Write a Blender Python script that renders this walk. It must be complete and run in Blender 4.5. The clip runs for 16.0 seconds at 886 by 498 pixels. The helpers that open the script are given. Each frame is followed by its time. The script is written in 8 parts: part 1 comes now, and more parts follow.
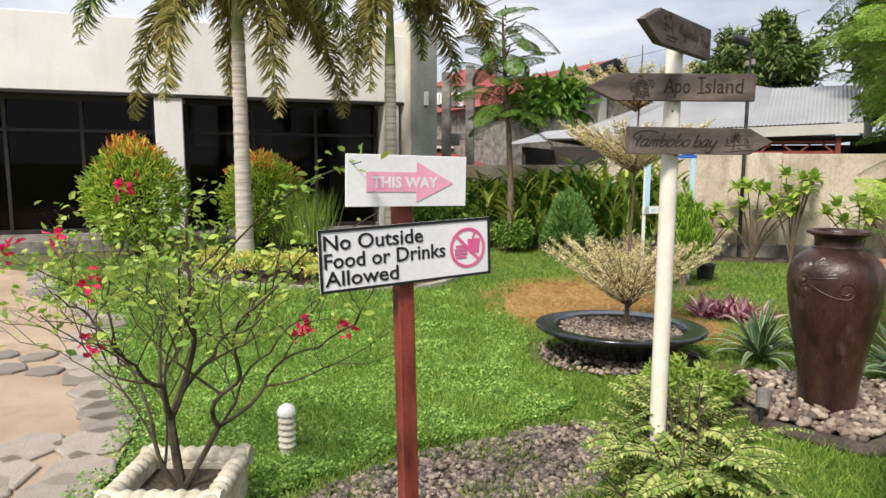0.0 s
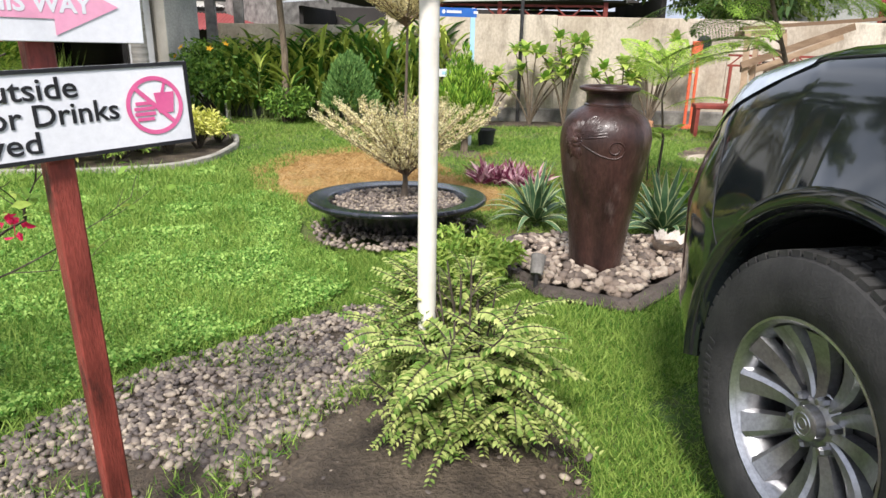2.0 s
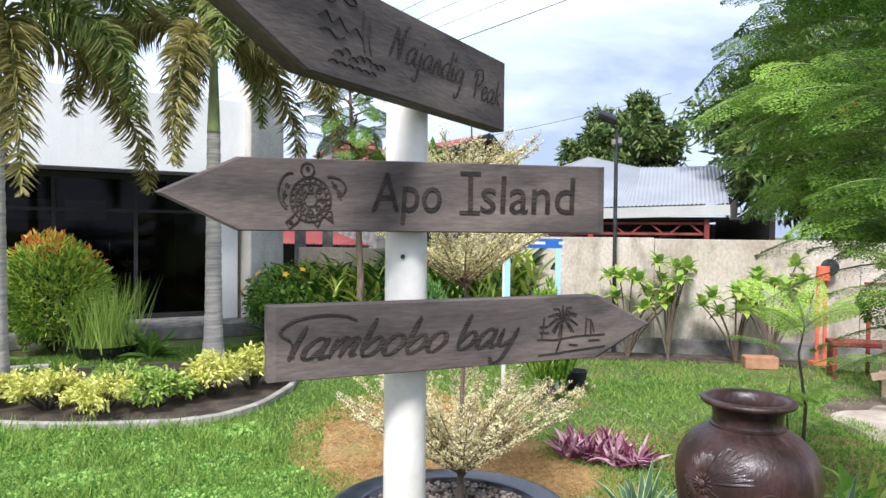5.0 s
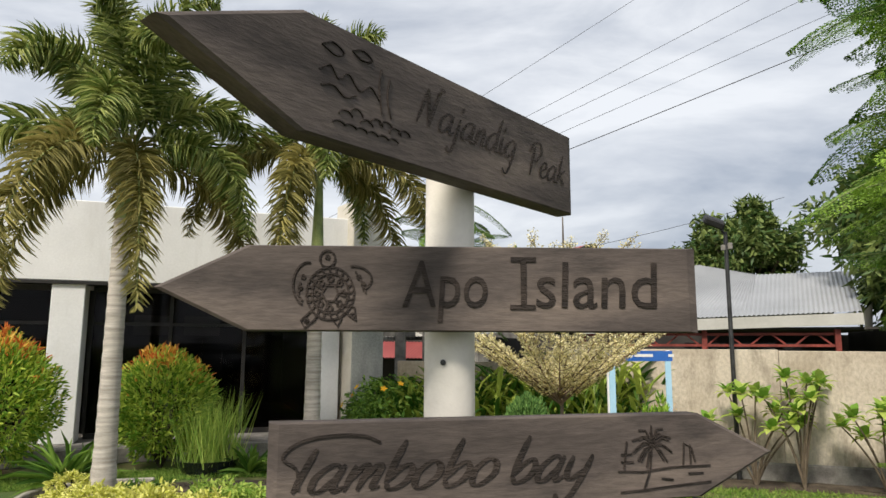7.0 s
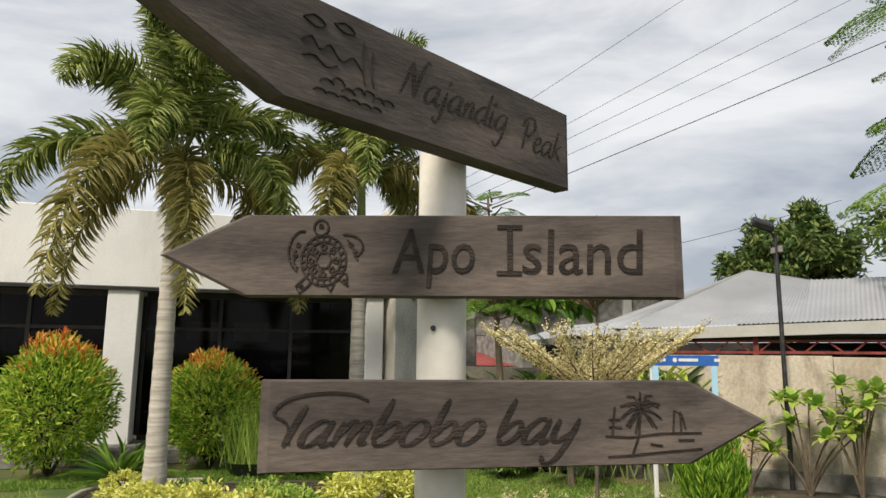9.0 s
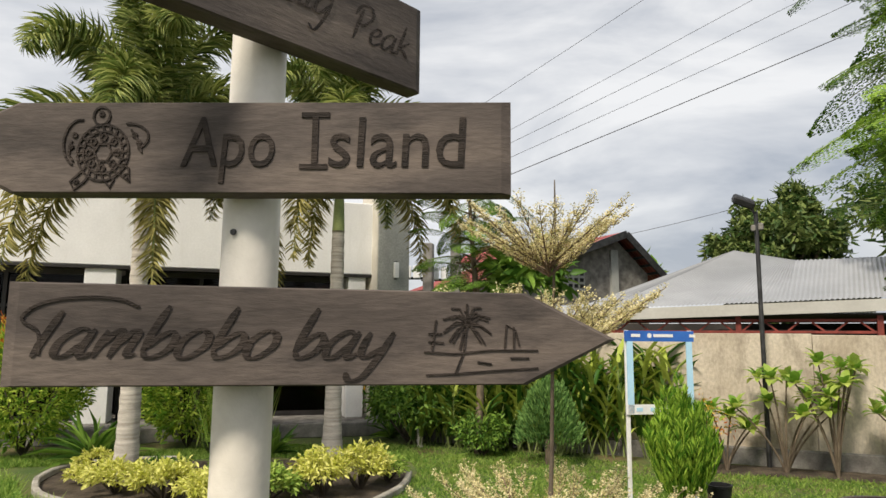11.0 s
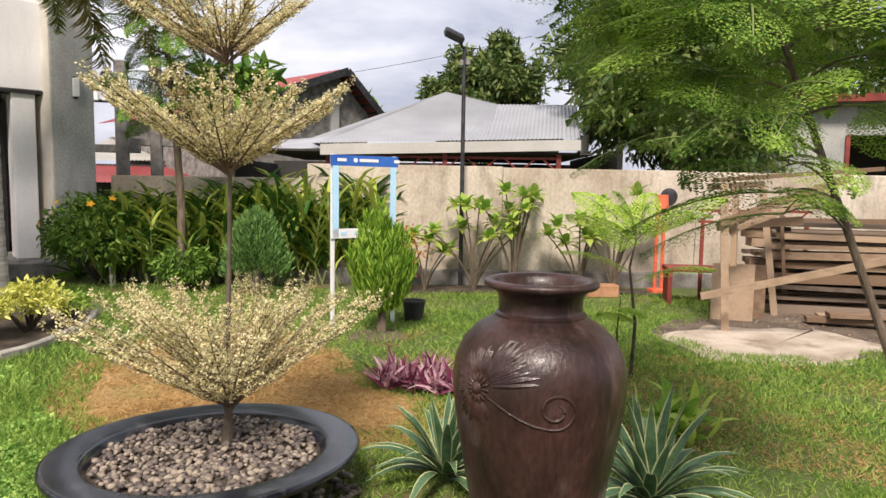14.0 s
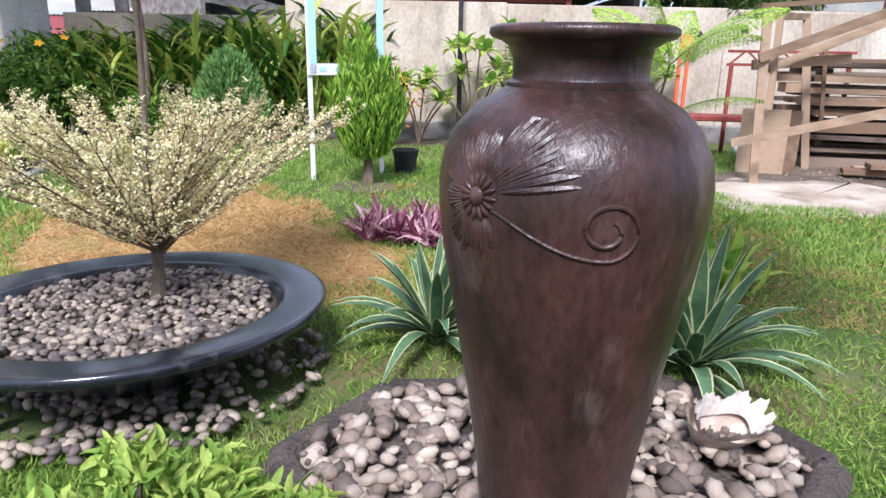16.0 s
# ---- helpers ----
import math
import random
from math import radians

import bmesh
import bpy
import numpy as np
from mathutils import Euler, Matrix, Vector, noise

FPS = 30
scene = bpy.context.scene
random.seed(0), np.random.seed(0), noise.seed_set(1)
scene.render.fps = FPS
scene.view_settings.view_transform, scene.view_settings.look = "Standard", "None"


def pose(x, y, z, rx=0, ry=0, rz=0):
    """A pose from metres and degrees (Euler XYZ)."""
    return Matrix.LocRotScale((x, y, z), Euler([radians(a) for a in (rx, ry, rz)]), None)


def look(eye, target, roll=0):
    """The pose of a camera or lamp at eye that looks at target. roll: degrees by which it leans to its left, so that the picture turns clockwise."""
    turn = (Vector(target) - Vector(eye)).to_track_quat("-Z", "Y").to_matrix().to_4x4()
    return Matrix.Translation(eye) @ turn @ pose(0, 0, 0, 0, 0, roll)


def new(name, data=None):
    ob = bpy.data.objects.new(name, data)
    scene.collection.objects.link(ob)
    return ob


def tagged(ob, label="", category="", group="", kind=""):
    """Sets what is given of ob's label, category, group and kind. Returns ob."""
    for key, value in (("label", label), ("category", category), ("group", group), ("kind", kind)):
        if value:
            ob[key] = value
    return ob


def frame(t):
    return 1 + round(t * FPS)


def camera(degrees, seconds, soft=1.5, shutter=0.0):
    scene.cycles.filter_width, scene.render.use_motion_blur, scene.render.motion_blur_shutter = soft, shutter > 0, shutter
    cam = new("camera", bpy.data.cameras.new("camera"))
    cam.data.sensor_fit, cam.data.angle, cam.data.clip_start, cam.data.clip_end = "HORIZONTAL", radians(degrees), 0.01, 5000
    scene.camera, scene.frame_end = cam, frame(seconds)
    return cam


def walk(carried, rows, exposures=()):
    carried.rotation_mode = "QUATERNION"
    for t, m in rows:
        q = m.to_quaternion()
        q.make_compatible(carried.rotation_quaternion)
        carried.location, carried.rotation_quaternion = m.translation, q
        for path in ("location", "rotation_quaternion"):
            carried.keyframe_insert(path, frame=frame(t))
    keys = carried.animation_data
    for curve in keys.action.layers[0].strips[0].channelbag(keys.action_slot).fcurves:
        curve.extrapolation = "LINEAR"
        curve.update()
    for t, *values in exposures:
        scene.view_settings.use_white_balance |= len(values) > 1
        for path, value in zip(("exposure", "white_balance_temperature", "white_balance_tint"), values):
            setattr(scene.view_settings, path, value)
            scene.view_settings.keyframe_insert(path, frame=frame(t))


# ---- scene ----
cam = camera(67.0, 16.0)
PATH = [
    (0, (0.362, -0.076, 1.447), (0.122, 1.824, 1.206), 0.2),
    (0.5, (0.344, -0.022, 1.396), (0.397, 1.882, 1.076), 0.5),
    (1, (0.427, 0.064, 1.380), (0.642, 1.933, 0.949), 0.7),
    (1.5, (0.502, 0.187, 1.360), (0.797, 2.022, 0.838), 0.7),
    (2, (0.541, 0.419, 1.348), (0.879, 2.226, 0.756), 1.0),
    (2.5, (0.644, 0.636, 1.370), (1.018, 2.422, 0.738), 1.2),
    (3, (0.740, 0.822, 1.461), (1.129, 2.605, 0.829), 1.1),
    (3.5, (0.752, 1.019, 1.568), (1.127, 2.825, 0.999), 0.8),
    (4, (0.783, 1.257, 1.604), (1.100, 3.127, 1.247), 0.5),
    (4.5, (0.872, 1.404, 1.648), (1.101, 3.311, 1.453), 0.8),
    (5, (0.890, 1.518, 1.671), (0.962, 3.447, 1.629), 0.5),
    (7.5, (0.975, 1.682, 1.654), (0.721, 3.573, 1.952), 0.4),
    (8, (0.985, 1.662, 1.651), (0.694, 3.546, 1.952), 0.6),
    (8.5, (0.998, 1.652, 1.630), (0.668, 3.529, 1.935), 0.5),
    (10.8, (1.186, 1.826, 1.539), (0.802, 3.698, 1.813), 0.6),
    (11, (1.201, 1.813, 1.532), (0.863, 3.697, 1.792), 0.5),
    (11.5, (1.232, 1.728, 1.533), (1.130, 3.642, 1.756), 0.6),
    (12, (1.280, 1.715, 1.540), (1.383, 3.632, 1.739), 0.8),
    (12.5, (1.314, 1.774, 1.468), (1.569, 3.680, 1.643), 0.8),
    (13, (1.258, 1.847, 1.402), (1.609, 3.742, 1.498), 1.0),
    (13.5, (1.252, 1.926, 1.382), (1.660, 3.813, 1.353), 1.1),
    (14, (1.387, 2.112, 1.346), (1.821, 3.985, 1.170), 0.9),
    (14.5, (1.446, 2.220, 1.312), (1.873, 4.078, 1.008), 0.9),
    (15, (1.456, 2.361, 1.238), (1.861, 4.208, 0.850), 0.9),
    (15.5, (1.481, 2.516, 1.185), (1.890, 4.344, 0.718), 0.8),
    (16, (1.572, 2.744, 1.046), (1.999, 4.547, 0.504), 1.0),
]
EXPOSURES = [(0.0, 0.51, 6700, 12), (2.0, 0.82, 6250, 14), (5.0, 0.83, 5750, 14), (7.5, 0.26, 6900, 10), (11.5, 0.3, 7100, 11), (13.0, 0.39, 8000, 14), (13.6, 0.51, 8000, 17), (14.0, 0.58, 6800, 18), (15.0, 0.78, 5900, 19), (16.0, 0.91, 5600, 20)]
walk(cam, [(t, look(eye, target, roll)) for t, eye, target, roll in PATH], EXPOSURES)

# ---- sky and sun ----
world = bpy.data.worlds.new("world")
scene.world = world
world.use_nodes = True
wn, wl = world.node_tree.nodes, world.node_tree.links
wn.clear()
w_out = wn.new("ShaderNodeOutputWorld")
w_bg = wn.new("ShaderNodeBackground")
w_sky = wn.new("ShaderNodeTexSky")
w_sky.sky_type = "NISHITA"
w_sky.sun_disc = False
w_sky.sun_elevation = radians(48)
w_sky.sun_rotation = radians(200)
w_sky.dust_density = 3.0
w_sky.air_density = 1.2
w_co = wn.new("ShaderNodeTexCoord")
w_map = wn.new("ShaderNodeMapping")
w_map.inputs["Scale"].default_value = (1.0, 1.0, 3.2)
w_map.inputs["Location"].default_value = (0.35, 0.1, 0.2)
w_n1 = wn.new("ShaderNodeTexNoise")
w_n1.inputs["Scale"].default_value = 2.1
w_n1.inputs["Detail"].default_value = 7
w_n1.inputs["Roughness"].default_value = 0.55
w_n1.inputs["Distortion"].default_value = 0.4
w_ramp = wn.new("ShaderNodeValToRGB")
w_ramp.color_ramp.elements[0].position = 0.36
w_ramp.color_ramp.elements[0].color = (3.5, 4.0, 4.9, 1)
w_ramp.color_ramp.elements[1].position = 0.62
w_ramp.color_ramp.elements[1].color = (7.5, 7.9, 8.5, 1)
w_mix = wn.new("ShaderNodeMixRGB")
w_mix.inputs[0].default_value = 0.88
wl.new(w_co.outputs["Generated"], w_map.inputs["Vector"])
wl.new(w_map.outputs["Vector"], w_n1.inputs["Vector"])
wl.new(w_n1.outputs["Fac"], w_ramp.inputs["Fac"])
wl.new(w_sky.outputs["Color"], w_mix.inputs[1])
wl.new(w_ramp.outputs["Color"], w_mix.inputs[2])
wl.new(w_mix.outputs["Color"], w_bg.inputs["Color"])
w_bg.inputs["Strength"].default_value = 0.1
wl.new(w_bg.outputs["Background"], w_out.inputs["Surface"])

sun = new("sun", bpy.data.lights.new("sun", "SUN"))
sun.data.energy = 3.3
sun.data.angle = radians(12)
sun.data.color = (1.0, 0.95, 0.86)
sun.matrix_world = look((-6, -16, 19), (0, 0, 0))


# ---- materials ----
def mat(name, c1, c2, scale=6.0, rough=0.7, bump=0.25, fine=70.0, metal=0.0, coat=0.0, vary=0.0, island=0.0, leaf=0.0,
        stretch=(1, 1, 1), spec=0.36, contrast=(0.35, 0.65), bump_dist=0.01, grain=(0.74, 1.24), dirt=None, mid=None):
    m = bpy.data.materials.new(name)
    m.use_nodes = True
    n, l = m.node_tree.nodes, m.node_tree.links
    b = n["Principled BSDF"]
    co = n.new("ShaderNodeTexCoord")
    mp = n.new("ShaderNodeMapping")
    mp.inputs["Scale"].default_value = stretch
    l.new(co.outputs["Object"], mp.inputs["Vector"])
    big = n.new("ShaderNodeTexNoise")
    big.inputs["Scale"].default_value = scale
    big.inputs["Detail"].default_value = 5
    small = n.new("ShaderNodeTexNoise")
    small.inputs["Scale"].default_value = fine
    small.inputs["Detail"].default_value = 4
    small.inputs["Roughness"].default_value = 0.65
    for t in (big, small):
        l.new(mp.outputs["Vector"], t.inputs["Vector"])
    ramp = n.new("ShaderNodeValToRGB")
    ramp.color_ramp.elements[0].position, ramp.color_ramp.elements[0].color = contrast[0], (*c1, 1)
    ramp.color_ramp.elements[1].position, ramp.color_ramp.elements[1].color = contrast[1], (*c2, 1)
    fac = big.outputs["Fac"]
    if island or vary:
        src = n.new("ShaderNodeNewGeometry").outputs["Random Per Island"] if island else n.new("ShaderNodeObjectInfo").outputs["Random"]
        mx = n.new("ShaderNodeMix")
        mx.inputs[0].default_value = island or vary
        l.new(fac, mx.inputs[2])
        l.new(src, mx.inputs[3])
        fac = mx.outputs[0]
    l.new(fac, ramp.inputs["Fac"])
    hs = n.new("ShaderNodeHueSaturation")
    mr = n.new("ShaderNodeMapRange")
    mr.inputs[1].default_value, mr.inputs[2].default_value = 0.25, 0.75
    mr.inputs[3].default_value, mr.inputs[4].default_value = grain
    l.new(small.outputs["Fac"], mr.inputs[0])
    l.new(mr.outputs[0], hs.inputs["Value"])
    l.new(ramp.outputs["Color"], hs.inputs["Color"])
    col = hs.outputs["Color"]
    if mid:
        el = ramp.color_ramp.elements.new((contrast[0] + contrast[1]) / 2)
        el.color = (*mid, 1)
    if dirt:
        d_col, d_scale, d_stretch, d_lo, d_hi, d_amount = dirt
        dm_ = n.new("ShaderNodeMapping")
        dm_.inputs["Scale"].default_value = d_stretch
        dm_.inputs["Location"].default_value = (3.1, 1.7, 0.4)
        dn = n.new("ShaderNodeTexNoise")
        dn.inputs["Scale"].default_value = d_scale
        dn.inputs["Detail"].default_value = 8
        dn.inputs["Roughness"].default_value = 0.68
        dr = n.new("ShaderNodeMapRange")
        dr.inputs[1].default_value, dr.inputs[2].default_value = d_lo, d_hi
        dr.inputs[3].default_value, dr.inputs[4].default_value = 0.0, d_amount
        dx_ = n.new("ShaderNodeMixRGB")
        dx_.inputs[2].default_value = (*d_col, 1)
        l.new(co.outputs["Object"], dm_.inputs["Vector"])
        l.new(dm_.outputs["Vector"], dn.inputs["Vector"])
        l.new(dn.outputs["Fac"], dr.inputs[0])
        l.new(dr.outputs[0], dx_.inputs[0])
        l.new(col, dx_.inputs[1])
        col = dx_.outputs["Color"]
    l.new(col, b.inputs["Base Color"])
    b.inputs["Roughness"].default_value = rough
    b.inputs["Metallic"].default_value = metal
    b.inputs["Specular IOR Level"].default_value = spec * (0.55 if leaf else 1.0)
    b.inputs["Coat Weight"].default_value = coat
    b.inputs["Coat Roughness"].default_value = 0.05
    if bump:
        bp = n.new("ShaderNodeBump")
        bp.inputs["Strength"].default_value = bump
        bp.inputs["Distance"].default_value = bump_dist
        l.new(small.outputs["Fac"], bp.inputs["Height"])
        l.new(bp.outputs["Normal"], b.inputs["Normal"])
    if leaf:
        tr = n.new("ShaderNodeBsdfTranslucent")
        ms = n.new("ShaderNodeMixShader")
        ms.inputs[0].default_value = leaf
        l.new(hs.outputs["Color"], tr.inputs["Color"])
        l.new(b.outputs["BSDF"], ms.inputs[1])
        l.new(tr.outputs["BSDF"], ms.inputs[2])
        l.new(ms.outputs[0], n["Material Output"].inputs["Surface"])
    return m


M_ground = mat("ground", (0.06, 0.105, 0.025), (0.13, 0.15, 0.045), 1.3, 0.95, 0.8, 90, dirt=((0.17, 0.115, 0.06), 1.1, (1, 1, 1), 0.52, 0.64, 0.8))
M_lawn = mat("lawn_leaf", (0.13, 0.29, 0.05), (0.44, 0.63, 0.16), 1.3, 0.6, 0, island=0.6, leaf=0.35)
M_grass = mat("grass_leaf", (0.10, 0.22, 0.03), (0.34, 0.46, 0.10), 1.0, 0.6, 0, island=0.55, leaf=0.35)
M_dry = mat("dry_grass", (0.30, 0.19, 0.075), (0.44, 0.30, 0.13), 2.5, 0.9, 0.8, 120, dirt=((0.22, 0.25, 0.06), 1.6, (1, 1, 1), 0.56, 0.68, 0.7))
M_dryblade = mat("dry_blade", (0.37, 0.225, 0.085), (0.58, 0.39, 0.165), 3, 0.8, 0, island=0.7, leaf=0.2)
M_soil = mat("soil", (0.050, 0.038, 0.027), (0.135, 0.104, 0.074), 5, 0.95, 1.0, 55, bump_dist=0.03, grain=(0.55, 1.35))
M_sand = mat("pale_sand", (0.36, 0.29, 0.215), (0.56, 0.48, 0.38), 2.2, 0.95, 0.8, 90, dirt=((0.17, 0.12, 0.075), 2.2, (1, 1, 1), 0.50, 0.66, 0.8))
M_wash = mat("washed_sand_paving", (0.37, 0.275, 0.19), (0.50, 0.39, 0.285), 1.4, 0.85, 0.6, 220, dirt=((0.26, 0.20, 0.15), 2.5, (1, 1, 1), 0.54, 0.70, 0.5))
M_flag = mat("flagstone", (0.22, 0.195, 0.17), (0.38, 0.335, 0.29), 3, 0.8, 0.5, 40, vary=0.5, dirt=((0.20, 0.17, 0.13), 1.4, (1, 1, 1), 0.5, 0.7, 0.6))
M_pebble = mat("pebble", (0.085, 0.070, 0.064), (0.38, 0.315, 0.24), 3, 0.6, 0.35, 80, vary=0.85, contrast=(0.12, 0.9), mid=(0.185, 0.150, 0.126))
M_pebble_i = mat("pebble_many", (0.085, 0.070, 0.064), (0.38, 0.315, 0.24), 3, 0.6, 0.35, 80, island=0.85, contrast=(0.12, 0.9), mid=(0.185, 0.150, 0.126))
M_white_stone = mat("river_stone", (0.105, 0.082, 0.068), (0.50, 0.42, 0.335), 9, 0.6, 0.5, 60, vary=0.8, contrast=(0.12, 0.88), mid=(0.265, 0.205, 0.16))
M_white_stone_i = mat("river_stone_many", (0.105, 0.082, 0.068), (0.50, 0.42, 0.335), 9, 0.6, 0.5, 60, island=0.8, contrast=(0.12, 0.88), mid=(0.265, 0.205, 0.16))
M_curb = mat("grey_concrete", (0.13, 0.12, 0.11), (0.28, 0.265, 0.24), 5, 0.9, 0.6, 60)
M_mortar = mat("dark_mortar", (0.065, 0.052, 0.045), (0.155, 0.125, 0.105), 6, 0.95, 1.0, 50, bump_dist=0.03, dirt=((0.05, 0.075, 0.025), 4, (1, 1, 1), 0.55, 0.7, 0.6))
M_edging = mat("pale_edging", (0.27, 0.25, 0.21), (0.44, 0.41, 0.355), 6, 0.9, 0.5, 60)
M_board = mat("weathered_board", (0.048, 0.038, 0.033), (0.180, 0.142, 0.118), 4.5, 0.76, 0.45, 70, stretch=(0.7, 3.2, 4), contrast=(0.30, 0.74), grain=(0.74, 1.22), bump_dist=0.002, dirt=((0.018, 0.015, 0.015), 7, (1, 3.0, 2), 0.52, 0.70, 0.65), mid=(0.100, 0.080, 0.070))
M_groove = mat("carved_groove", (0.016, 0.012, 0.010), (0.050, 0.037, 0.030), 9, 0.85, 0.5, 70, stretch=(0.8, 5, 5))
M_pole = mat("cream_painted_pole", (0.66, 0.61, 0.53), (0.80, 0.76, 0.68), 5, 0.45, 0.15, 40, grain=(0.93, 1.05))
M_redpost = mat("red_stained_timber", (0.11, 0.022, 0.016), (0.27, 0.055, 0.04), 9, 0.5, 0.4, 80, stretch=(3, 3, 0.6), dirt=((0.03, 0.012, 0.01), 7, (2, 2, 0.7), 0.55, 0.66, 0.85))
M_signwhite = mat("white_sign_panel", (0.70, 0.70, 0.74), (0.80, 0.80, 0.83), 3, 0.35, 0.05, 60, grain=(0.93, 1.05))
M_black = mat("black_print", (0.012, 0.012, 0.014), (0.022, 0.022, 0.025), 8, 0.5, 0.05, grain=(0.93, 1.05))
M_pink = mat("pink_print", (0.66, 0.10, 0.27), (0.76, 0.16, 0.34), 5, 0.5, 0.05, grain=(0.93, 1.05))
M_palepink = mat("faded_pink_print", (0.76, 0.30, 0.46), (0.82, 0.38, 0.53), 5, 0.5, 0.05, grain=(0.93, 1.05))
M_jar = mat("brown_glazed_clay", (0.018, 0.010, 0.009), (0.066, 0.032, 0.026), 4, 0.34, 0.45, 45, stretch=(1.6, 1.6, 0.7), bump_dist=0.006, grain=(0.6, 1.35), coat=0.04, dirt=((0.20, 0.15, 0.135), 4.0, (2.0, 2.0, 0.9), 0.55, 0.74, 0.45))
# grey noise patches: worn mineral film that also imitates broken sky sheen
M_bowl = mat("black_glazed_bowl", (0.007, 0.008, 0.012), (0.022, 0.025, 0.036), 5, 0.17, 0.15, 30, bump_dist=0.004, spec=0.75, dirt=((0.12, 0.12, 0.13), 10, (1, 1, 1), 0.55, 0.68, 0.35))
M_bark = mat("bark", (0.10, 0.075, 0.05), (0.22, 0.17, 0.12), 8, 0.9, 0.8, 60, stretch=(3, 3, 0.7))
M_darkbark = mat("dark_bark", (0.035, 0.028, 0.02), (0.095, 0.075, 0.055), 9, 0.9, 0.8, 70)
M_palmbark = mat("palm_bark", (0.34, 0.305, 0.265), (0.58, 0.535, 0.475), 4, 0.85, 0.6, 40, stretch=(0.6, 0.6, 7))
M_crownshaft = mat("palm_crownshaft", (0.16, 0.21, 0.07), (0.28, 0.33, 0.12), 4, 0.5, 0.1)
M_palmleaf = mat("palm_leaf", (0.12, 0.18, 0.04), (0.44, 0.48, 0.16), 1.5, 0.45, 0, island=0.7, leaf=0.3)
M_palmold = mat("palm_leaf_old", (0.19, 0.18, 0.055), (0.42, 0.37, 0.13), 1.5, 0.55, 0, island=0.6, leaf=0.3)
M_varileaf = mat("variegated_leaf", (0.13, 0.24, 0.04), (0.54, 0.58, 0.20), 14, 0.55, 0, island=0.6, leaf=0.3, contrast=(0.25, 0.78))
M_cream = mat("cream_leaf", (0.55, 0.49, 0.22), (0.92, 0.83, 0.52), 5, 0.55, 0, island=0.9, leaf=0.35, contrast=(0.15, 0.6))
M_feather = mat("feather_leaf", (0.05, 0.14, 0.026), (0.38, 0.56, 0.095), 2.2, 0.5, 0, island=0.25, leaf=0.42)
M_lime = mat("lime_leaf", (0.22, 0.36, 0.06), (0.44, 0.55, 0.12), 5, 0.5, 0, island=0.8, leaf=0.35)
M_gold = mat("golden_leaf", (0.50, 0.52, 0.09), (0.82, 0.80, 0.26), 5, 0.55, 0, island=0.8, leaf=0.35)
M_green = mat("green_leaf", (0.07, 0.16, 0.025), (0.22, 0.36, 0.06), 4, 0.42, 0, island=0.7, leaf=0.3)
M_bright = mat("bright_green_leaf", (0.18, 0.34, 0.04), (0.46, 0.58, 0.10), 4, 0.45, 0, island=0.7, leaf=0.35)
M_frangi = mat("frangipani_leaf", (0.18, 0.34, 0.045), (0.56, 0.64, 0.15), 4, 0.45, 0, island=0.8, leaf=0.4)
M_fern = mat("bright_fern_leaf", (0.26, 0.46, 0.05), (0.60, 0.74, 0.15), 3, 0.45, 0, island=0.6, leaf=0.45)
M_mango = mat("mango_leaf", (0.05, 0.10, 0.025), (0.19, 0.24, 0.07), 0.8, 0.5, 0, island=0.6, leaf=0.2)
M_conifer = mat("conifer_leaf", (0.085, 0.19, 0.05), (0.21, 0.36, 0.10), 4, 0.6, 0, island=0.7, leaf=0.2)
M_thuja = mat("thuja_leaf", (0.075, 0.20, 0.018), (0.36, 0.54, 0.07), 4, 0.6, 0, island=0.7, leaf=0.25)
M_redtip = mat("red_tip_leaf", (0.62, 0.16, 0.04), (0.80, 0.52, 0.10), 5, 0.5, 0, island=0.8, leaf=0.35)
M_agave = mat("agave_leaf", (0.038, 0.09, 0.04), (0.11, 0.20, 0.09), 5, 0.6, 0.1, 40)
M_agave_edge = mat("agave_leaf_margin", (0.38, 0.42, 0.21), (0.56, 0.57, 0.32), 5, 0.5, 0.1, 40)
M_rhoeo = mat("rhoeo_leaf", (0.20, 0.04, 0.085), (0.68, 0.44, 0.48), 9, 0.5, 0, island=0.85, leaf=0.25)
M_bush = mat("clipped_bush_leaf", (0.14, 0.29, 0.03), (0.56, 0.67, 0.11), 4, 0.5, 0, island=0.7, leaf=0.4)
M_hedge = mat("hedge_leaf", (0.05, 0.135, 0.02), (0.44, 0.52, 0.10), 3, 0.45, 0, island=0.8, leaf=0.3)
M_earth = mat("bare_earth", (0.11, 0.08, 0.055), (0.22, 0.165, 0.115), 3, 0.95, 1.0, 60, bump_dist=0.02, grain=(0.6, 1.35))
M_petalred = mat("magenta_petal", (0.62, 0.02, 0.09), (0.80, 0.05, 0.16), 8, 0.5, 0, island=0.6, leaf=0.3)
M_petalyel = mat("orange_yellow_petal", (0.85, 0.38, 0.02), (0.90, 0.55, 0.04), 8, 0.5, 0, island=0.6, leaf=0.3)
M_plaster = mat("white_plaster", (0.67, 0.67, 0.665), (0.75, 0.75, 0.745), 1.2, 0.8, 0.15, 30, grain=(0.93, 1.05), dirt=((0.50, 0.485, 0.455), 1.4, (2, 2, 0.3), 0.55, 0.75, 0.4))
M_cement = mat("grey_cement_render", (0.30, 0.31, 0.29), (0.42, 0.42, 0.39), 1.8, 0.85, 0.4, 30, dirt=((0.22, 0.225, 0.21), 2, (2.2, 2.2, 0.4), 0.52, 0.72, 0.6))
# paler copy of the pillar's render, for its lit face
M_litrender = mat("lit_pillar_render", (0.55, 0.51, 0.43), (0.68, 0.64, 0.56), 1.8, 0.85, 0.3, 30, grain=(0.93, 1.05))
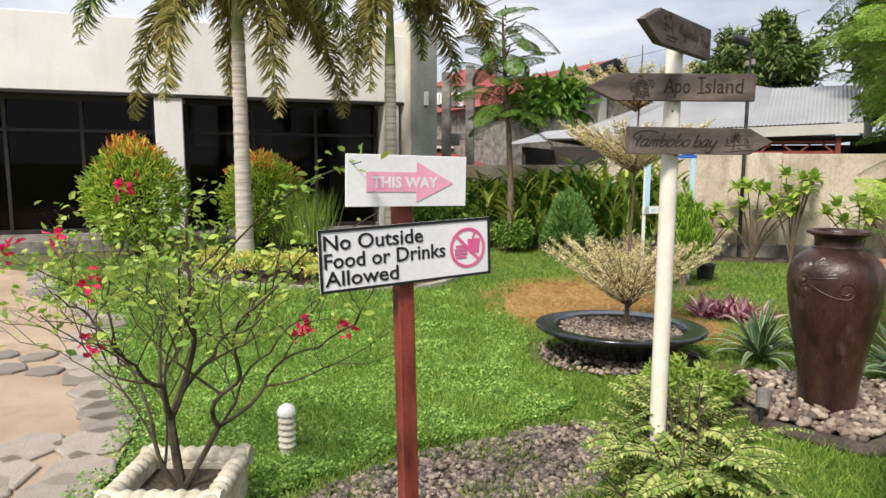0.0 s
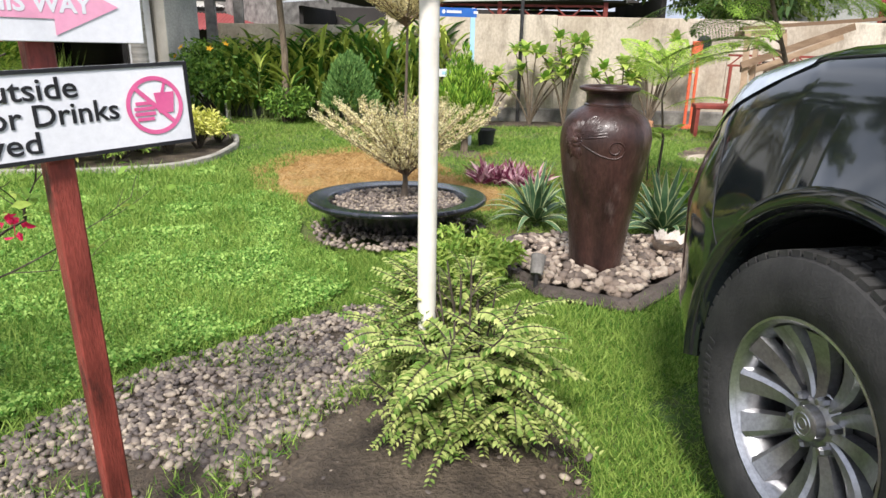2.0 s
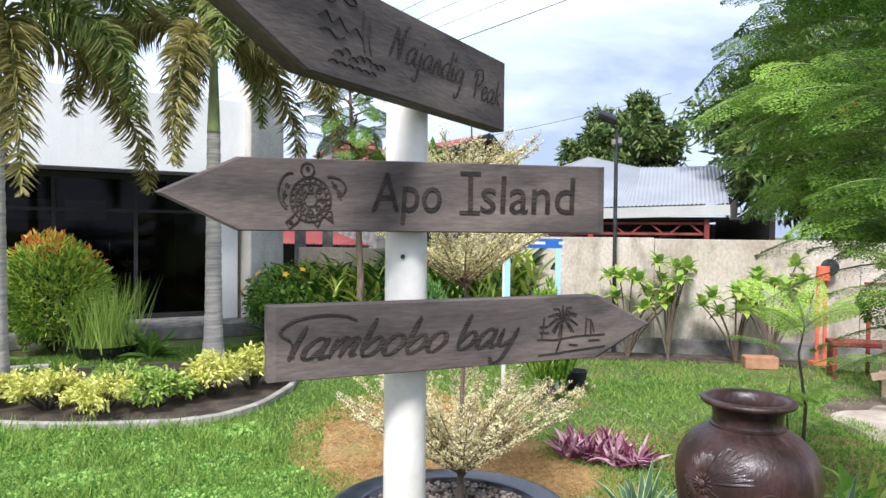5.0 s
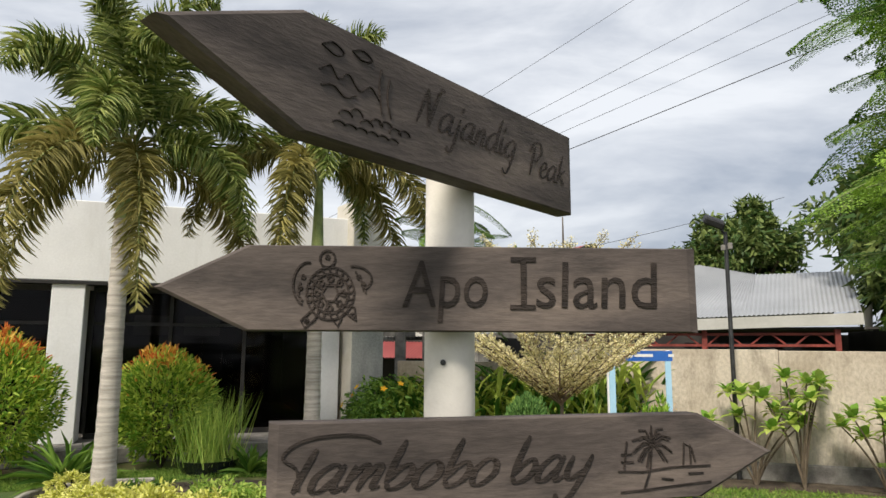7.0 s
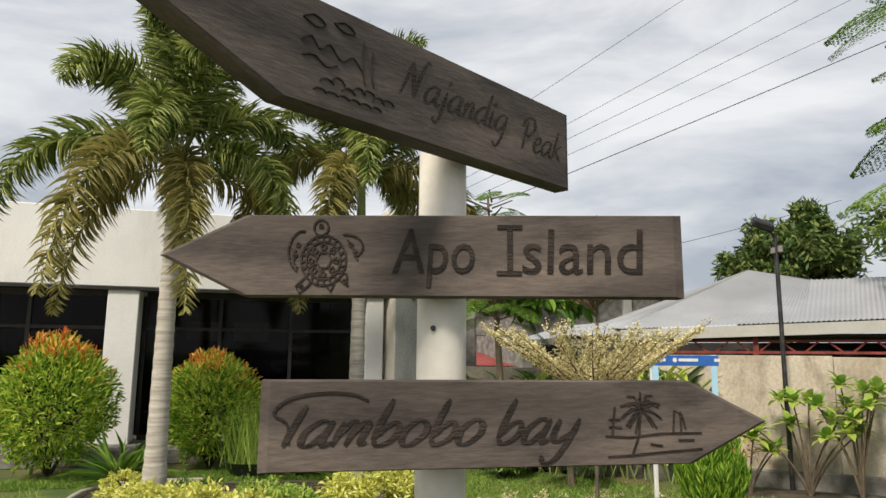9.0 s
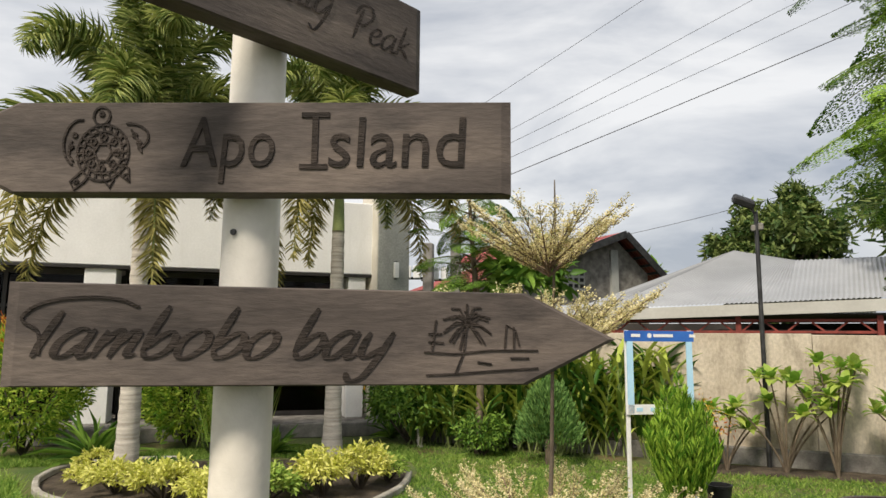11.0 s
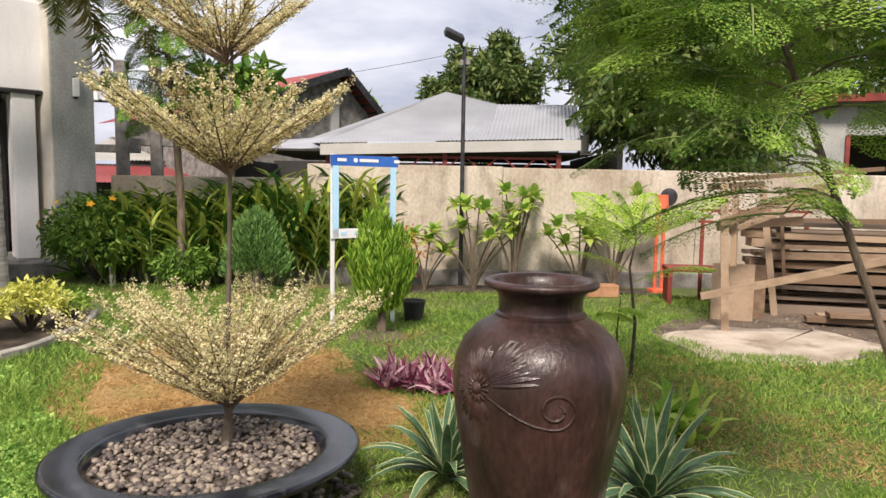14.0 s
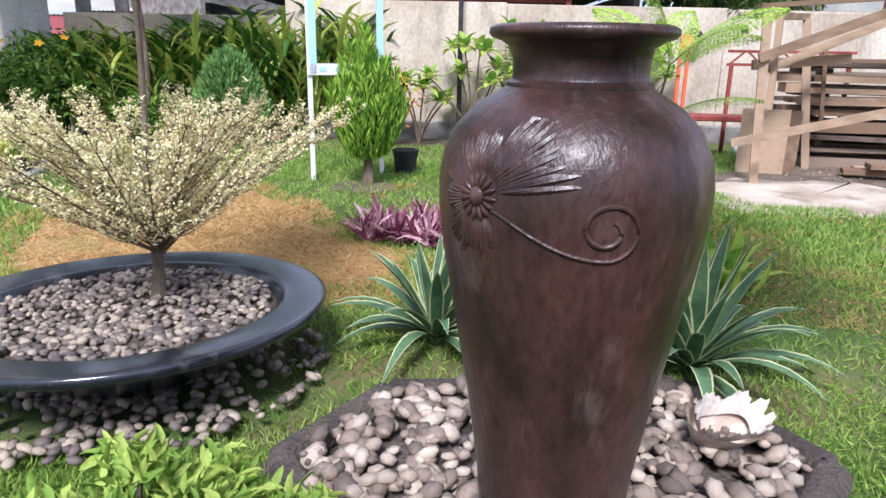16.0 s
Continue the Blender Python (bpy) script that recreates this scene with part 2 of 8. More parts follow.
M_trimdark = mat("dark_frame", (0.014, 0.013, 0.012), (0.028, 0.025, 0.024), 5, 0.45, 0.05)
# near-black tone that stands for shade indoors and under roofs
M_shade = mat("deep_shade", (0.025, 0.022, 0.02), (0.05, 0.044, 0.04), 1, 0.8, 0.05)
M_wall = mat("stained_boundary_wall", (0.33, 0.265, 0.195), (0.60, 0.53, 0.43), 1.1, 0.9, 0.6, 25, stretch=(1.0, 1.0, 0.7), contrast=(0.3, 0.65), dirt=((0.17, 0.14, 0.105), 2.2, (1.7, 1.7, 0.6), 0.52, 0.70, 0.75))
M_roofwhite = mat("white_metal_roof", (0.29, 0.30, 0.315), (0.37, 0.38, 0.395), 0.8, 0.45, 0.1, 20, grain=(0.93, 1.05))
M_rooflo = mat("roof_fascia", (0.40, 0.39, 0.35), (0.50, 0.49, 0.45), 1, 0.6, 0.1, 20, grain=(0.93, 1.05))
M_redroof = mat("red_metal_roof", (0.24, 0.05, 0.05), (0.34, 0.085, 0.08), 1, 0.5, 0.2, 20)
M_rust = mat("red_oxide_steel", (0.16, 0.03, 0.022), (0.28, 0.055, 0.04), 5, 0.6, 0.2, 40)
M_orange = mat("orange_red_paint", (0.62, 0.10, 0.045), (0.74, 0.17, 0.08), 5, 0.5, 0.2, 40)
M_steel = mat("dark_steel", (0.03, 0.03, 0.032), (0.07, 0.07, 0.072), 8, 0.45, 0.1, metal=0.5, spec=0.5)
M_cable = mat("cable", (0.03, 0.03, 0.033), (0.05, 0.05, 0.055), 8, 0.7, 0)
M_lumber = mat("raw_lumber", (0.18, 0.115, 0.07), (0.40, 0.285, 0.19), 4, 0.85, 0.4, 60, stretch=(0.5, 4, 4), vary=0.6)
M_lumber_old = mat("weathered_lumber", (0.085, 0.062, 0.046), (0.25, 0.19, 0.14), 4, 0.9, 0.4, 60, stretch=(0.5, 4, 4), vary=0.6)
M_blue = mat("blue_print", (0.02, 0.10, 0.40), (0.035, 0.15, 0.50), 4, 0.4, 0.02, grain=(0.93, 1.05))
M_paleblue = mat("pale_blue_print", (0.36, 0.62, 0.80), (0.46, 0.70, 0.86), 4, 0.4, 0.02, grain=(0.93, 1.05))
M_whitepaint = mat("white_paint", (0.74, 0.74, 0.73), (0.82, 0.82, 0.81), 5, 0.45, 0.1, 40, grain=(0.93, 1.05))
M_carpaint = mat("black_car_paint", (0.006, 0.008, 0.009), (0.009, 0.012, 0.013), 2, 0.12, 0, coat=1.0, grain=(0.93, 1.05), spec=0.5)
M_lamp = mat("headlight_unit", (0.42, 0.47, 0.52), (0.66, 0.70, 0.74), 5, 0.12, 0.05, 30, metal=0.3, coat=1.0, grain=(0.9, 1.08), spec=0.5)
M_carplastic = mat("black_plastic", (0.012, 0.012, 0.013), (0.022, 0.022, 0.024), 8, 0.6, 0.3, 200)
M_tyre = mat("tyre_rubber", (0.018, 0.018, 0.018), (0.04, 0.039, 0.037), 8, 0.75, 0.3, 120)
M_alloy = mat("dark_alloy", (0.27, 0.27, 0.28), (0.42, 0.42, 0.43), 6, 0.30, 0.05, 80, metal=0.9, spec=0.5)
M_alloybright = mat("machined_alloy", (0.36, 0.36, 0.37), (0.48, 0.48, 0.49), 6, 0.28, 0.02, 80, metal=0.95, spec=0.5)
M_planter = mat("cast_stone_planter", (0.44, 0.40, 0.31), (0.64, 0.60, 0.49), 8, 0.9, 0.6, 50)
M_brass = mat("cream_lamp_body", (0.52, 0.48, 0.40), (0.68, 0.64, 0.56), 8, 0.5, 0.1)
M_shell = mat("seashell", (0.38, 0.28, 0.21), (0.60, 0.51, 0.43), 14, 0.4, 0.4, 40)
M_potblack = mat("black_plastic_pot", (0.015, 0.015, 0.016), (0.03, 0.03, 0.032), 8, 0.5, 0.1)
M_terra = mat("terracotta", (0.34, 0.17, 0.09), (0.46, 0.25, 0.14), 8, 0.85, 0.4)
M_bag = mat("white_sack", (0.62, 0.62, 0.62), (0.76, 0.76, 0.75), 8, 0.6, 0.4, 30, grain=(0.93, 1.05))


def glass(name, tint, rough=0.02, alpha=0.0):
    m = bpy.data.materials.new(name)
    m.use_nodes = True
    b = m.node_tree.nodes["Principled BSDF"]
    b.inputs["Base Color"].default_value = (*tint, 1)
    b.inputs["Roughness"].default_value = rough
    b.inputs["Transmission Weight"].default_value = 1.0
    b.inputs["IOR"].default_value = 1.22
    return m


M_glass = glass("tinted_glass", (0.10, 0.088, 0.082))


# ---- geometry helpers ----
class Geo:
    """Collects vertices and faces, and makes one mesh of them."""

    def __init__(self):
        self.v, self.f, self.n = [], [], 0

    def add(self, v, f):
        v = np.asarray(v, float).reshape(-1, 3)
        if isinstance(f, np.ndarray):
            self.f.append(f.astype(np.int64) + self.n)
        else:
            by = {}
            for face in f:
                by.setdefault(len(face), []).append(face)
            for k in by:
                self.f.append(np.array(by[k], np.int64) + self.n)
        self.v.append(v)
        self.n += len(v)
        return self

    def box(self, cx, cy, cz, sx, sy, sz, rz=0.0, ry=0.0, rx=0.0, bevel=0.0):
        h = np.array([sx, sy, sz]) / 2
        if bevel:
            b = min(bevel, h.min() * 0.9)
            v = []
            for ax in range(3):
                hh = h - b
                hh[ax] = h[ax]
                v += [[i * hh[0], j * hh[1], k * hh[2]] for i in (-1, 1) for j in (-1, 1) for k in (-1, 1)]
            bm = bmesh.new()
            for p in v:
                bm.verts.new(p)
            bmesh.ops.convex_hull(bm, input=bm.verts)
            bm.verts.index_update()
            V = np.array([p.co[:] for p in bm.verts])
            F = [[q.index for q in f.verts] for f in bm.faces]
            bm.free()
        else:
            V = np.array([[i * h[0], j * h[1], k * h[2]] for i in (-1, 1) for j in (-1, 1) for k in (-1, 1)])
            F = [(0, 1, 3, 2), (4, 6, 7, 5), (0, 4, 5, 1), (2, 3, 7, 6), (0, 2, 6, 4), (1, 5, 7, 3)]
        R = np.array(Euler((radians(rx), radians(ry), radians(rz))).to_matrix())
        return self.add(V @ R.T + [cx, cy, cz], F)

    def tube(self, pts, radii, sides=7, cap=True):
        pts = np.asarray(pts, float)
        n = len(pts)
        radii = np.broadcast_to(np.asarray(radii, float), (n,))
        tan = np.gradient(pts, axis=0)
        tan /= np.linalg.norm(tan, axis=1)[:, None] + 1e-9
        ref = np.array([0.0, 0, 1]) if abs(tan[:, 2]).mean() < 0.8 else np.array([1.0, 0, 0])
        a = np.cross(tan, ref)
        a /= np.linalg.norm(a, axis=1)[:, None] + 1e-9
        b = np.cross(tan, a)
        th = np.linspace(0, 2 * math.pi, sides, endpoint=False)
        ring = a[:, None] * np.cos(th)[None, :, None] + b[:, None] * np.sin(th)[None, :, None]
        V = (pts[:, None] + ring * radii[:, None, None]).reshape(-1, 3)
        i, j = np.meshgrid(np.arange(n - 1), np.arange(sides), indexing="ij")
        k = (j + 1) % sides
        F = np.stack([i * sides + j, i * sides + k, (i + 1) * sides + k, (i + 1) * sides + j], -1).reshape(-1, 4)
        faces = [tuple(q) for q in F]
        if cap:
            faces += [tuple(range(sides)), tuple(range(n * sides - 1, (n - 1) * sides - 1, -1))]
        return self.add(V, faces)

    def lathe(self, prof, sides=32, cx=0, cy=0, squash=None):
        prof = np.asarray(prof, float)
        th = np.linspace(0, 2 * math.pi, sides, endpoint=False)
        V = np.stack([prof[:, None, 0] * np.cos(th) + cx, prof[:, None, 0] * np.sin(th) + cy,
                      np.repeat(prof[:, 1:2], sides, 1)], -1).reshape(-1, 3)
        n = len(prof)
        i, j = np.meshgrid(np.arange(n - 1), np.arange(sides), indexing="ij")
        k = (j + 1) % sides
        F = np.stack([i * sides + j, i * sides + k, (i + 1) * sides + k, (i + 1) * sides + j], -1).reshape(-1, 4)
        return self.add(V, F)

    def prism(self, outline, z0, z1, m=None):
        """An upright prism over a plan outline; m turns and moves it."""
        o = np.asarray(outline, float)
        n = len(o)
        V = np.concatenate([np.c_[o, np.full(n, z0)], np.c_[o, np.full(n, z1)]])
        if m is not None:
            V = V @ np.array(m.to_3x3()).T + np.array(m.translation)
        F = [tuple(range(n - 1, -1, -1)), tuple(range(n, 2 * n))] + [(i, (i + 1) % n, n + (i + 1) % n, n + i) for i in range(n)]
        return self.add(V, F)

    def strew(self, tv, tf, pos, ahead, up, size):
        """Many turned and sized copies of one small shape: its y goes ahead, its z up."""
        pos, ahead, up = (np.asarray(q, float).reshape(-1, 3) for q in (pos, ahead, up))
        N = len(pos)
        size = np.asarray(size, float)
        if size.ndim == 1 and len(size) != 3 or size.shape == (N,):
            size = np.repeat(size.reshape(-1, 1), 3, 1)
        size = np.broadcast_to(size, (N, 3))
        y = ahead / (np.linalg.norm(ahead, axis=1)[:, None] + 1e-9)
        x = np.cross(y, up)
        x /= np.linalg.norm(x, axis=1)[:, None] + 1e-9
        z = np.cross(x, y)
        tv = np.asarray(tv, float)
        V = (tv[None, :, 0:1] * size[:, None, 0:1] * x[:, None] + tv[None, :, 1:2] * size[:, None, 1:2] * y[:, None]
             + tv[None, :, 2:3] * size[:, None, 2:3] * z[:, None] + pos[:, None]).reshape(-1, 3)
        tf = np.asarray(tf, np.int64)
        F = (tf[None] + (np.arange(N) * len(tv))[:, None, None]).reshape(-1, tf.shape[1])
        return self.add(V, F)

    def mesh(self, name, smooth=False):
        me = bpy.data.meshes.new(name)
        V = np.concatenate(self.v)
        loops = np.concatenate([f.ravel() for f in self.f])
        tot = np.concatenate([np.full(len(f), f.shape[1]) for f in self.f])
        me.vertices.add(len(V))
        me.vertices.foreach_set("co", V.ravel())
        me.loops.add(len(loops))
        me.loops.foreach_set("vertex_index", loops)
        me.polygons.add(len(tot))
        me.polygons.foreach_set("loop_start", np.concatenate([[0], np.cumsum(tot)[:-1]]))
        me.polygons.foreach_set("loop_total", tot)
        me.polygons.foreach_set("use_smooth", np.full(len(tot), bool(smooth)))
        me.update(calc_edges=True)
        return me


def part(name, g, material, parent=None, label="", smooth=False, sharp=35, at=None):
    me = g if isinstance(g, bpy.types.Mesh) else g.mesh(name, smooth)
    if not me.materials:
        me.materials.append(material)
    if smooth and sharp:
        me.set_sharp_from_angle(angle=radians(sharp))
    ob = new(name, me)
    if parent is not None:
        ob.parent = parent
    if at is not None:
        ob.matrix_basis = at
    if label:
        tagged(ob, label)
    return ob


def thing(name, label, category, m, group="", kind=""):
    ob = new(name)
    ob.empty_display_size = 0.1
    ob.matrix_basis = m
    return tagged(ob, label, category, group, kind)


def solo(name, g, material, label, category, group="", kind="", smooth=False, m=None, sharp=35):
    return tagged(part(name, g, material, None, "", smooth, sharp, m), label, category, group, kind)


LEAF_V = [(0, 0, 0), (-0.32, 0.35, 0.07), (0, 0.4, -0.03), (0.32, 0.35, 0.07), (-0.2, 0.75, 0.02), (0, 0.78, -0.06), (0.2, 0.75, 0.02), (0, 1.0, -0.14)]
LEAF_F = [(0, 2, 1), (0, 3, 2), (1, 2, 5), (1, 5, 4), (2, 3, 6), (2, 6, 5), (4, 5, 7), (5, 6, 7)]
BIT_V = [(0, 0, 0), (-0.3, 0.5, 0.06), (0.3, 0.5, 0.06), (0, 1.0, -0.05)]
BIT_F = [(0, 2, 1), (1, 2, 3)]
BLADE_V = [(-0.5, 0, 0), (0.5, 0, 0), (-0.4, 0.55, 0.06), (0.4, 0.55, 0.06), (0, 1.0, 0.3)]
BLADE_F = [(0, 1, 3), (0, 3, 2), (2, 3, 4)]
LONG_V = [(-0.35, 0, 0), (0.35, 0, 0), (-0.5, 0.35, 0.10), (0, 0.35, 0.04), (0.5, 0.35, 0.10), (-0.38, 0.7, 0.02), (0, 0.7, -0.04), (0.38, 0.7, 0.02), (0, 1.0, -0.22)]
LONG_F = [(0, 3, 2), (0, 1, 3), (1, 4, 3), (2, 3, 6), (2, 6, 5), (3, 4, 7), (3, 7, 6), (5, 6, 8), (6, 7, 8)]
rng = np.random.default_rng(7)


def units(n, low=-1.0, high=1.0):
    """Random directions, with z between low and high."""
    z = rng.uniform(low, high, n)
    a = rng.uniform(0, 2 * math.pi, n)
    r = np.sqrt(np.maximum(0, 1 - z * z))
    return np.stack([r * np.cos(a), r * np.sin(a), z], -1)


def inside(poly, p):
    """Which of the points p lie in the plan outline."""
    poly = np.asarray(poly, float)
    x, y = p[:, 0], p[:, 1]
    hit = np.zeros(len(p), bool)
    for (ax, ay), (bx, by) in zip(poly, np.roll(poly, -1, 0)):
        c = (ay > y) != (by > y)
        hit ^= c & (x < (bx - ax) * (y - ay) / (by - ay + 1e-12) + ax)
    return hit


def wavy(poly, step=0.12, amp=0.05, seed=0):
    """An outline smoothed and roughened."""
    p = np.asarray(poly, float)
    for _ in range(2):
        q = np.roll(p, -1, 0)
        p = np.stack([0.75 * p + 0.25 * q, 0.25 * p + 0.75 * q], 1).reshape(-1, 2)
    out = []
    for a, b in zip(p, np.roll(p, -1, 0)):
        k = max(1, int(np.hypot(*(b - a)) / step))
        for i in range(k):
            c = a + (b - a) * i / k
            n = noise.noise_vector((c[0] * 2.3, c[1] * 2.3, seed))
            out.append((c[0] + n[0] * amp, c[1] + n[1] * amp))
    return np.array(out)


def scatter_in(poly, n):
    poly = np.asarray(poly, float)
    lo, hi = poly.min(0), poly.max(0)
    got = np.empty((0, 2))
    while len(got) < n:
        p = rng.uniform(lo, hi, (n * 2, 2))
        got = np.concatenate([got, p[inside(poly, p)]])
    return got[:n]


def soft_noise(p, scale, seed=0.0):
    return np.array([noise.noise((x * scale, y * scale, seed)) for x, y in p])


def sheet(name, poly, z, material, label, category="ground", kind="structure", mound=0.0):
    """A flat patch of ground over an outline; mound lifts its middle."""
    c = poly.mean(0)
    g = Geo()
    rings = [1.0, 0.85, 0.6, 0.3]
    n = len(poly)
    V = [np.c_[c + (poly - c) * r, np.full(n, z + mound * (1 - r * r))] for r in rings]
    V.append([[c[0], c[1], z + mound]])
    F = [(k * n + i, k * n + (i + 1) % n, (k + 1) * n + (i + 1) % n, (k + 1) * n + i) for k in range(len(rings) - 1) for i in range(n)]
    F += [((len(rings) - 1) * n + i, (len(rings) - 1) * n + (i + 1) % n, len(rings) * n) for i in range(n)]
    g.add(np.concatenate(V), F)
    return solo(name, g, material, label, category, kind=kind, smooth=True, sharp=0)


def stone_mesh(name, flat=0.6, seed=0, rough=0.28):
    """A rounded uneven stone about 1 across."""
    bm = bmesh.new()
    bmesh.ops.create_icosphere(bm, subdivisions=1, radius=0.5)
    for v in bm.verts:
        k = 1 + rough * noise.noise(v.co * 2.2 + Vector((seed * 7.1, seed, 0)))
        v.co = Vector((v.co.x * k * 1.15, v.co.y * k * 0.9, v.co.z * k * flat))
    me = bpy.data.meshes.new(name)
    bm.to_mesh(me)
    bm.free()
    me.polygons.foreach_set("use_smooth", np.ones(len(me.polygons), bool))
    return me


def stones(parent, spots, sizes, meshes, name="pebble"):
    """Single stones, each an object on a shared mesh."""
    for i, ((x, y, z), s) in enumerate(zip(spots, sizes)):
        ob = new(name, meshes[i % len(meshes)])
        ob.parent = parent
        ob.matrix_basis = pose(x, y, z, rng.uniform(-25, 25), rng.uniform(-25, 25), rng.uniform(0, 360)) @ Matrix.Diagonal((s, s, s, 1))


def stone_heap(name, spots, sizes, material, label, parent=None, flat=0.6):
    """Many small stones joined into one mesh."""
    bm = bmesh.new()
    bmesh.ops.create_icosphere(bm, subdivisions=1, radius=0.5)
    bm.verts.index_update()
    tv = np.array([v.co[:] for v in bm.verts]) * [1.15, 0.85, flat]
    tf = np.array([[v.index for v in f.verts] for f in bm.faces])
    bm.free()
    n = len(spots)
    g = Geo()
    a = units(n, -0.3, 0.3)
    up = units(n, 0.75, 1.0)
    sz = np.asarray(sizes)[:, None] * rng.uniform(0.8, 1.2, (n, 3))
    g.strew(tv, tf, spots, a, up, sz)
    ob = part(name, g, material, parent, label if parent else "", smooth=True, sharp=0)
    tagged(ob, label, "" if parent else "pebbles", kind="stuff")
    return ob


def letters(text, size, m, material, parent, name="lettering", shear=0.0, depth=0.002, width=1.0, offset=0.0, align="LEFT", span=None):
    """Words as thin solid letters; m puts their left base point."""
    cu = bpy.data.curves.new(name, "FONT")
    cu.body, cu.size, cu.shear, cu.extrude, cu.offset, cu.align_x = text, size, shear, depth, offset, align
    cu.resolution_u = 3
    tmp = bpy.data.objects.new(name, cu)
    scene.collection.objects.link(tmp)
    me = bpy.data.meshes.new_from_object(tmp.evaluated_get(bpy.context.evaluated_depsgraph_get()))
    bpy.data.objects.remove(tmp)
    bpy.data.curves.remove(cu)
    me.name = name
    me.materials.clear()
    me.materials.append(material)
    if span:
        xs_ = [v.co.x for v in me.vertices]
        me.transform(Matrix.Translation((-min(xs_), 0, 0)))
        width = span / (max(xs_) - min(xs_))
    me.transform(Matrix.Diagonal((width, 1, 1, 1)))
    ob = new(name, me)
    ob.parent = parent
    ob.matrix_basis = m
    return ob


def strokes(name, lines, r, m, material, parent, depth=0.0015):
    """Carved lines: flat ribbons along plan lines."""
    g = Geo()
    for ln in lines:
        p = np.asarray(ln, float)
        t = np.gradient(p, axis=0)
        t /= np.linalg.norm(t, axis=1)[:, None] + 1e-9
        nrm = np.stack([-t[:, 1], t[:, 0]], -1) * r
        n = len(p)
        V = np.concatenate([np.c_[p + nrm, np.full(n, depth)], np.c_[p - nrm, np.full(n, depth)],
                            np.c_[p + nrm, np.full(n, -depth)], np.c_[p - nrm, np.full(n, -depth)]])
        F = [(i, n + i, n + i + 1, i + 1) for i in range(n - 1)] + [(i, i + 1, 2 * n + i + 1, 2 * n + i) for i in range(n - 1)]
        F += [(n + i + 1, n + i, 3 * n + i, 3 * n + i + 1) for i in range(n - 1)]
        g.add(V, F)
    return part(name, g, material, parent, at=m)


def smooth_line(p, k=7):
    """A smooth line through a few points."""
    p = np.asarray(p, float)
    q = np.concatenate([2 * p[:1] - p[1:2], p, 2 * p[-1:] - p[-2:-1]])
    u = np.linspace(0, 1, k, endpoint=False)[:, None]
    out = [0.5 * (2 * b + (c - a) * u + (2 * a - 5 * b + 4 * c - d) * u ** 2 + (3 * b - a - 3 * c + d) * u ** 3)
           for a, b, c, d in zip(q, q[1:], q[2:], q[3:])]
    return np.concatenate(out + [p[-1:]])


BOWL_O = [(0.62, 0.86), (0.36, 1.0), (0.08, 0.62), (0.12, 0.12), (0.38, 0.0), (0.68, 0.38), (0.66, 0.80), (0.5, 0.98)]
BOWL_A = [(0.70, 0.90), (0.42, 1.0), (0.10, 0.56), (0.14, 0.08), (0.40, 0.06), (0.70, 0.60)]
# strokes of a slanted brush hand, x-height 1, with each letter's advance
HAND = {
    "o": ([BOWL_O], 0.84),
    "a": ([BOWL_A, [(0.76, 1.0), (0.68, 0.35), (0.76, 0.02), (0.98, 0.18)]], 0.98),
    "b": ([[(0.16, 1.85), (0.10, 1.0), (0.10, 0.2)], [(0.10, 0.22), (0.32, 0.0), (0.64, 0.2), (0.74, 0.62), (0.56, 0.92), (0.30, 0.70), (0.14, 0.36)]], 0.86),
    "m": ([[(0.10, 0.95), (0.06, 0.0)], [(0.08, 0.35), (0.30, 0.90), (0.46, 0.88), (0.44, 0.0)], [(0.45, 0.35), (0.68, 0.90), (0.84, 0.86), (0.82, 0.12), (1.04, 0.14)]], 1.06),
    "n": ([[(0.10, 0.95), (0.06, 0.0)], [(0.08, 0.35), (0.32, 0.92), (0.50, 0.84), (0.48, 0.12), (0.72, 0.14)]], 0.74),
    "y": ([[(0.10, 0.98), (0.08, 0.30), (0.28, 0.04), (0.62, 0.40)], [(0.76, 1.0), (0.66, 0.1), (0.46, -0.68), (0.14, -0.82), (-0.06, -0.52)]], 0.86),
    "N": ([[(-0.10, 0.0), (0.04, 1.0), (0.12, 1.85)], [(0.12, 1.85), (0.40, 0.9), (0.62, 0.0)], [(0.62, 0.0), (0.70, 1.2), (0.84, 2.05), (1.06, 2.0)]], 1.12),
    "j": ([[(0.22, 0.98), (0.18, -0.2), (0.02, -0.85), (-0.26, -0.60)], [(0.24, 1.34), (0.30, 1.62)]], 0.44),
    "d": ([BOWL_A, [(0.80, 1.95), (0.70, 0.6), (0.74, 0.04), (0.96, 0.16)]], 0.98),
    "i": ([[(0.10, 0.98), (0.08, 0.2), (0.18, 0.02), (0.36, 0.16)], [(0.14, 1.34), (0.20, 1.62)]], 0.38),
    "g": ([BOWL_A, [(0.76, 1.0), (0.64, -0.2), (0.38, -0.95), (0.04, -0.70)]], 0.90),
    "P": ([[(0.24, 1.75), (0.20, 0.9), (0.16, -0.1)], [(-0.10, 1.3), (0.10, 1.95), (0.60, 2.05), (0.84, 1.5), (0.56, 0.95), (0.24, 0.85)]], 0.92),
    "e": ([[(0.08, 0.42), (0.42, 0.56), (0.56, 0.84), (0.36, 1.0), (0.10, 0.62), (0.16, 0.10), (0.42, 0.0), (0.70, 0.26)]], 0.70),
    "k": ([[(0.16, 1.9), (0.10, 0.9), (0.06, 0.0)], [(0.60, 1.0), (0.16, 0.50), (0.42, 0.34), (0.66, 0.0)]], 0.74),
    "T": ([[(0.36, 1.62), (0.30, 0.8), (0.26, 0.0)]], 0.60),
}


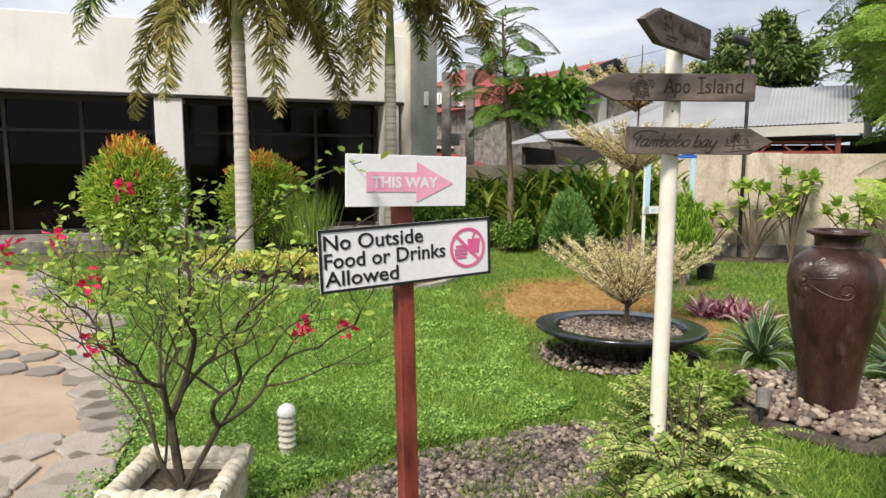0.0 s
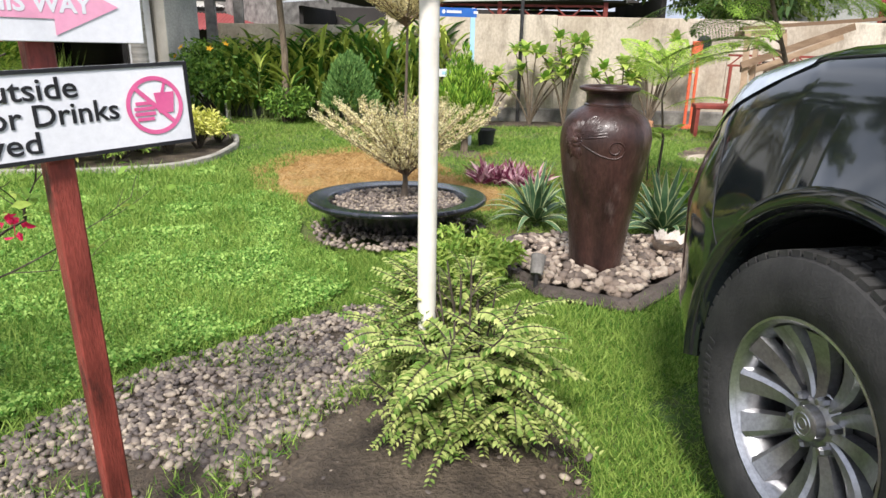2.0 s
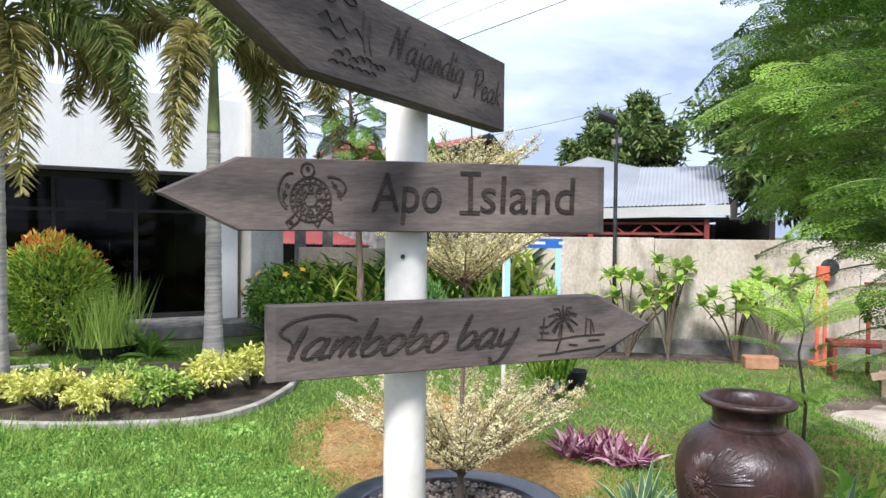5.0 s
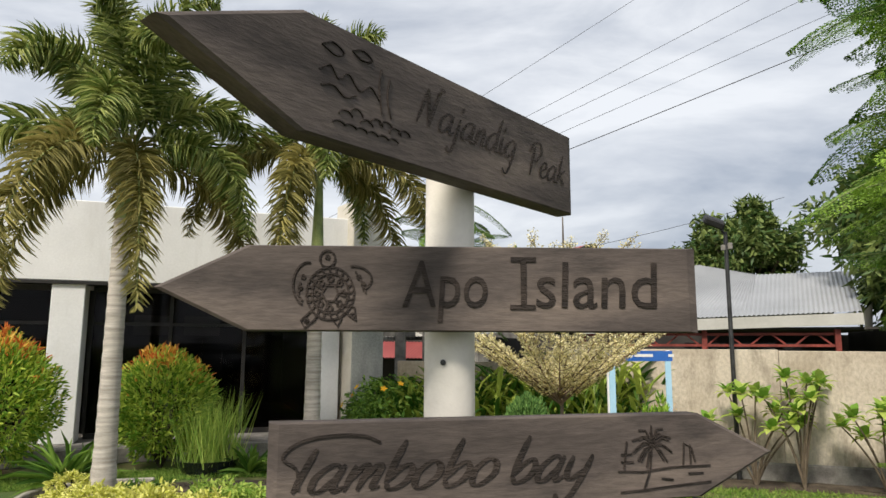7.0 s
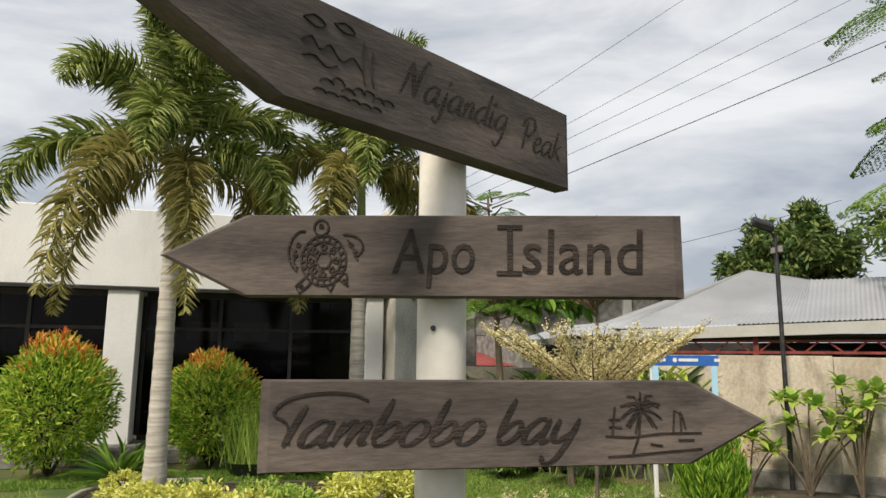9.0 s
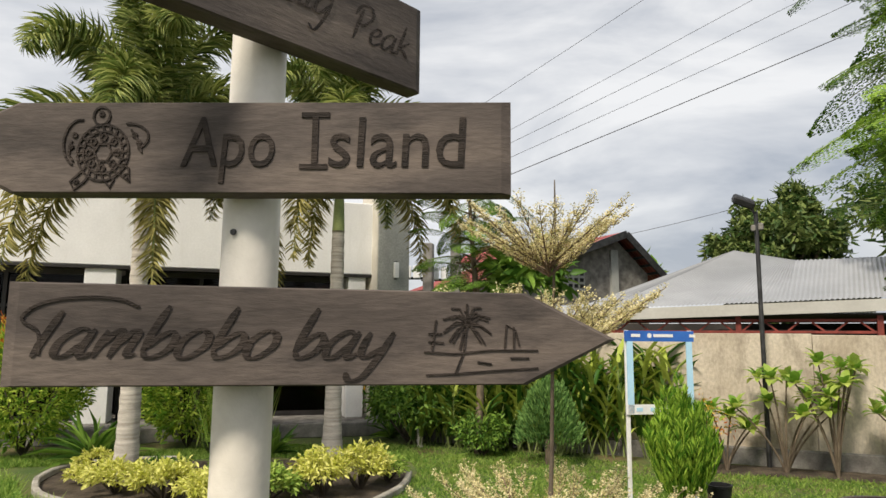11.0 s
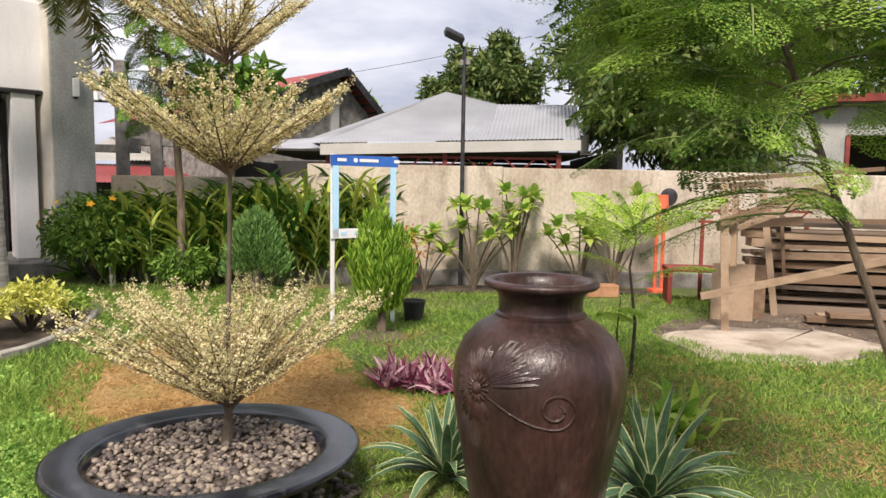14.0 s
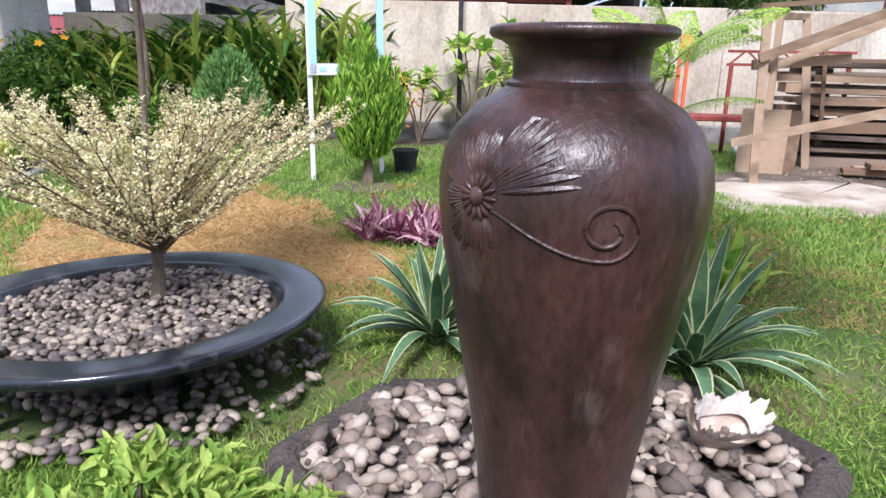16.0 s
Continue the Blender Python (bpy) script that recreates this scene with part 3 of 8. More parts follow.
def brush_word(word, x, y, span, xh, slant, thin, thick, m, material, parent):
    """A word carved with a broad nib: down strokes wide, cross strokes thin."""
    glyphs, pen = [], 0.0
    for ch in word:
        glyphs.append([np.asarray(ln, float) + [pen, 0] for ln in HAND[ch][0]])
        pen += HAND[ch][1]
    lo = min(ln[:, 0].min() for gl in glyphs for ln in gl)
    hi = max(ln[:, 0].max() for gl in glyphs for ln in gl)
    k = span / (hi - lo)
    for j, gl in enumerate(glyphs):
        g = Geo()
        for i, ln in enumerate(gl):
            p = smooth_line(ln)
            p = np.stack([x + (p[:, 0] - lo) * k + slant * p[:, 1] * xh, y + p[:, 1] * xh], -1)
            t = np.gradient(p, axis=0)
            t /= np.linalg.norm(t, axis=1)[:, None] + 1e-9
            n = len(p)
            ends = np.clip(np.minimum(np.arange(n), n - 1 - np.arange(n)) / 3.0, 0, 1) * 0.5 + 0.5
            w = (thin + (thick - thin) * np.abs(t[:, 1]) ** 1.5) * ends
            o = np.stack([-t[:, 1], t[:, 0]], -1) * w[:, None]
            z = 0.0009 + 0.00004 * i + 0.00015 * (j % 2)
            V = np.concatenate([np.c_[p + o, np.full(n, z)], np.c_[p - o, np.full(n, z)]])
            g.add(V, [(q, n + q, n + q + 1, q + 1) for q in range(n - 1)])
        part("carved_letter", g, material, parent, at=m)


def arc(cx, cy, rx, ry, a0, a1, n=14):
    a = np.radians(np.linspace(a0, a1, n))
    return np.stack([cx + rx * np.cos(a), cy + ry * np.sin(a)], -1)


# ---- ground and paving ----
g = Geo()
xs = np.r_[-3000, -300, -60, np.linspace(-20, 20, 41), 60, 300, 3000]
ys = np.r_[-3000, -300, -60, np.linspace(-10, 30, 41), 60, 300, 3000]
X, Y = np.meshgrid(xs, ys, indexing="ij")
I, J = np.meshgrid(np.arange(len(xs) - 1), np.arange(len(ys) - 1), indexing="ij")
K = len(ys)
g.add(np.stack([X, Y, np.zeros_like(X)], -1).reshape(-1, 3), np.stack([I * K + J, (I + 1) * K + J, (I + 1) * K + J + 1, I * K + J + 1], -1).reshape(-1, 4))
solo("ground", g, M_ground, "worn green garden turf over earth", "ground", kind="structure", smooth=True, sharp=0)

GRAVEL = wavy([(-1.0, 1.7), (-0.75, 2.35), (-0.3, 2.95), (0.2, 3.3), (0.65, 3.62), (0.95, 3.5), (0.85, 3.0), (0.55, 2.6), (0.35, 2.2), (0.1, 1.7), (-0.4, 1.2)], 0.08, 0.05, 1)
SOIL = wavy([(0.1, 1.4), (0.15, 2.2), (0.55, 2.75), (1.0, 2.8), (1.35, 2.5), (1.3, 1.95), (1.0, 1.55), (0.5, 1.2)], 0.08, 0.08, 2)
DRYP = wavy([(-0.15, 6.4), (0.2, 5.9), (0.9, 5.55), (1.7, 5.45), (2.3, 5.4), (2.4, 5.9), (1.9, 6.6), (1.7, 7.6), (1.2, 8.6), (0.5, 8.5), (-0.1, 7.8)], 0.15, 0.16, 3)
SANDP = wavy([(4.6, 7.7), (4.55, 6.8), (5.2, 6.45), (6.2, 6.5), (7.4, 7.2), (8.2, 8.4), (7.0, 8.9), (5.4, 8.4)], 0.15, 0.12, 4)
BED = wavy([(-0.42, 8.95), (-0.5, 8.1), (-0.85, 7.35), (-1.8, 7.18), (-2.8, 7.25), (-3.9, 7.7), (-4.5, 8.6), (-4.4, 9.4), (-3.0, 9.9), (-1.5, 10.3), (-0.7, 10.2)], 0.2, 0.03, 5)
PATH_PLAN = [(-1.05, -1.0), (-1.35, 1.6), (-1.5, 2.55), (-1.75, 3.3), (-2.5, 4.1), (-3.05, 4.95), (-3.3, 5.6), (-4.1, 6.2), (-4.7, 6.6), (-5.3, 7.3), (-5.9, 8.0), (-9, 8.4), (-12, 5.0), (-10, -1.0)]
PAVED = wavy(PATH_PLAN, 0.25, 0.03, 6)
WALLBED = wavy([(2.6, 11.2), (2.5, 10.45), (3.6, 10.3), (5.0, 10.2), (6.0, 9.7), (6.4, 10.3), (5.0, 10.75)], 0.2, 0.1, 8)
sheet("soil_bed", SOIL, 0.012, M_soil, "dark bare soil heaped round the shrub and signpost", "soil", mound=0.06)
sheet("gravel_soil", GRAVEL, 0.006, M_soil, "dark soil under a strewn pebble strip", "soil", mound=0.012)
sheet("dry_patch", DRYP, 0.004, M_dry, "patch of dried brown turf in the lawn", "dry grass")
sheet("earth_patch", SANDP, 0.005, M_earth, "bare brown earth under the timber", "earth")
SPILL = wavy([(4.85, 7.8), (4.55, 7.05), (4.85, 6.55), (5.42, 6.42), (6.0, 6.5), (6.8, 7.3), (6.3, 7.7), (5.6, 7.95)], 0.07, 0.24, 14)
sheet("sand_patch", SPILL, 0.009, M_sand, "pale cement and sand spilt on the earth", "sand")
sheet("flower_bed", BED, 0.01, M_soil, "dark soil of the curved flower bed", "soil", mound=0.04)
ring_a = np.linspace(0, 2 * math.pi, 16, endpoint=False)
sheet("tree_soil", wavy(np.c_[2.2 + 0.30 * np.cos(ring_a), 8.08 + 0.30 * np.sin(ring_a)], 0.1, 0.06, 15), 0.006, M_earth, "bare brown earth round the conifer's foot", "soil", mound=0.02)
sheet("wall_bed", WALLBED, 0.008, M_soil, "dark soil strip at the foot of the boundary wall", "soil", mound=0.03)
paved = sheet("pavement", PAVED, 0.018, M_wash, "washed sand paving of the driveway", "paving")
# flagstone border of the paving
run = np.array(PATH_PLAN[1:11], float)
seg = np.linspace(0, len(run) - 1, 90)
line = np.stack([np.interp(seg, np.arange(len(run)), run[:, k]) for k in (0, 1)], -1)
flag_shapes = []
for k in range(6):
    a = np.sort(rng.uniform(0, 2 * math.pi, 7)) * 0.35 + np.linspace(0, 2 * math.pi, 7, endpoint=False) * 0.65 + rng.uniform(0, 1)
    r = rng.uniform(0.38, 0.54, 7)
    o = np.stack([r * np.cos(a), r * np.sin(a) * 0.8], -1)
    gg = Geo()
    V = np.concatenate([np.c_[o, np.zeros(7)], np.c_[o, np.full(7, 0.75)], np.c_[o * 0.93, np.full(7, 1.0)]])
    gg.add(V, [(i, (i + 1) % 7, 7 + (i + 1) % 7, 7 + i) for i in range(7)] + [(7 + i, 7 + (i + 1) % 7, 14 + (i + 1) % 7, 14 + i) for i in range(7)] + [tuple(range(14, 21))])
    me = gg.mesh("flagstone")
    me.materials.append(M_flag)
    flag_shapes.append(me)
def lay_flags():
    i = 0
    for row in (0.16, 0.50):
        k = 0
        while k < (len(line) - 1 if row < 0.3 else 18):
            t = line[min(k + 1, len(line) - 1)] - line[k]
            t /= np.hypot(*t) + 1e-9
            s = rng.uniform(0.40, 0.50)
            p = line[k] + np.array([-t[1], t[0]]) * (row + rng.uniform(-0.03, 0.03))
            ob = new("flagstone", flag_shapes[i % 6])
            ob.parent = paved
            ob.matrix_basis = pose(p[0], p[1], 0.012, 0, 0, math.degrees(math.atan2(t[1], t[0]))) @ Matrix.Diagonal((s, s, 0.026, 1))
            i += 1
            step = np.hypot(*(line[min(k + 1, len(line) - 1)] - line[k])) + 1e-6
            k += max(1, int(s * 0.76 / step))
    # crossing band of stones
    for u in np.arange(0, 3.2, 0.3):
        for row in (0, 0.28):
            ob = new("flagstone", flag_shapes[i % 6])
            ob.parent = paved
            ob.matrix_basis = pose(-2.6 - u, 4.0 + row + 0.05 * u, 0.014, 0, 0, rng.uniform(0, 360)) @ Matrix.Diagonal((0.29, 0.29, 0.026, 1))
            i += 1


# kerb round the flower bed
g = Geo()
e = BED
n = len(e)
for i in range(n):
    a, b = e[i], e[(i + 1) % n]
    if a[1] > 9.6:
        continue
    d = b - a
    g.box(*((a + b) / 2), 0.035, np.hypot(*d) + 0.012, 0.065, 0.075, rz=math.degrees(math.atan2(d[1], d[0])), bevel=0.012)
solo("bed_edging", g, M_edging, "pale curved concrete edging round the flower bed", "edging", kind="structure")


# ---- building ----
BLD = pose(-6.03, 11.0, 0, 0, 0, 27)
building = thing("building", "modern white building with dark glass front and tall parapet", "building", BLD)
g = Geo()
g.box(-2.1, 0.16, 3.27, 13.2, 0.32, 1.26, bevel=0.015)
part("parapet", g, M_plaster, building, "smooth white plaster parapet")
part("drip_edge", Geo().box(-2.1, 0.15, 2.615, 13.22, 0.34, 0.045), M_trimdark, building, "dark metal drip edge")
part("soffit", Geo().box(-2.1, 1.1, 2.67, 13.1, 1.55, 0.06), M_plaster, building)
part("roof", Geo().box(-2.1, 4.0, 3.62, 13.0, 7.3, 0.14), M_cement, building)
part("plinth", Geo().box(-2.1, 0.35, 0.11, 13.6, 1.9, 0.22, bevel=0.015), M_curb, building, "grey cement plinth")
# floor, back wall and shelves carry the room's shade in their colour
part("floor_slab", Geo().box(-2.1, 4.2, 0.1, 13.2, 6.0, 0.2), M_shade, building)
part("back_wall", Geo().box(-2.1, 7.6, 1.8, 13.2, 0.2, 3.6), M_shade, building)
part("side_wall", Geo().box(-8.8, 4.2, 1.8, 0.2, 7.0, 3.6), M_plaster, building)
part("side_wall", Geo().box(4.4, 4.2, 1.8, 0.2, 6.6, 3.6), M_plaster, building)
for u in (-8.4, -3.9, 0.18):
    part("column", Geo().box(u, 0.25, 1.41, 0.46, 0.46, 2.38, bevel=0.012), M_plaster, building)
part("column", Geo().box(4.2, 0.25, 1.41, 0.3, 0.46, 2.38, bevel=0.012), M_plaster, building)
for u0, u1 in ((-8.1, -4.2), (-3.6, -0.1), (0.45, 4.0)):
    win = part("window_wall", Geo().box((u0 + u1) / 2, 0.62, 2.58, u1 - u0, 0.09, 0.1), M_trimdark, building)
    part("bottom_rail", Geo().box((u0 + u1) / 2, 0.62, 0.26, u1 - u0, 0.09, 0.08), M_trimdark, win)
    k = 3
    w = (u1 - u0) / k
    for i in range(k + 1):
        part("mullion", Geo().box(u0 + i * w, 0.62, 1.42, 0.055, 0.1, 2.24), M_trimdark, win)
    for i in range(k):
        part("transom", Geo().box(u0 + (i + 0.5) * w, 0.62, 2.02, w - 0.056, 0.08, 0.05), M_trimdark, win)
        p = part("pane", Geo().box(u0 + (i + 0.5) * w, 0.62, 1.14, w - 0.05, 0.012, 1.72).box(u0 + (i + 0.5) * w, 0.62, 2.29, w - 0.05, 0.012, 0.49), M_glass, win)
        p.visible_shadow = False
# bright slots seen in the glass: added white panels, light put into their colour
for u in (1.0, 2.2):
    part("back_window", Geo().box(u, 7.47, 2.2, 0.9, 0.04, 0.5), M_whitepaint, building, "added white panel that imitates a bright slot in the glass")
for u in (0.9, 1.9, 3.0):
    part("shelf", Geo().box(u, 5.5, 0.9, 0.7, 0.4, 1.4, bevel=0.01), M_shade, building)
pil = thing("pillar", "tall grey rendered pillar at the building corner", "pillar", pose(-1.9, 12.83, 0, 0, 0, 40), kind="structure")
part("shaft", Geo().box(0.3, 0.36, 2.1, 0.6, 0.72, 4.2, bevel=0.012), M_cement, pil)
# thin paler skin: light falling on the left face, put into colour
part("lit_face", Geo().box(-0.006, 0.36, 2.1, 0.012, 0.70, 4.18), M_litrender, pil, "left face in a paler beige that stands for the light on it")
wl_ = part("wall_lamp", Geo().box(0.33, -0.03, 2.72, 0.085, 0.06, 0.27, bevel=0.01), M_whitepaint, pil, "slim white wall lamp")
part("bracket", Geo().box(0.33, -0.005, 2.72, 0.05, 0.012, 0.32), M_steel, wl_)


# ---- boundary wall, with panels and a damp foot ----
WAL = pose(3.3, 11.2, 0, 0, 0, -12.6)
wall = thing("wall_boundary", "stained beige cement boundary wall with vertical joints", "wall", WAL, kind="structure")
for i, u in enumerate(np.arange(-4.4, 11.9, 2.7)):
    hgt = 1.65 - 0.012 * max(u + 0.6, 0) - (0.2 if u < -3.0 else 0.0)
    part("wall_panel", Geo().box(u + 1.35, 0.07, hgt / 2, 2.694, 0.14, hgt, bevel=0.006), M_wall, wall)
part("coping", Geo().box(5.1, 0.07, 1.590, 13.4, 0.10, 0.05, ry=0.3), M_wall, wall)
part("stone_footing", Geo().box(3.7, -0.03, 0.10, 16.2, 0.06, 0.24, bevel=0.02), M_curb, wall)


# ---- shed behind the wall ----
SHD = pose(2.2, 14.9, 0, 0, 0, -13.5)
shed = thing("shed", "open shed with a white hipped metal roof and red trusses", "shed", SHD)


def ribbed(g, a, b, c, d, n, h=0.02):
    """A roof plane of corrugated sheet: a to b along the eave, d and c above them."""
    a, b, c, d = (np.array(q, float) for q in (a, b, c, d))
    s = np.linspace(0, 1, n * 2 + 1)
    z = np.where(np.arange(n * 2 + 1) % 2, h, 0)[:, None] * np.array([0, 0, 1.0])
    lo, hi = a + (b - a) * s[:, None] + z, d + (c - d) * s[:, None] + z
    V = np.concatenate([lo, hi])
    m = n * 2 + 1
    g.add(V, [(i, i + 1, m + i + 1, m + i) for i in range(m - 1)])


g = Geo()
ribbed(g, (-0.2, 0, 2.14), (2.9, 0, 2.236), (3.3, 3.3, 3.30), (2.1, 3.2, 3.55), 40)
ribbed(g, (2.9, 0, 2.236), (4.62, 0, 2.29), (5.2, 3.6, 3.34), (3.3, 3.3, 3.30), 22)
part("front_roof", g, M_roofwhite, shed, "white corrugated sheet")
g = Geo()
ribbed(g, (-1.6, 3.8, 2.34), (-0.2, 0, 2.14), (2.1, 3.2, 3.55), (2.05, 3.3, 3.55), 40)
part("hip_roof", g, M_roofwhite, shed)
g = Geo()
ribbed(g, (-2.9, 1.6, 1.95), (-0.3, 0.25, 2.06), (0.3, 1.5, 2.42), (-2.2, 3.2, 2.34), 36)
part("low_roof", g, M_roofwhite, shed)
g = Geo()
ribbed(g, (3.3, 3.3, 3.30), (2.1, 3.2, 3.55), (1.7, 7.0, 2.3), (3.3, 7.0, 2.3), 20)
ribbed(g, (5.2, 3.6, 3.34), (3.3, 3.3, 3.30), (3.3, 7.0, 2.3), (5.3, 7.0, 2.3), 24)
part("rear_roof", g, M_roofwhite, shed)
part("front_fascia", Geo().box(2.2, -0.02, 2.10, 4.86, 0.03, 0.20, ry=-1.76), M_rooflo, shed, "cream metal fascia")
g = Geo()
ribbed(g, (4.63, 0.0, 1.98), (4.99, 1.1, 1.98), (5.03, 1.12, 2.52), (4.65, 0.0, 2.29), 9, 0.015)
part("end_cladding", g, M_rooflo, shed)
for u in (-0.1, 2.1, 4.25):
    part("post", Geo().box(u, 0.15, 1.0, 0.09, 0.09, 2.0), M_rust, shed)
g = Geo()
for z in (1.72, 1.92):
    g.box(2.1, 0.16, z, 4.4, 0.045, 0.045)
for k in range(12):
    g.box(0.1 + k * 0.36, 0.16, 1.82, 0.26, 0.03, 0.03, ry=40 if k % 2 else -40)
part("truss", g, M_rust, shed, "red painted steel truss")
# added dark panels close the open sides; the roof's shade is their colour
part("shade_back", Geo().box(1.5, 5.4, 1.0, 8.0, 0.1, 2.0), M_shade, shed)
part("shade_side", Geo().box(-2.4, 3.4, 0.95, 0.1, 3.6, 1.9), M_shade, shed)
part("shade_end", Geo().box(5.4, 2.6, 1.05, 0.1, 5.0, 2.1), M_shade, shed)
part("shade_ceiling", Geo().box(1.7, 2.4, 2.02, 6.4, 4.6, 0.04), M_shade, shed)
for k in range(5):
    part("grille", Geo().box(1.9 + k * 0.42, 0.5, 1.62, 0.3, 0.02, 0.3), M_steel, shed)
for u in (2.4, 3.5):
    part("machine", Geo().box(u, 2.2, 0.9, 0.9, 0.6, 1.5, bevel=0.03), M_curb, shed)


# ---- houses in the distance ----
house = thing("house", "grey gabled house with a red metal roof", "house", pose(1.80, 22.83, 0, 0, 0, 35))
g = Geo()
g.add([(-2.6, 0, 0), (2.6, 0, 0), (2.6, 0, 3.7), (1.35, 0, 4.75), (-2.6, 0, 3.4), (-2.6, 7, 0), (2.6, 7, 0), (2.6, 7, 3.7), (1.35, 7, 4.75), (-2.6, 7, 3.4)],
      [(0, 1, 2, 3, 4), (9, 8, 7, 6, 5), (1, 6, 7, 2), (0, 4, 9, 5)])
part("wall", g, M_curb, house, "bare grey cement wall")
g = Geo()
ribbed(g, (-3.0, -0.5, 3.32), (-3.0, 7.3, 3.32), (1.35, 7.3, 4.93), (1.35, -0.5, 4.93), 50, 0.03)
ribbed(g, (3.15, -0.5, 3.42), (3.15, 7.3, 3.42), (1.35, 7.3, 4.93), (1.35, -0.5, 4.93), 50, 0.03)
part("roof", g, M_redroof, house)
g = Geo()
g.box(-0.82, -0.52, 4.06, 4.65, 0.05, 0.22, ry=-20.3).box(2.25, -0.52, 4.1, 2.36, 0.05, 0.22, ry=40)
part("bargeboard", g, M_steel, house, "dark bargeboard under the eaves")
for k in range(5):
    part("rafter", Geo().box(1.8 + 0.28 * k, -0.22, 4.42 - 0.235 * k, 0.07, 0.55, 0.08), M_steel, house)
part("pier", Geo().box(1.2, -0.03, 2.2, 0.28, 0.14, 4.4), M_cement, house)
v = part("vent_block", Geo().box(-0.6, -0.03, 3.38, 1.3, 0.08, 0.62), M_cement, house, "pierced breeze block panel")
for i in range(6):
    for j in range(3):
        part("opening", Geo().box(-1.12 + i * 0.21, -0.08, 3.2 + j * 0.19, 0.12, 0.03, 0.11), M_trimdark, v)

house2 = thing("low_house", "low house with pale and red metal roofs", "house", pose(-1.7, 24, 0, 0, 0, -8))
g = Geo()
ribbed(g, (-3.4, 0, 2.0), (2.6, 0, 2.05), (2.6, 4, 3.15), (-3.4, 4, 3.15), 50, 0.03)
part("upper_roof", g, M_rooflo, house2)
g = Geo()
ribbed(g, (-3.0, -2.0, 1.35), (2.8, -2.2, 1.3), (2.8, 0.2, 1.85), (-3.0, 0.2, 1.9), 50, 0.03)
part("lower_roof", g, M_redroof, house2)
# wall under the low roofs, coloured with the same near-black shade tone
part("wall", Geo().box(-0.4, 1.5, 0.95, 5.6, 3.0, 1.9), M_shade, house2)
tower = thing("apartment_block", "far white apartment block with a maroon roof", "building", pose(-5.0, 62, 0, 0, 0, -4))
part("wall", Geo().box(0, 2.5, 4.3, 6.4, 5, 8.6), M_plaster, tower)
g = Geo()
g.add([(-3.6, -0.5, 8.55), (3.6, -0.5, 8.55), (3.6, 5.5, 8.55), (-3.6, 5.5, 8.55), (-1.2, 2.5, 10.4), (1.2, 2.5, 10.4)], [(0, 1, 5, 4), (2, 3, 4, 5), (1, 2, 5), (3, 0, 4), (0, 3, 2, 1)])
part("roof", g, M_redroof, tower)
for i in range(4):
    for j in range(4):
        part("window", Geo().box(-2.3 + i * 1.5, -0.02, 2.0 + j * 1.75, 0.7, 0.06, 0.9), M_trimdark, tower)
for k, (x, y, h) in enumerate(((-1.5, 15.2, 3.5), (-1.0, 15.6, 3.7))):
    up_ = thing("concrete_post", "weathered grey concrete utility post", "post", pose(x, y, 0), group="concrete posts")
    part("shaft", Geo().box(0, 0, h / 2, 0.2, 0.2, h, bevel=0.02), M_curb, up_)
    for u in range(3):
        part("meter_box", Geo().box(-0.22 - 0.2 * u, -0.08, 2.9, 0.15, 0.1, 0.26, bevel=0.015), M_whitepaint, up_, "pale meter box")
    part("meter_rail", Geo().box(-0.35, -0.02, 2.78, 0.75, 0.06, 0.05), M_steel, up_)
    part("crossarm", Geo().box(-0.1, 0, 1.95 + 0.15 * k, 0.8, 0.12, 0.14, bevel=0.01), M_curb, up_)
# white house at the far right, with a dark opening
h3 = thing("white_house", "pale rendered house with a dark doorway behind the timber", "house", pose(12.4, 13.2, 0, 0, 0, -30))
g = Geo()
g.box(-1.6, 0.1, 1.6, 2.6, 0.2, 3.2).box(2.6, 0.1, 1.6, 2.4, 0.2, 3.2).box(0.55, 0.1, 2.85, 1.72, 0.2, 0.7)
part("wall", g, M_cement, h3)
# dark panel behind the doorway, with the room's shade as its colour
part("inner_wall", Geo().box(0.5, 2.5, 1.5, 6.4, 0.2, 3.0), M_shade, h3)
part("door_surround", Geo().box(-0.28, -0.02, 1.25, 0.08, 0.06, 2.5), M_rust, h3)
part("roof", Geo().box(0.5, 1.2, 3.3, 6.8, 3.2, 0.14, rx=4), M_rust, h3)


# ---- direction signpost ----
signpost = thing("signpost", "cream pole with three carved wooden arrow boards", "signpost", pose(0.887, 2.478, 0))
g = Geo()
g.lathe([(0.0, 0), (0.031, 0.0), (0.031, 0.5), (0.0305, 1.2), (0.0295, 1.87), (0.027, 1.877), (0, 1.878)], 28)
part("pole", g, M_pole, signpost, "round cream-painted pipe", smooth=True, at=pose(-0.014, -0.003, 0))
part("screw", Geo().lathe([(0, 0), (0.0035, 0), (0.003, 0.002), (0, 0.0025)], 8), M_steel, signpost, at=pose(-0.018, -0.0345, 1.640, 90))


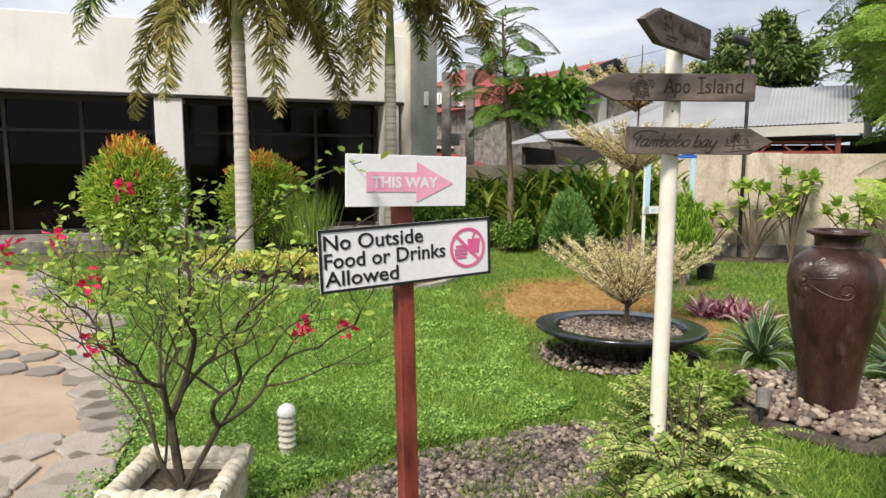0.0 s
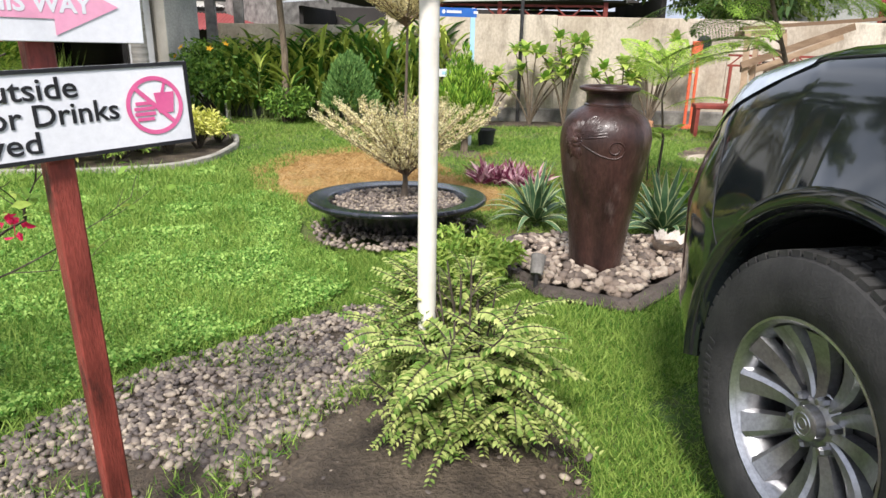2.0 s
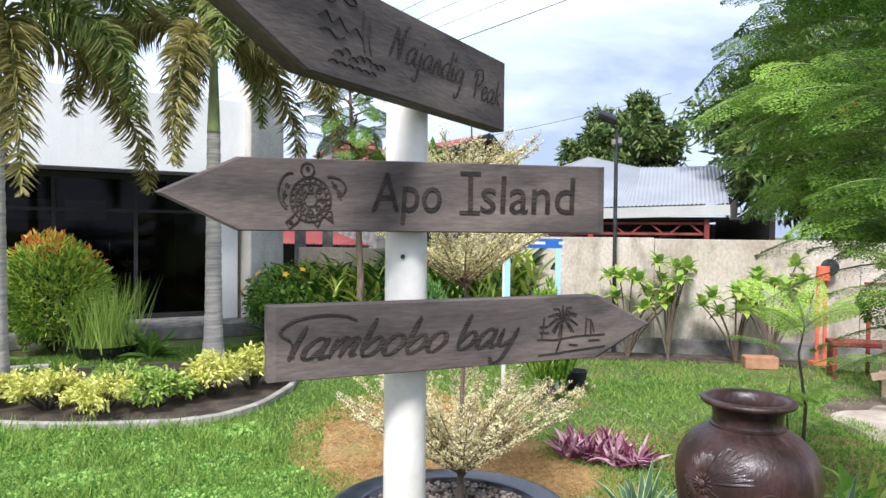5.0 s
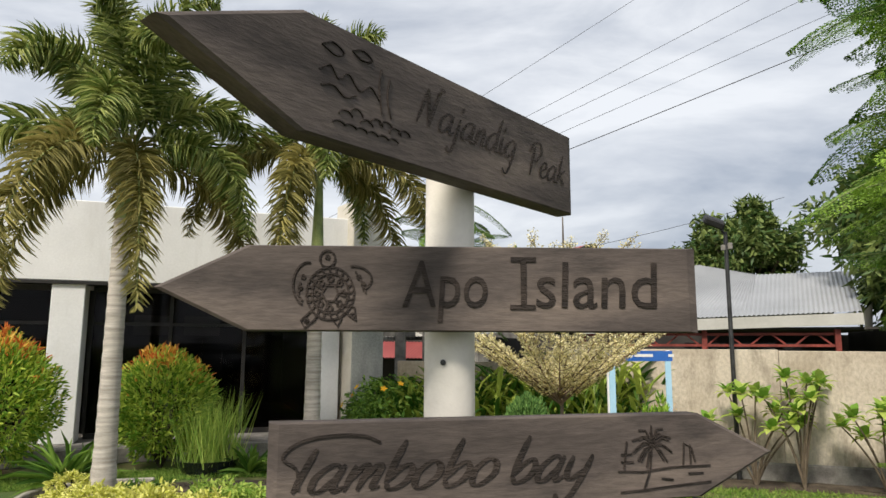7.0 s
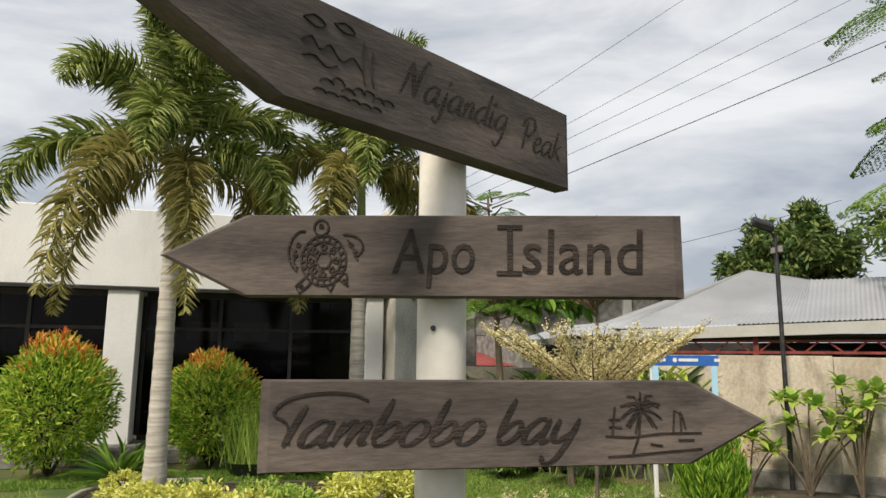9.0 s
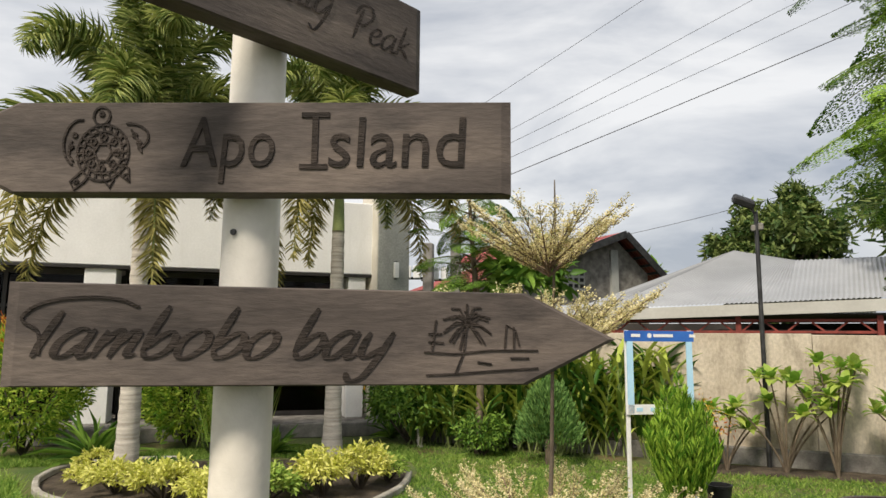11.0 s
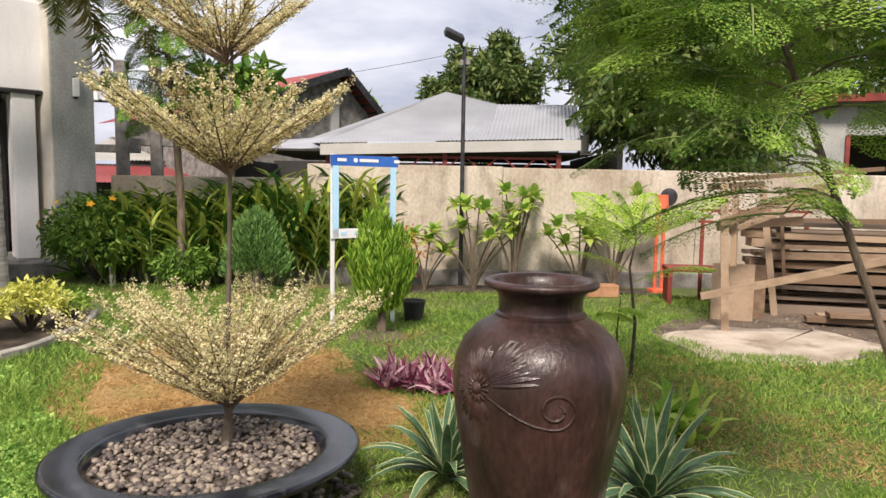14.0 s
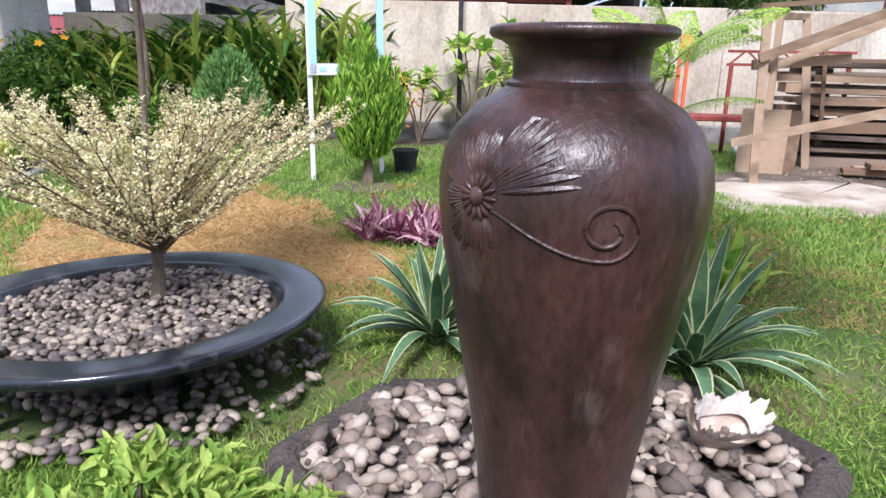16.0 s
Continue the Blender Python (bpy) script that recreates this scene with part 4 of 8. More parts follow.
def board(tail, tip, z, h, head_len, label):
    """An arrow board; its local x runs along the face, y up, z to the viewer, from its left end."""
    tail, tip = Vector(tail), Vector(tip)
    d = (tip - tail)
    L = d.length
    left, right = (tail, tip) if tail.x < tip.x else (tip, tail)
    ang = math.degrees(math.atan2((right - left).y, (right - left).x))
    m = pose(left.x - 0.887, left.y - 2.478, z, 90, 0, ang)
    if tail.x < tip.x:
        o = [(0, -h / 2), (L - head_len, -h / 2), (L, 0), (L - head_len, h / 2), (0, h / 2)]
    else:
        o = [(0, 0), (head_len, -h / 2), (L, -h / 2), (L, h / 2), (head_len, h / 2)]
    o = np.array(o)
    c = o.mean(0)
    g = Geo()
    n = len(o)
    ins = c + (o - c) * (1 - 0.006 / L * 3)
    V = np.concatenate([np.c_[ins, np.full(n, 0.0)], np.c_[o, np.full(n, -0.003)], np.c_[o, np.full(n, -0.025)], np.c_[ins, np.full(n, -0.028)]])
    F = [tuple(range(n)), tuple(range(4 * n - 1, 3 * n - 1, -1))]
    for k in range(3):
        F += [(k * n + (i + 1) % n, k * n + i, (k + 1) * n + i, (k + 1) * n + (i + 1) % n) for i in range(n)]
    g.add(V, F)
    return part("arrow_board", g, M_board, signpost, label, at=m), L


def on_board(x, y):
    return pose(x, y, 0.0005)


b1, L1 = board((1.030, 2.600, 0), (0.703, 2.10, 0), 1.893, 0.110, 0.13, "weathered dark board pointing forward, carved with a peak's name")
brush_word("Najandig", 0.274, -0.009, 0.176, 0.0225, 0.34, 0.0009, 0.0023, on_board(0, 0), M_groove, b1)
brush_word("Peak", 0.480, -0.019, 0.090, 0.0215, 0.34, 0.0009, 0.0023, on_board(0, 0), M_groove, b1)
scene_lines = [smooth_line(q) for q in (
    [(0.150, 0.030), (0.163, 0.036), (0.176, 0.030), (0.166, 0.025), (0.150, 0.030)], [(0.186, 0.036), (0.200, 0.041), (0.212, 0.034), (0.198, 0.031), (0.186, 0.036)],
    [(0.148, 0.006), (0.160, 0.014), (0.170, 0.004), (0.182, 0.012), (0.196, 0.000), (0.210, 0.008), (0.222, -0.002)],
    [(0.150, -0.008), (0.164, -0.004), (0.178, -0.011), (0.192, -0.006)], [(0.224, 0.030), (0.222, 0.008), (0.226, -0.016)], [(0.236, 0.024), (0.233, 0.004), (0.238, -0.016)])]
scene_lines += [arc(0.180 + 0.013 * k, -0.030 + 0.003 * math.sin(k * 2.1), 0.009, 0.007 + 0.002 * (k % 2), 20, 165, 8) for k in range(7)]
scene_lines += [arc(0.172 + 0.014 * k, -0.040, 0.008, 0.005, 25, 160, 7) for k in range(6)]
strokes("carving", scene_lines, 0.0006, on_board(0, 0), M_groove, b1, 0.001)
b2, L2 = board((1.153, 2.456, 0), (0.559, 2.366, 0), 1.721, 0.0945, 0.10, "weathered dark board carved with an island's name and a turtle")
letters("Apo", 0.074, on_board(0.272, -0.020), M_groove, b2, "carved_word", 0.08, 0.0012, span=0.094)
letters("sland", 0.074, on_board(0.420, -0.020), M_groove, b2, "carved_word", 0.04, 0.0012, span=0.136)
part("carved_stem", Geo().box(0.406, 0.006, 0.0005, 0.006, 0.054, 0.0024), M_groove, b2)
part("serif", Geo().box(0.406, 0.033, 0.0005, 0.028, 0.005, 0.0024), M_groove, b2)
part("serif", Geo().box(0.405, -0.020, 0.0005, 0.028, 0.005, 0.0024), M_groove, b2)
tur = [arc(0.197, -0.006, 0.026, 0.029, 0, 360, 24), arc(0.197, -0.006, 0.020, 0.022, 0, 360, 18), arc(0.193, 0.032, 0.0085, 0.0095, 0, 360, 12)]
tur += [arc(0.197, -0.006, 0.009, 0.010, 0, 360, 7)]
for a in range(0, 360, 51):
    tur.append([(0.197 + 0.009 * math.cos(radians(a)), -0.006 + 0.010 * math.sin(radians(a))), (0.197 + 0.02 * math.cos(radians(a)), -0.006 + 0.022 * math.sin(radians(a)))])
tur += [arc(0.222, 0.010, 0.020, 0.014, 100, -60, 12), arc(0.172, 0.004, 0.016, 0.024, 80, 250, 12), [(0.176, -0.026), (0.166, -0.036), (0.17, -0.044), (0.18, -0.036), (0.184, -0.03)],
        [(0.214, -0.027), (0.226, -0.036), (0.224, -0.022), (0.218, -0.018)], [(0.2, -0.034), (0.206, -0.042), (0.21, -0.033)], [(0.224, 0.018), (0.232, 0.006), (0.236, -0.006)], [(0.164, 0.006), (0.162, -0.008), (0.167, -0.015)]]
for a in range(0, 360, 18):
    tur.append([(0.197 + 0.020 * math.cos(radians(a)), -0.006 + 0.022 * math.sin(radians(a))), (0.197 + 0.026 * math.cos(radians(a + 5)), -0.006 + 0.029 * math.sin(radians(a + 5)))])
for a in range(0, 360, 45):
    tur.append(arc(0.197 + 0.0145 * math.cos(radians(a)), -0.006 + 0.016 * math.sin(radians(a)), 0.003, 0.0035, 0, 360, 6))
for cx, cy in ((0.228, 0.012), (0.233, 0.004), (0.167, 0.012), (0.164, 0.0), (0.172, -0.036), (0.222, -0.03), (0.193, 0.034)):
    tur.append(arc(cx, cy, 0.0022, 0.0022, 0, 360, 6))
strokes("turtle_carving", tur, 0.0011, on_board(-0.004, 0), M_groove, b2, 0.001)
b3, L3 = board((0.708, 2.338, 0), (1.257, 2.556, 0), 1.534, 0.0945, 0.10, "weathered dark board carved with a bay's name and a palm beach")
brush_word("Tambobo", 0.024, -0.0205, 0.205, 0.0260, 0.48, 0.0013, 0.0036, on_board(0, 0), M_groove, b3)
brush_word("bay", 0.252, -0.0205, 0.087, 0.0260, 0.48, 0.0013, 0.0036, on_board(0, 0), M_groove, b3)
bar = smooth_line([(0.030, -0.018), (0.028, 0.002), (0.014, 0.014), (0.030, 0.028), (0.062, 0.034), (0.094, 0.033), (0.112, 0.026)])
strokes("flourish", [bar], 0.0014, on_board(0, 0.0), M_groove, b3, 0.0012)
pal = [[(0.432, -0.036), (0.441, -0.014), (0.444, 0.016)], [(0.402, -0.037), (0.43, -0.036), (0.47, -0.033), (0.52, -0.03)], [(0.40, -0.014), (0.43, -0.016), (0.47, -0.012), (0.52, -0.012)],
       [(0.408, -0.012), (0.412, 0.018)], [(0.404, 0.004), (0.418, 0.004)], [(0.404, -0.004), (0.42, -0.005)], [(0.455, -0.024), (0.47, -0.026)], [(0.49, -0.02), (0.51, -0.02)]]
for a in (20, 55, 90, 130, 165, 200, 235, 305, 340):
    pal.append([(0.444, 0.016), (0.444 + 0.012 * math.cos(radians(a)), 0.019 + 0.014 * math.sin(radians(a))), (0.444 + 0.026 * math.cos(radians(a)), 0.013 + 0.022 * math.sin(radians(a)))])
    pal.append([(0.446, 0.014), (0.446 + 0.013 * math.cos(radians(a + 9)), 0.015 + 0.012 * math.sin(radians(a + 9))), (0.446 + 0.024 * math.cos(radians(a + 12)), 0.007 + 0.02 * math.sin(radians(a + 12)))])
pal += [[(0.484, -0.012), (0.486, 0.014), (0.496, 0.008), (0.5, -0.008)], [(0.494, -0.01), (0.494, 0.012)]]
strokes("palm_carving", pal, 0.0009, on_board(-0.018, 0), M_groove, b3, 0.001)


# ---- red post with the two notice panels ----
notice = thing("notice_post", "leaning red-stained wooden post with two white notice panels", "sign", pose(0.045, 2.03, 0))
g = Geo()
g.box(0, 0, 0.72, 0.056, 0.05, 1.44, bevel=0.004)
part("post", g, M_redpost, notice, "red-stained square timber", at=pose(-0.049, -0.038, 0, -1.77, -0.49, 36))
NA = math.degrees(math.atan2(0.345, 0.479))


def panel(x, y, z, w, h, roll, label, rim):
    m = pose(x - 0.045, y - 2.03, z, 90, 0, NA) @ pose(0, 0, 0, 0, 0, roll)
    p = part("panel", Geo().box(w / 2, -h / 2, -0.004, w, h, 0.006, bevel=0.0015), M_signwhite, notice, label, at=m)
    if rim:
        r = 0.0085
        part("border", Geo().box(w / 2, -r / 2, 0.0, w, r, 0.004).box(w / 2, -h + r / 2, 0.0, w, r, 0.004)
             .box(r / 2, -h / 2, 0.0, r, h - 2 * r, 0.004).box(w - r / 2, -h / 2, 0.0, r, h - 2 * r, 0.004), M_black, p, "black border")
    return p


pn = panel(-0.242, 1.797, 1.256, 0.59, 0.19, 2.0, "white notice forbidding outside food and drinks", True)
for k, (word, wide) in enumerate((("No Outside", 0.326), ("Food or Drinks", 0.405), ("Allowed", 0.238))):
    letters(word, 0.064, pose(0.015, -0.062 - k * 0.054, 0.0005), M_black, pn, "lettering", 0, 0.001, span=wide, offset=0.0006)
ring = Geo()
for r0, r1 in ((0.052, 0.061),):
    th = np.linspace(0, 2 * math.pi, 48, endpoint=False)
    for a, b in zip(th, np.roll(th, -1)):
        ring.add([(0.47 + r0 * math.cos(a), -0.088 + r0 * math.sin(a), 0.0), (0.47 + r1 * math.cos(a), -0.088 + r1 * math.sin(a), 0.0),
                  (0.47 + r1 * math.cos(b), -0.088 + r1 * math.sin(b), 0.0), (0.47 + r0 * math.cos(b), -0.088 + r0 * math.sin(b), 0.0)], [(0, 1, 2, 3)])
ring.box(0.47, -0.088, 0.0, 0.11, 0.009, 0.0008, rz=-45)
part("prohibition_ring", ring, M_pink, pn, at=pose(-0.006, 0, 0.0012) @ Matrix.Diagonal((1.083, 1.083, 1, 1)))
sym = Geo()
sym.prism([(0.476, -0.105), (0.508, -0.105), (0.514, -0.062), (0.47, -0.062)], 0, 0.0006)
sym.box(0.492, -0.052, 0.0003, 0.006, 0.024, 0.0006, rz=-20)
for k, w in enumerate((0.036, 0.044, 0.044, 0.036)):
    sym.box(0.447, -0.082 - 0.011 * k, 0.0003, w, 0.007, 0.0006)
part("symbol", sym, M_pink, pn, at=pose(-0.006, 0, 0.0008) @ Matrix.Diagonal((1.083, 1.083, 1, 1)))
pw = panel(-0.168, 1.848, 1.479, 0.41, 0.157, -1.0, "white panel with a faded pink arrow", False)
arrow = Geo().prism([(0.06, -0.104), (0.215, -0.104), (0.215, -0.134), (0.335, -0.078), (0.215, -0.018), (0.215, -0.048), (0.06, -0.048)], 0, 0.0008)
part("arrow", arrow, M_palepink, pw, at=pose(0, 0, 0.0004) @ Matrix.Diagonal((1.075, 1.075, 1, 1)))
letters("THIS WAY", 0.046, pose(0.082, -0.098, 0.0016), M_signwhite, pw, "lettering", 0, 0.0004, span=0.225, offset=0.0013)


# ---- planting helpers ----
M_stem = mat("grey_stem", (0.08, 0.062, 0.045), (0.17, 0.135, 0.10), 8, 0.85, 0.4)


def crown(g, c, radii, n, size, width=0.5, clumps=40, tight=0.3, out=0.7, droop=0.3, tv=LEAF_V, tf=LEAF_F, low=-0.5, seed=0):
    """Leaves in many small clumps over an uneven rounded crown."""
    c, radii = np.array(c, float), np.array(radii, float)
    d = units(clumps, low, 1.0)
    r = np.array([0.72 + 0.34 * noise.noise(Vector(q) * 1.7 + Vector((seed, 0, 0))) for q in d]) * rng.uniform(0.6, 1.05, clumps)
    cc = c + d * r[:, None] * radii
    k = rng.integers(0, clumps, n)
    off = np.clip(rng.normal(0, 0.9, (n, 3)), -1.25, 1.25) * tight * radii.min()
    pos = cc[k] + off
    ahead = d[k] * out + units(n) * 0.8 + np.array([0, 0, -droop])
    s = size * rng.uniform(0.6, 1.25, n)
    g.strew(tv, tf, pos, ahead, units(n, 0.2, 1.0), np.stack([s * width, s, s], -1))
    return cc


def stems(g, base, ends, r0=0.02, sag=0.15, sides=5):
    base = np.array(base, float)
    for e in ends:
        e = np.array(e, float)
        mid = (base + e) / 2 + np.array([0, 0, sag * np.linalg.norm(e - base) * rng.uniform(-0.5, 1)]) + rng.normal(0, 0.03, 3) * np.linalg.norm(e - base)
        t = np.linspace(0, 1, 6)[:, None]
        p = (1 - t) ** 2 * base + 2 * t * (1 - t) * mid + t * t * e
        g.tube(p, np.linspace(r0, r0 * 0.3, 6), sides)


def curve(p0, p1, p2, n=8):
    t = np.linspace(0, 1, n)[:, None]
    p0, p1, p2 = (np.array(q, float) for q in (p0, p1, p2))
    return (1 - t) ** 2 * p0 + 2 * t * (1 - t) * p1 + t * t * p2


def shrub(name, label, x, y, h, r, n, size, leaf, width=0.5, clumps=40, flowers=None, nflow=0, stem=M_darkbark, tight=0.28, category="shrub", group="", low=-0.5, base=0.0, tips=None):
    ob = thing(name, label, category, pose(x, y, 0), group)
    g = Geo()
    cz = base + (h - base) * 0.55
    cc = crown(g, (0, 0, cz), (r, r, (h - base) * 0.5), n, size, width, clumps, tight, low=low, seed=x * 3.1)
    part("foliage", g, leaf, ob, smooth=True, sharp=0)
    g = Geo()
    stems(g, (0, 0, 0.005), cc[: min(12, len(cc))], 0.012 + 0.012 * h)
    tagged(part("stem", g, stem, ob, smooth=True), "thin branching stems", kind="stuff")
    if tips:
        g = Geo()
        top = cc[cc[:, 2] > cz + (h - base) * 0.24]
        k = rng.integers(0, len(top), n // 5)
        pos = top[k] + rng.normal(0, 1, (len(k), 3)) * r * 0.2 + np.array([0, 0, 0.05])
        s = size * rng.uniform(0.6, 1.1, len(k))
        g.strew(LEAF_V, LEAF_F, pos, units(len(k), 0.3, 1), units(len(k), -0.3, 0.3), np.stack([s * width, s, s], -1))
        part("young_foliage", g, tips, ob, smooth=True, sharp=0)
    if flowers:
        for q in range(nflow):
            d = units(1, -0.2, 0.8)[0]
            g = Geo()
            a = np.linspace(0, 2 * math.pi, 5, endpoint=False)
            dirs = np.stack([np.cos(a), np.sin(a), np.full(5, 0.45)], -1)
            g.strew(LEAF_V, LEAF_F, np.zeros((5, 3)), dirs, np.tile([0, 0, 1.0], (5, 1)), np.tile([0.06, 0.06, 0.06], (5, 1)))
            part("flower", g, flowers, ob, at=look(tuple(np.array([0, 0, cz]) + d * np.array([r, r, (h - base) * 0.5]) * 0.98), tuple(np.array([0, 0, cz]) + d * 0.01 - d * 3)))
    return ob


def feather(g, root, tip, sag, pairs=13, pinna=0.16, leaflets=11, bit=0.022, stalk=None, tilt=0.35):
    """A twice-feathered leaf from root to tip: paired pinnae set with small leaflets."""
    root, tip = np.array(root, float), np.array(tip, float)
    L = np.linalg.norm(tip - root)
    mid = (root + tip) / 2 + np.array([0, 0, sag * L])
    t = np.linspace(0.12, 1, pairs)
    ax = curve(root, mid, tip, 30)
    p = np.stack([np.interp(t, np.linspace(0, 1, 30), ax[:, k]) for k in range(3)], -1)
    tan = np.gradient(p, axis=0)
    tan /= np.linalg.norm(tan, axis=1)[:, None]
    side = np.cross(tan, [0, 0, 1.0])
    side /= np.linalg.norm(side, axis=1)[:, None] + 1e-9
    nrm = np.cross(side, tan)
    roll = rng.uniform(-tilt, tilt)
    side, nrm = side * math.cos(roll) + nrm * math.sin(roll), nrm * math.cos(roll) - side * math.sin(roll)
    if stalk is not None:
        stalk.tube(ax[::4], np.linspace(0.004, 0.0015, len(ax[::4])), 4, False)
    shape = np.sin(np.clip(t * 0.9 + 0.12, 0, 1) * math.pi) ** 0.6
    for sgn in (-1, 1):
        d = side * sgn * 0.9 + tan * 0.45 - nrm * 0.12
        d /= np.linalg.norm(d, axis=1)[:, None]
        u = np.linspace(0.1, 1, leaflets)
        pos = p[:, None] + d[:, None] * (u[None, :, None] * (pinna * shape)[:, None, None])
        pos = pos - nrm[:, None] * (u[None, :, None] ** 2 * 0.02)
        q = np.cross(nrm, d)
        for s2 in (-1, 1):
            a = (q * s2)[:, None] + d[:, None] * 0.5 + np.zeros_like(pos)
            N = pos.reshape(-1, 3) + rng.normal(0, bit * 0.16, (pos.size // 3, 3))
            g.strew(BIT_V, BIT_F, N, a.reshape(-1, 3), (nrm[:, None] + np.zeros_like(pos)).reshape(-1, 3) + rng.normal(0, 0.12, N.shape),
                    np.stack([np.full(len(N), bit * 0.75), np.full(len(N), bit), np.full(len(N), bit)], -1))


# ---- bowl planter with the tiered tree ----
bowl = thing("bowl_planter", "wide black glazed bowl planter standing on pebbles", "planter", pose(1.06, 4.95, 0.024, -2.3, 0, 0))
g = Geo()
g.lathe([(0, 0.012), (0.24, 0.012), (0.27, 0.02), (0.44, 0.12), (0.55, 0.180), (0.602, 0.205), (0.618, 0.214), (0.623, 0.226), (0.621, 0.237), (0.616, 0.2415), (0.609, 0.2426), (0.600, 0.2424), (0.492, 0.2330), (0.484, 0.2318), (0.476, 0.226), (0.466, 0.205), (0.43, 0.16), (0, 0.15)], 96)
part("bowl", g, M_bowl, bowl, "glossy black bowl with a broad flat rim", smooth=True, sharp=50)
part("soil", Geo().lathe([(0.456, 0.19), (0.3, 0.20), (0, 0.205)], 32), M_soil, bowl, smooth=True)
stone_kinds = []
for k in range(6):
    me = stone_mesh("pebble", rng.uniform(0.5, 0.75), k)
    me.materials.append(M_pebble)
    stone_kinds.append(me)
pale_kinds = []
for k in range(6):
    me = stone_mesh("stone", rng.uniform(0.55, 0.85), k + 20, 0.5)
    me.materials.append(M_white_stone)
    pale_kinds.append(me)
a, r = rng.uniform(0, 2 * math.pi, 1300), 0.445 * np.sqrt(rng.uniform(0, 1, 1300))
spots = np.stack([r * np.cos(a), r * np.sin(a), 0.205 + rng.uniform(0, 0.014, 1300)], -1)
near = np.argsort(spots[:, 1])
BOWL_NEAR, BOWL_REST = spots[near[:300]], spots[near[300:]]
stone_heap("pebble_fill", BOWL_REST, rng.uniform(0.02, 0.036, len(BOWL_REST)), M_pebble_i, "grey and brown river pebbles", bowl)

M_twig = mat("red_brown_twig", (0.12, 0.08, 0.055), (0.25, 0.175, 0.12), 8, 0.85, 0.3)
tree = thing("tiered_tree", "young cream-variegated tree with flat tiers in the bowl", "tree", pose(1.12, 5.08, 0.218))
g = Geo()
g.tube([(0, 0, 0), (0.01, -0.01, 0.12), (0.0, 0, 0.3), (0.02, 0.01, 0.8), (0.03, 0, 1.3), (0.05, 0, 1.9), (0.05, 0, 2.1)], [0.028, 0.019, 0.014, 0.010, 0.008, 0.006, 0.003], 9)
part("trunk", g, M_stem, tree, smooth=True)
for z0, z1, R, nb, nl in ((0.37, 0.90, 0.67, 46, 42000), (1.38, 1.73, 0.55, 34, 30000), (1.84, 2.15, 0.43, 24, 16000)):
    wood, lv = Geo(), Geo()
    pts = []
    for i in range(nb):
        az = 2 * math.pi * i / nb + rng.uniform(-0.15, 0.15)
        R1 = R * rng.uniform(0.45 if z0 < 1 else 0.7, 1.06)
        e = np.array([R1 * math.cos(az), R1 * math.sin(az), z1 + rng.uniform(-0.06, 0.02) - 0.2 - (0.05 if z0 < 1 else 0.0) * R1 / R])
        s = np.array([0.02, 0, z0 - 0.2 + rng.uniform(-0.02, 0.05)])
        m = np.array([0.5 * e[0], 0.5 * e[1], s[2] + (e[2] - s[2]) * 0.50])
        p = curve(s, m, e, 9)
        wood.tube(p, np.linspace(0.0055, 0.0014, 9), 5, False)
        pts.append(p[2:])
        for f in (0.2, 0.33, 0.45, 0.58, 0.7, 0.82, 0.92):
            b = p[int(f * 8)]
            for sg in (-1, 1):
                az2 = az + sg * rng.uniform(0.35, 0.75)
                ln = R * rng.uniform(0.13, 0.28) * (1.15 - f * 0.8)
                e2 = b + np.array([ln * math.cos(az2), ln * math.sin(az2), ln * math.cos(az2 - az) * (e[2] - s[2]) / R1 * rng.uniform(0.8, 1.15)])
                q = curve(b, (b + e2) / 2 + [0, 0, -0.02], e2, 5)
                wood.tube(q, np.linspace(0.0022, 0.0008, 5), 4, False)
                pts.append(q[1:])
    P_ = np.concatenate(pts)
    k = rng.integers(0, len(P_), nl)
    pos = P_[k] + rng.normal(0, 0.007, (nl, 3)) + np.array([0, 0, 0.005])
    s = rng.uniform(0.0075, 0.0135, nl)
    lv.strew(BIT_V, BIT_F, pos, units(nl, -0.2, 0.9), units(nl, 0.3, 1), np.stack([s * 1.15, s, s], -1))
    br = part("branch_tier", wood, M_twig, tree, smooth=True)
    part("foliage", lv, M_cream, br, "small cream and green leaves", smooth=True, sharp=0)

# ---- tall jar on its stone bed ----
JX, JY = 2.08, 3.87
JB = np.array([(1.52, 4.3), (1.85, 4.6), (2.75, 4.45), (2.9, 3.97), (2.07, 3.36), (1.7, 3.63)])
sheet("jar_bed_soil", wavy(JB, 0.15, 0.01, 9), 0.01, M_mortar, "grey gritty cement floor of the jar's stone bed", "soil", mound=0.05)
bed = thing("stone_bed", "low bed of pale river stones inside a concrete kerb", "stone bed", pose(JX, JY, 0))
for a, b in zip(JB, np.roll(JB, -1, 0)):
    d = b - a
    m = (a + b) / 2 - [JX, JY]
    part("kerb", Geo().box(m[0], m[1], 0.03, np.hypot(*d) + 0.04, 0.11, 0.07, rz=math.degrees(math.atan2(d[1], d[0])), bevel=0.03), M_mortar, bed, smooth=True)
jar = thing("tall_jar", "tall brown glazed clay jar with a moulded flower and scroll", "jar", pose(JX, JY, 0.05))
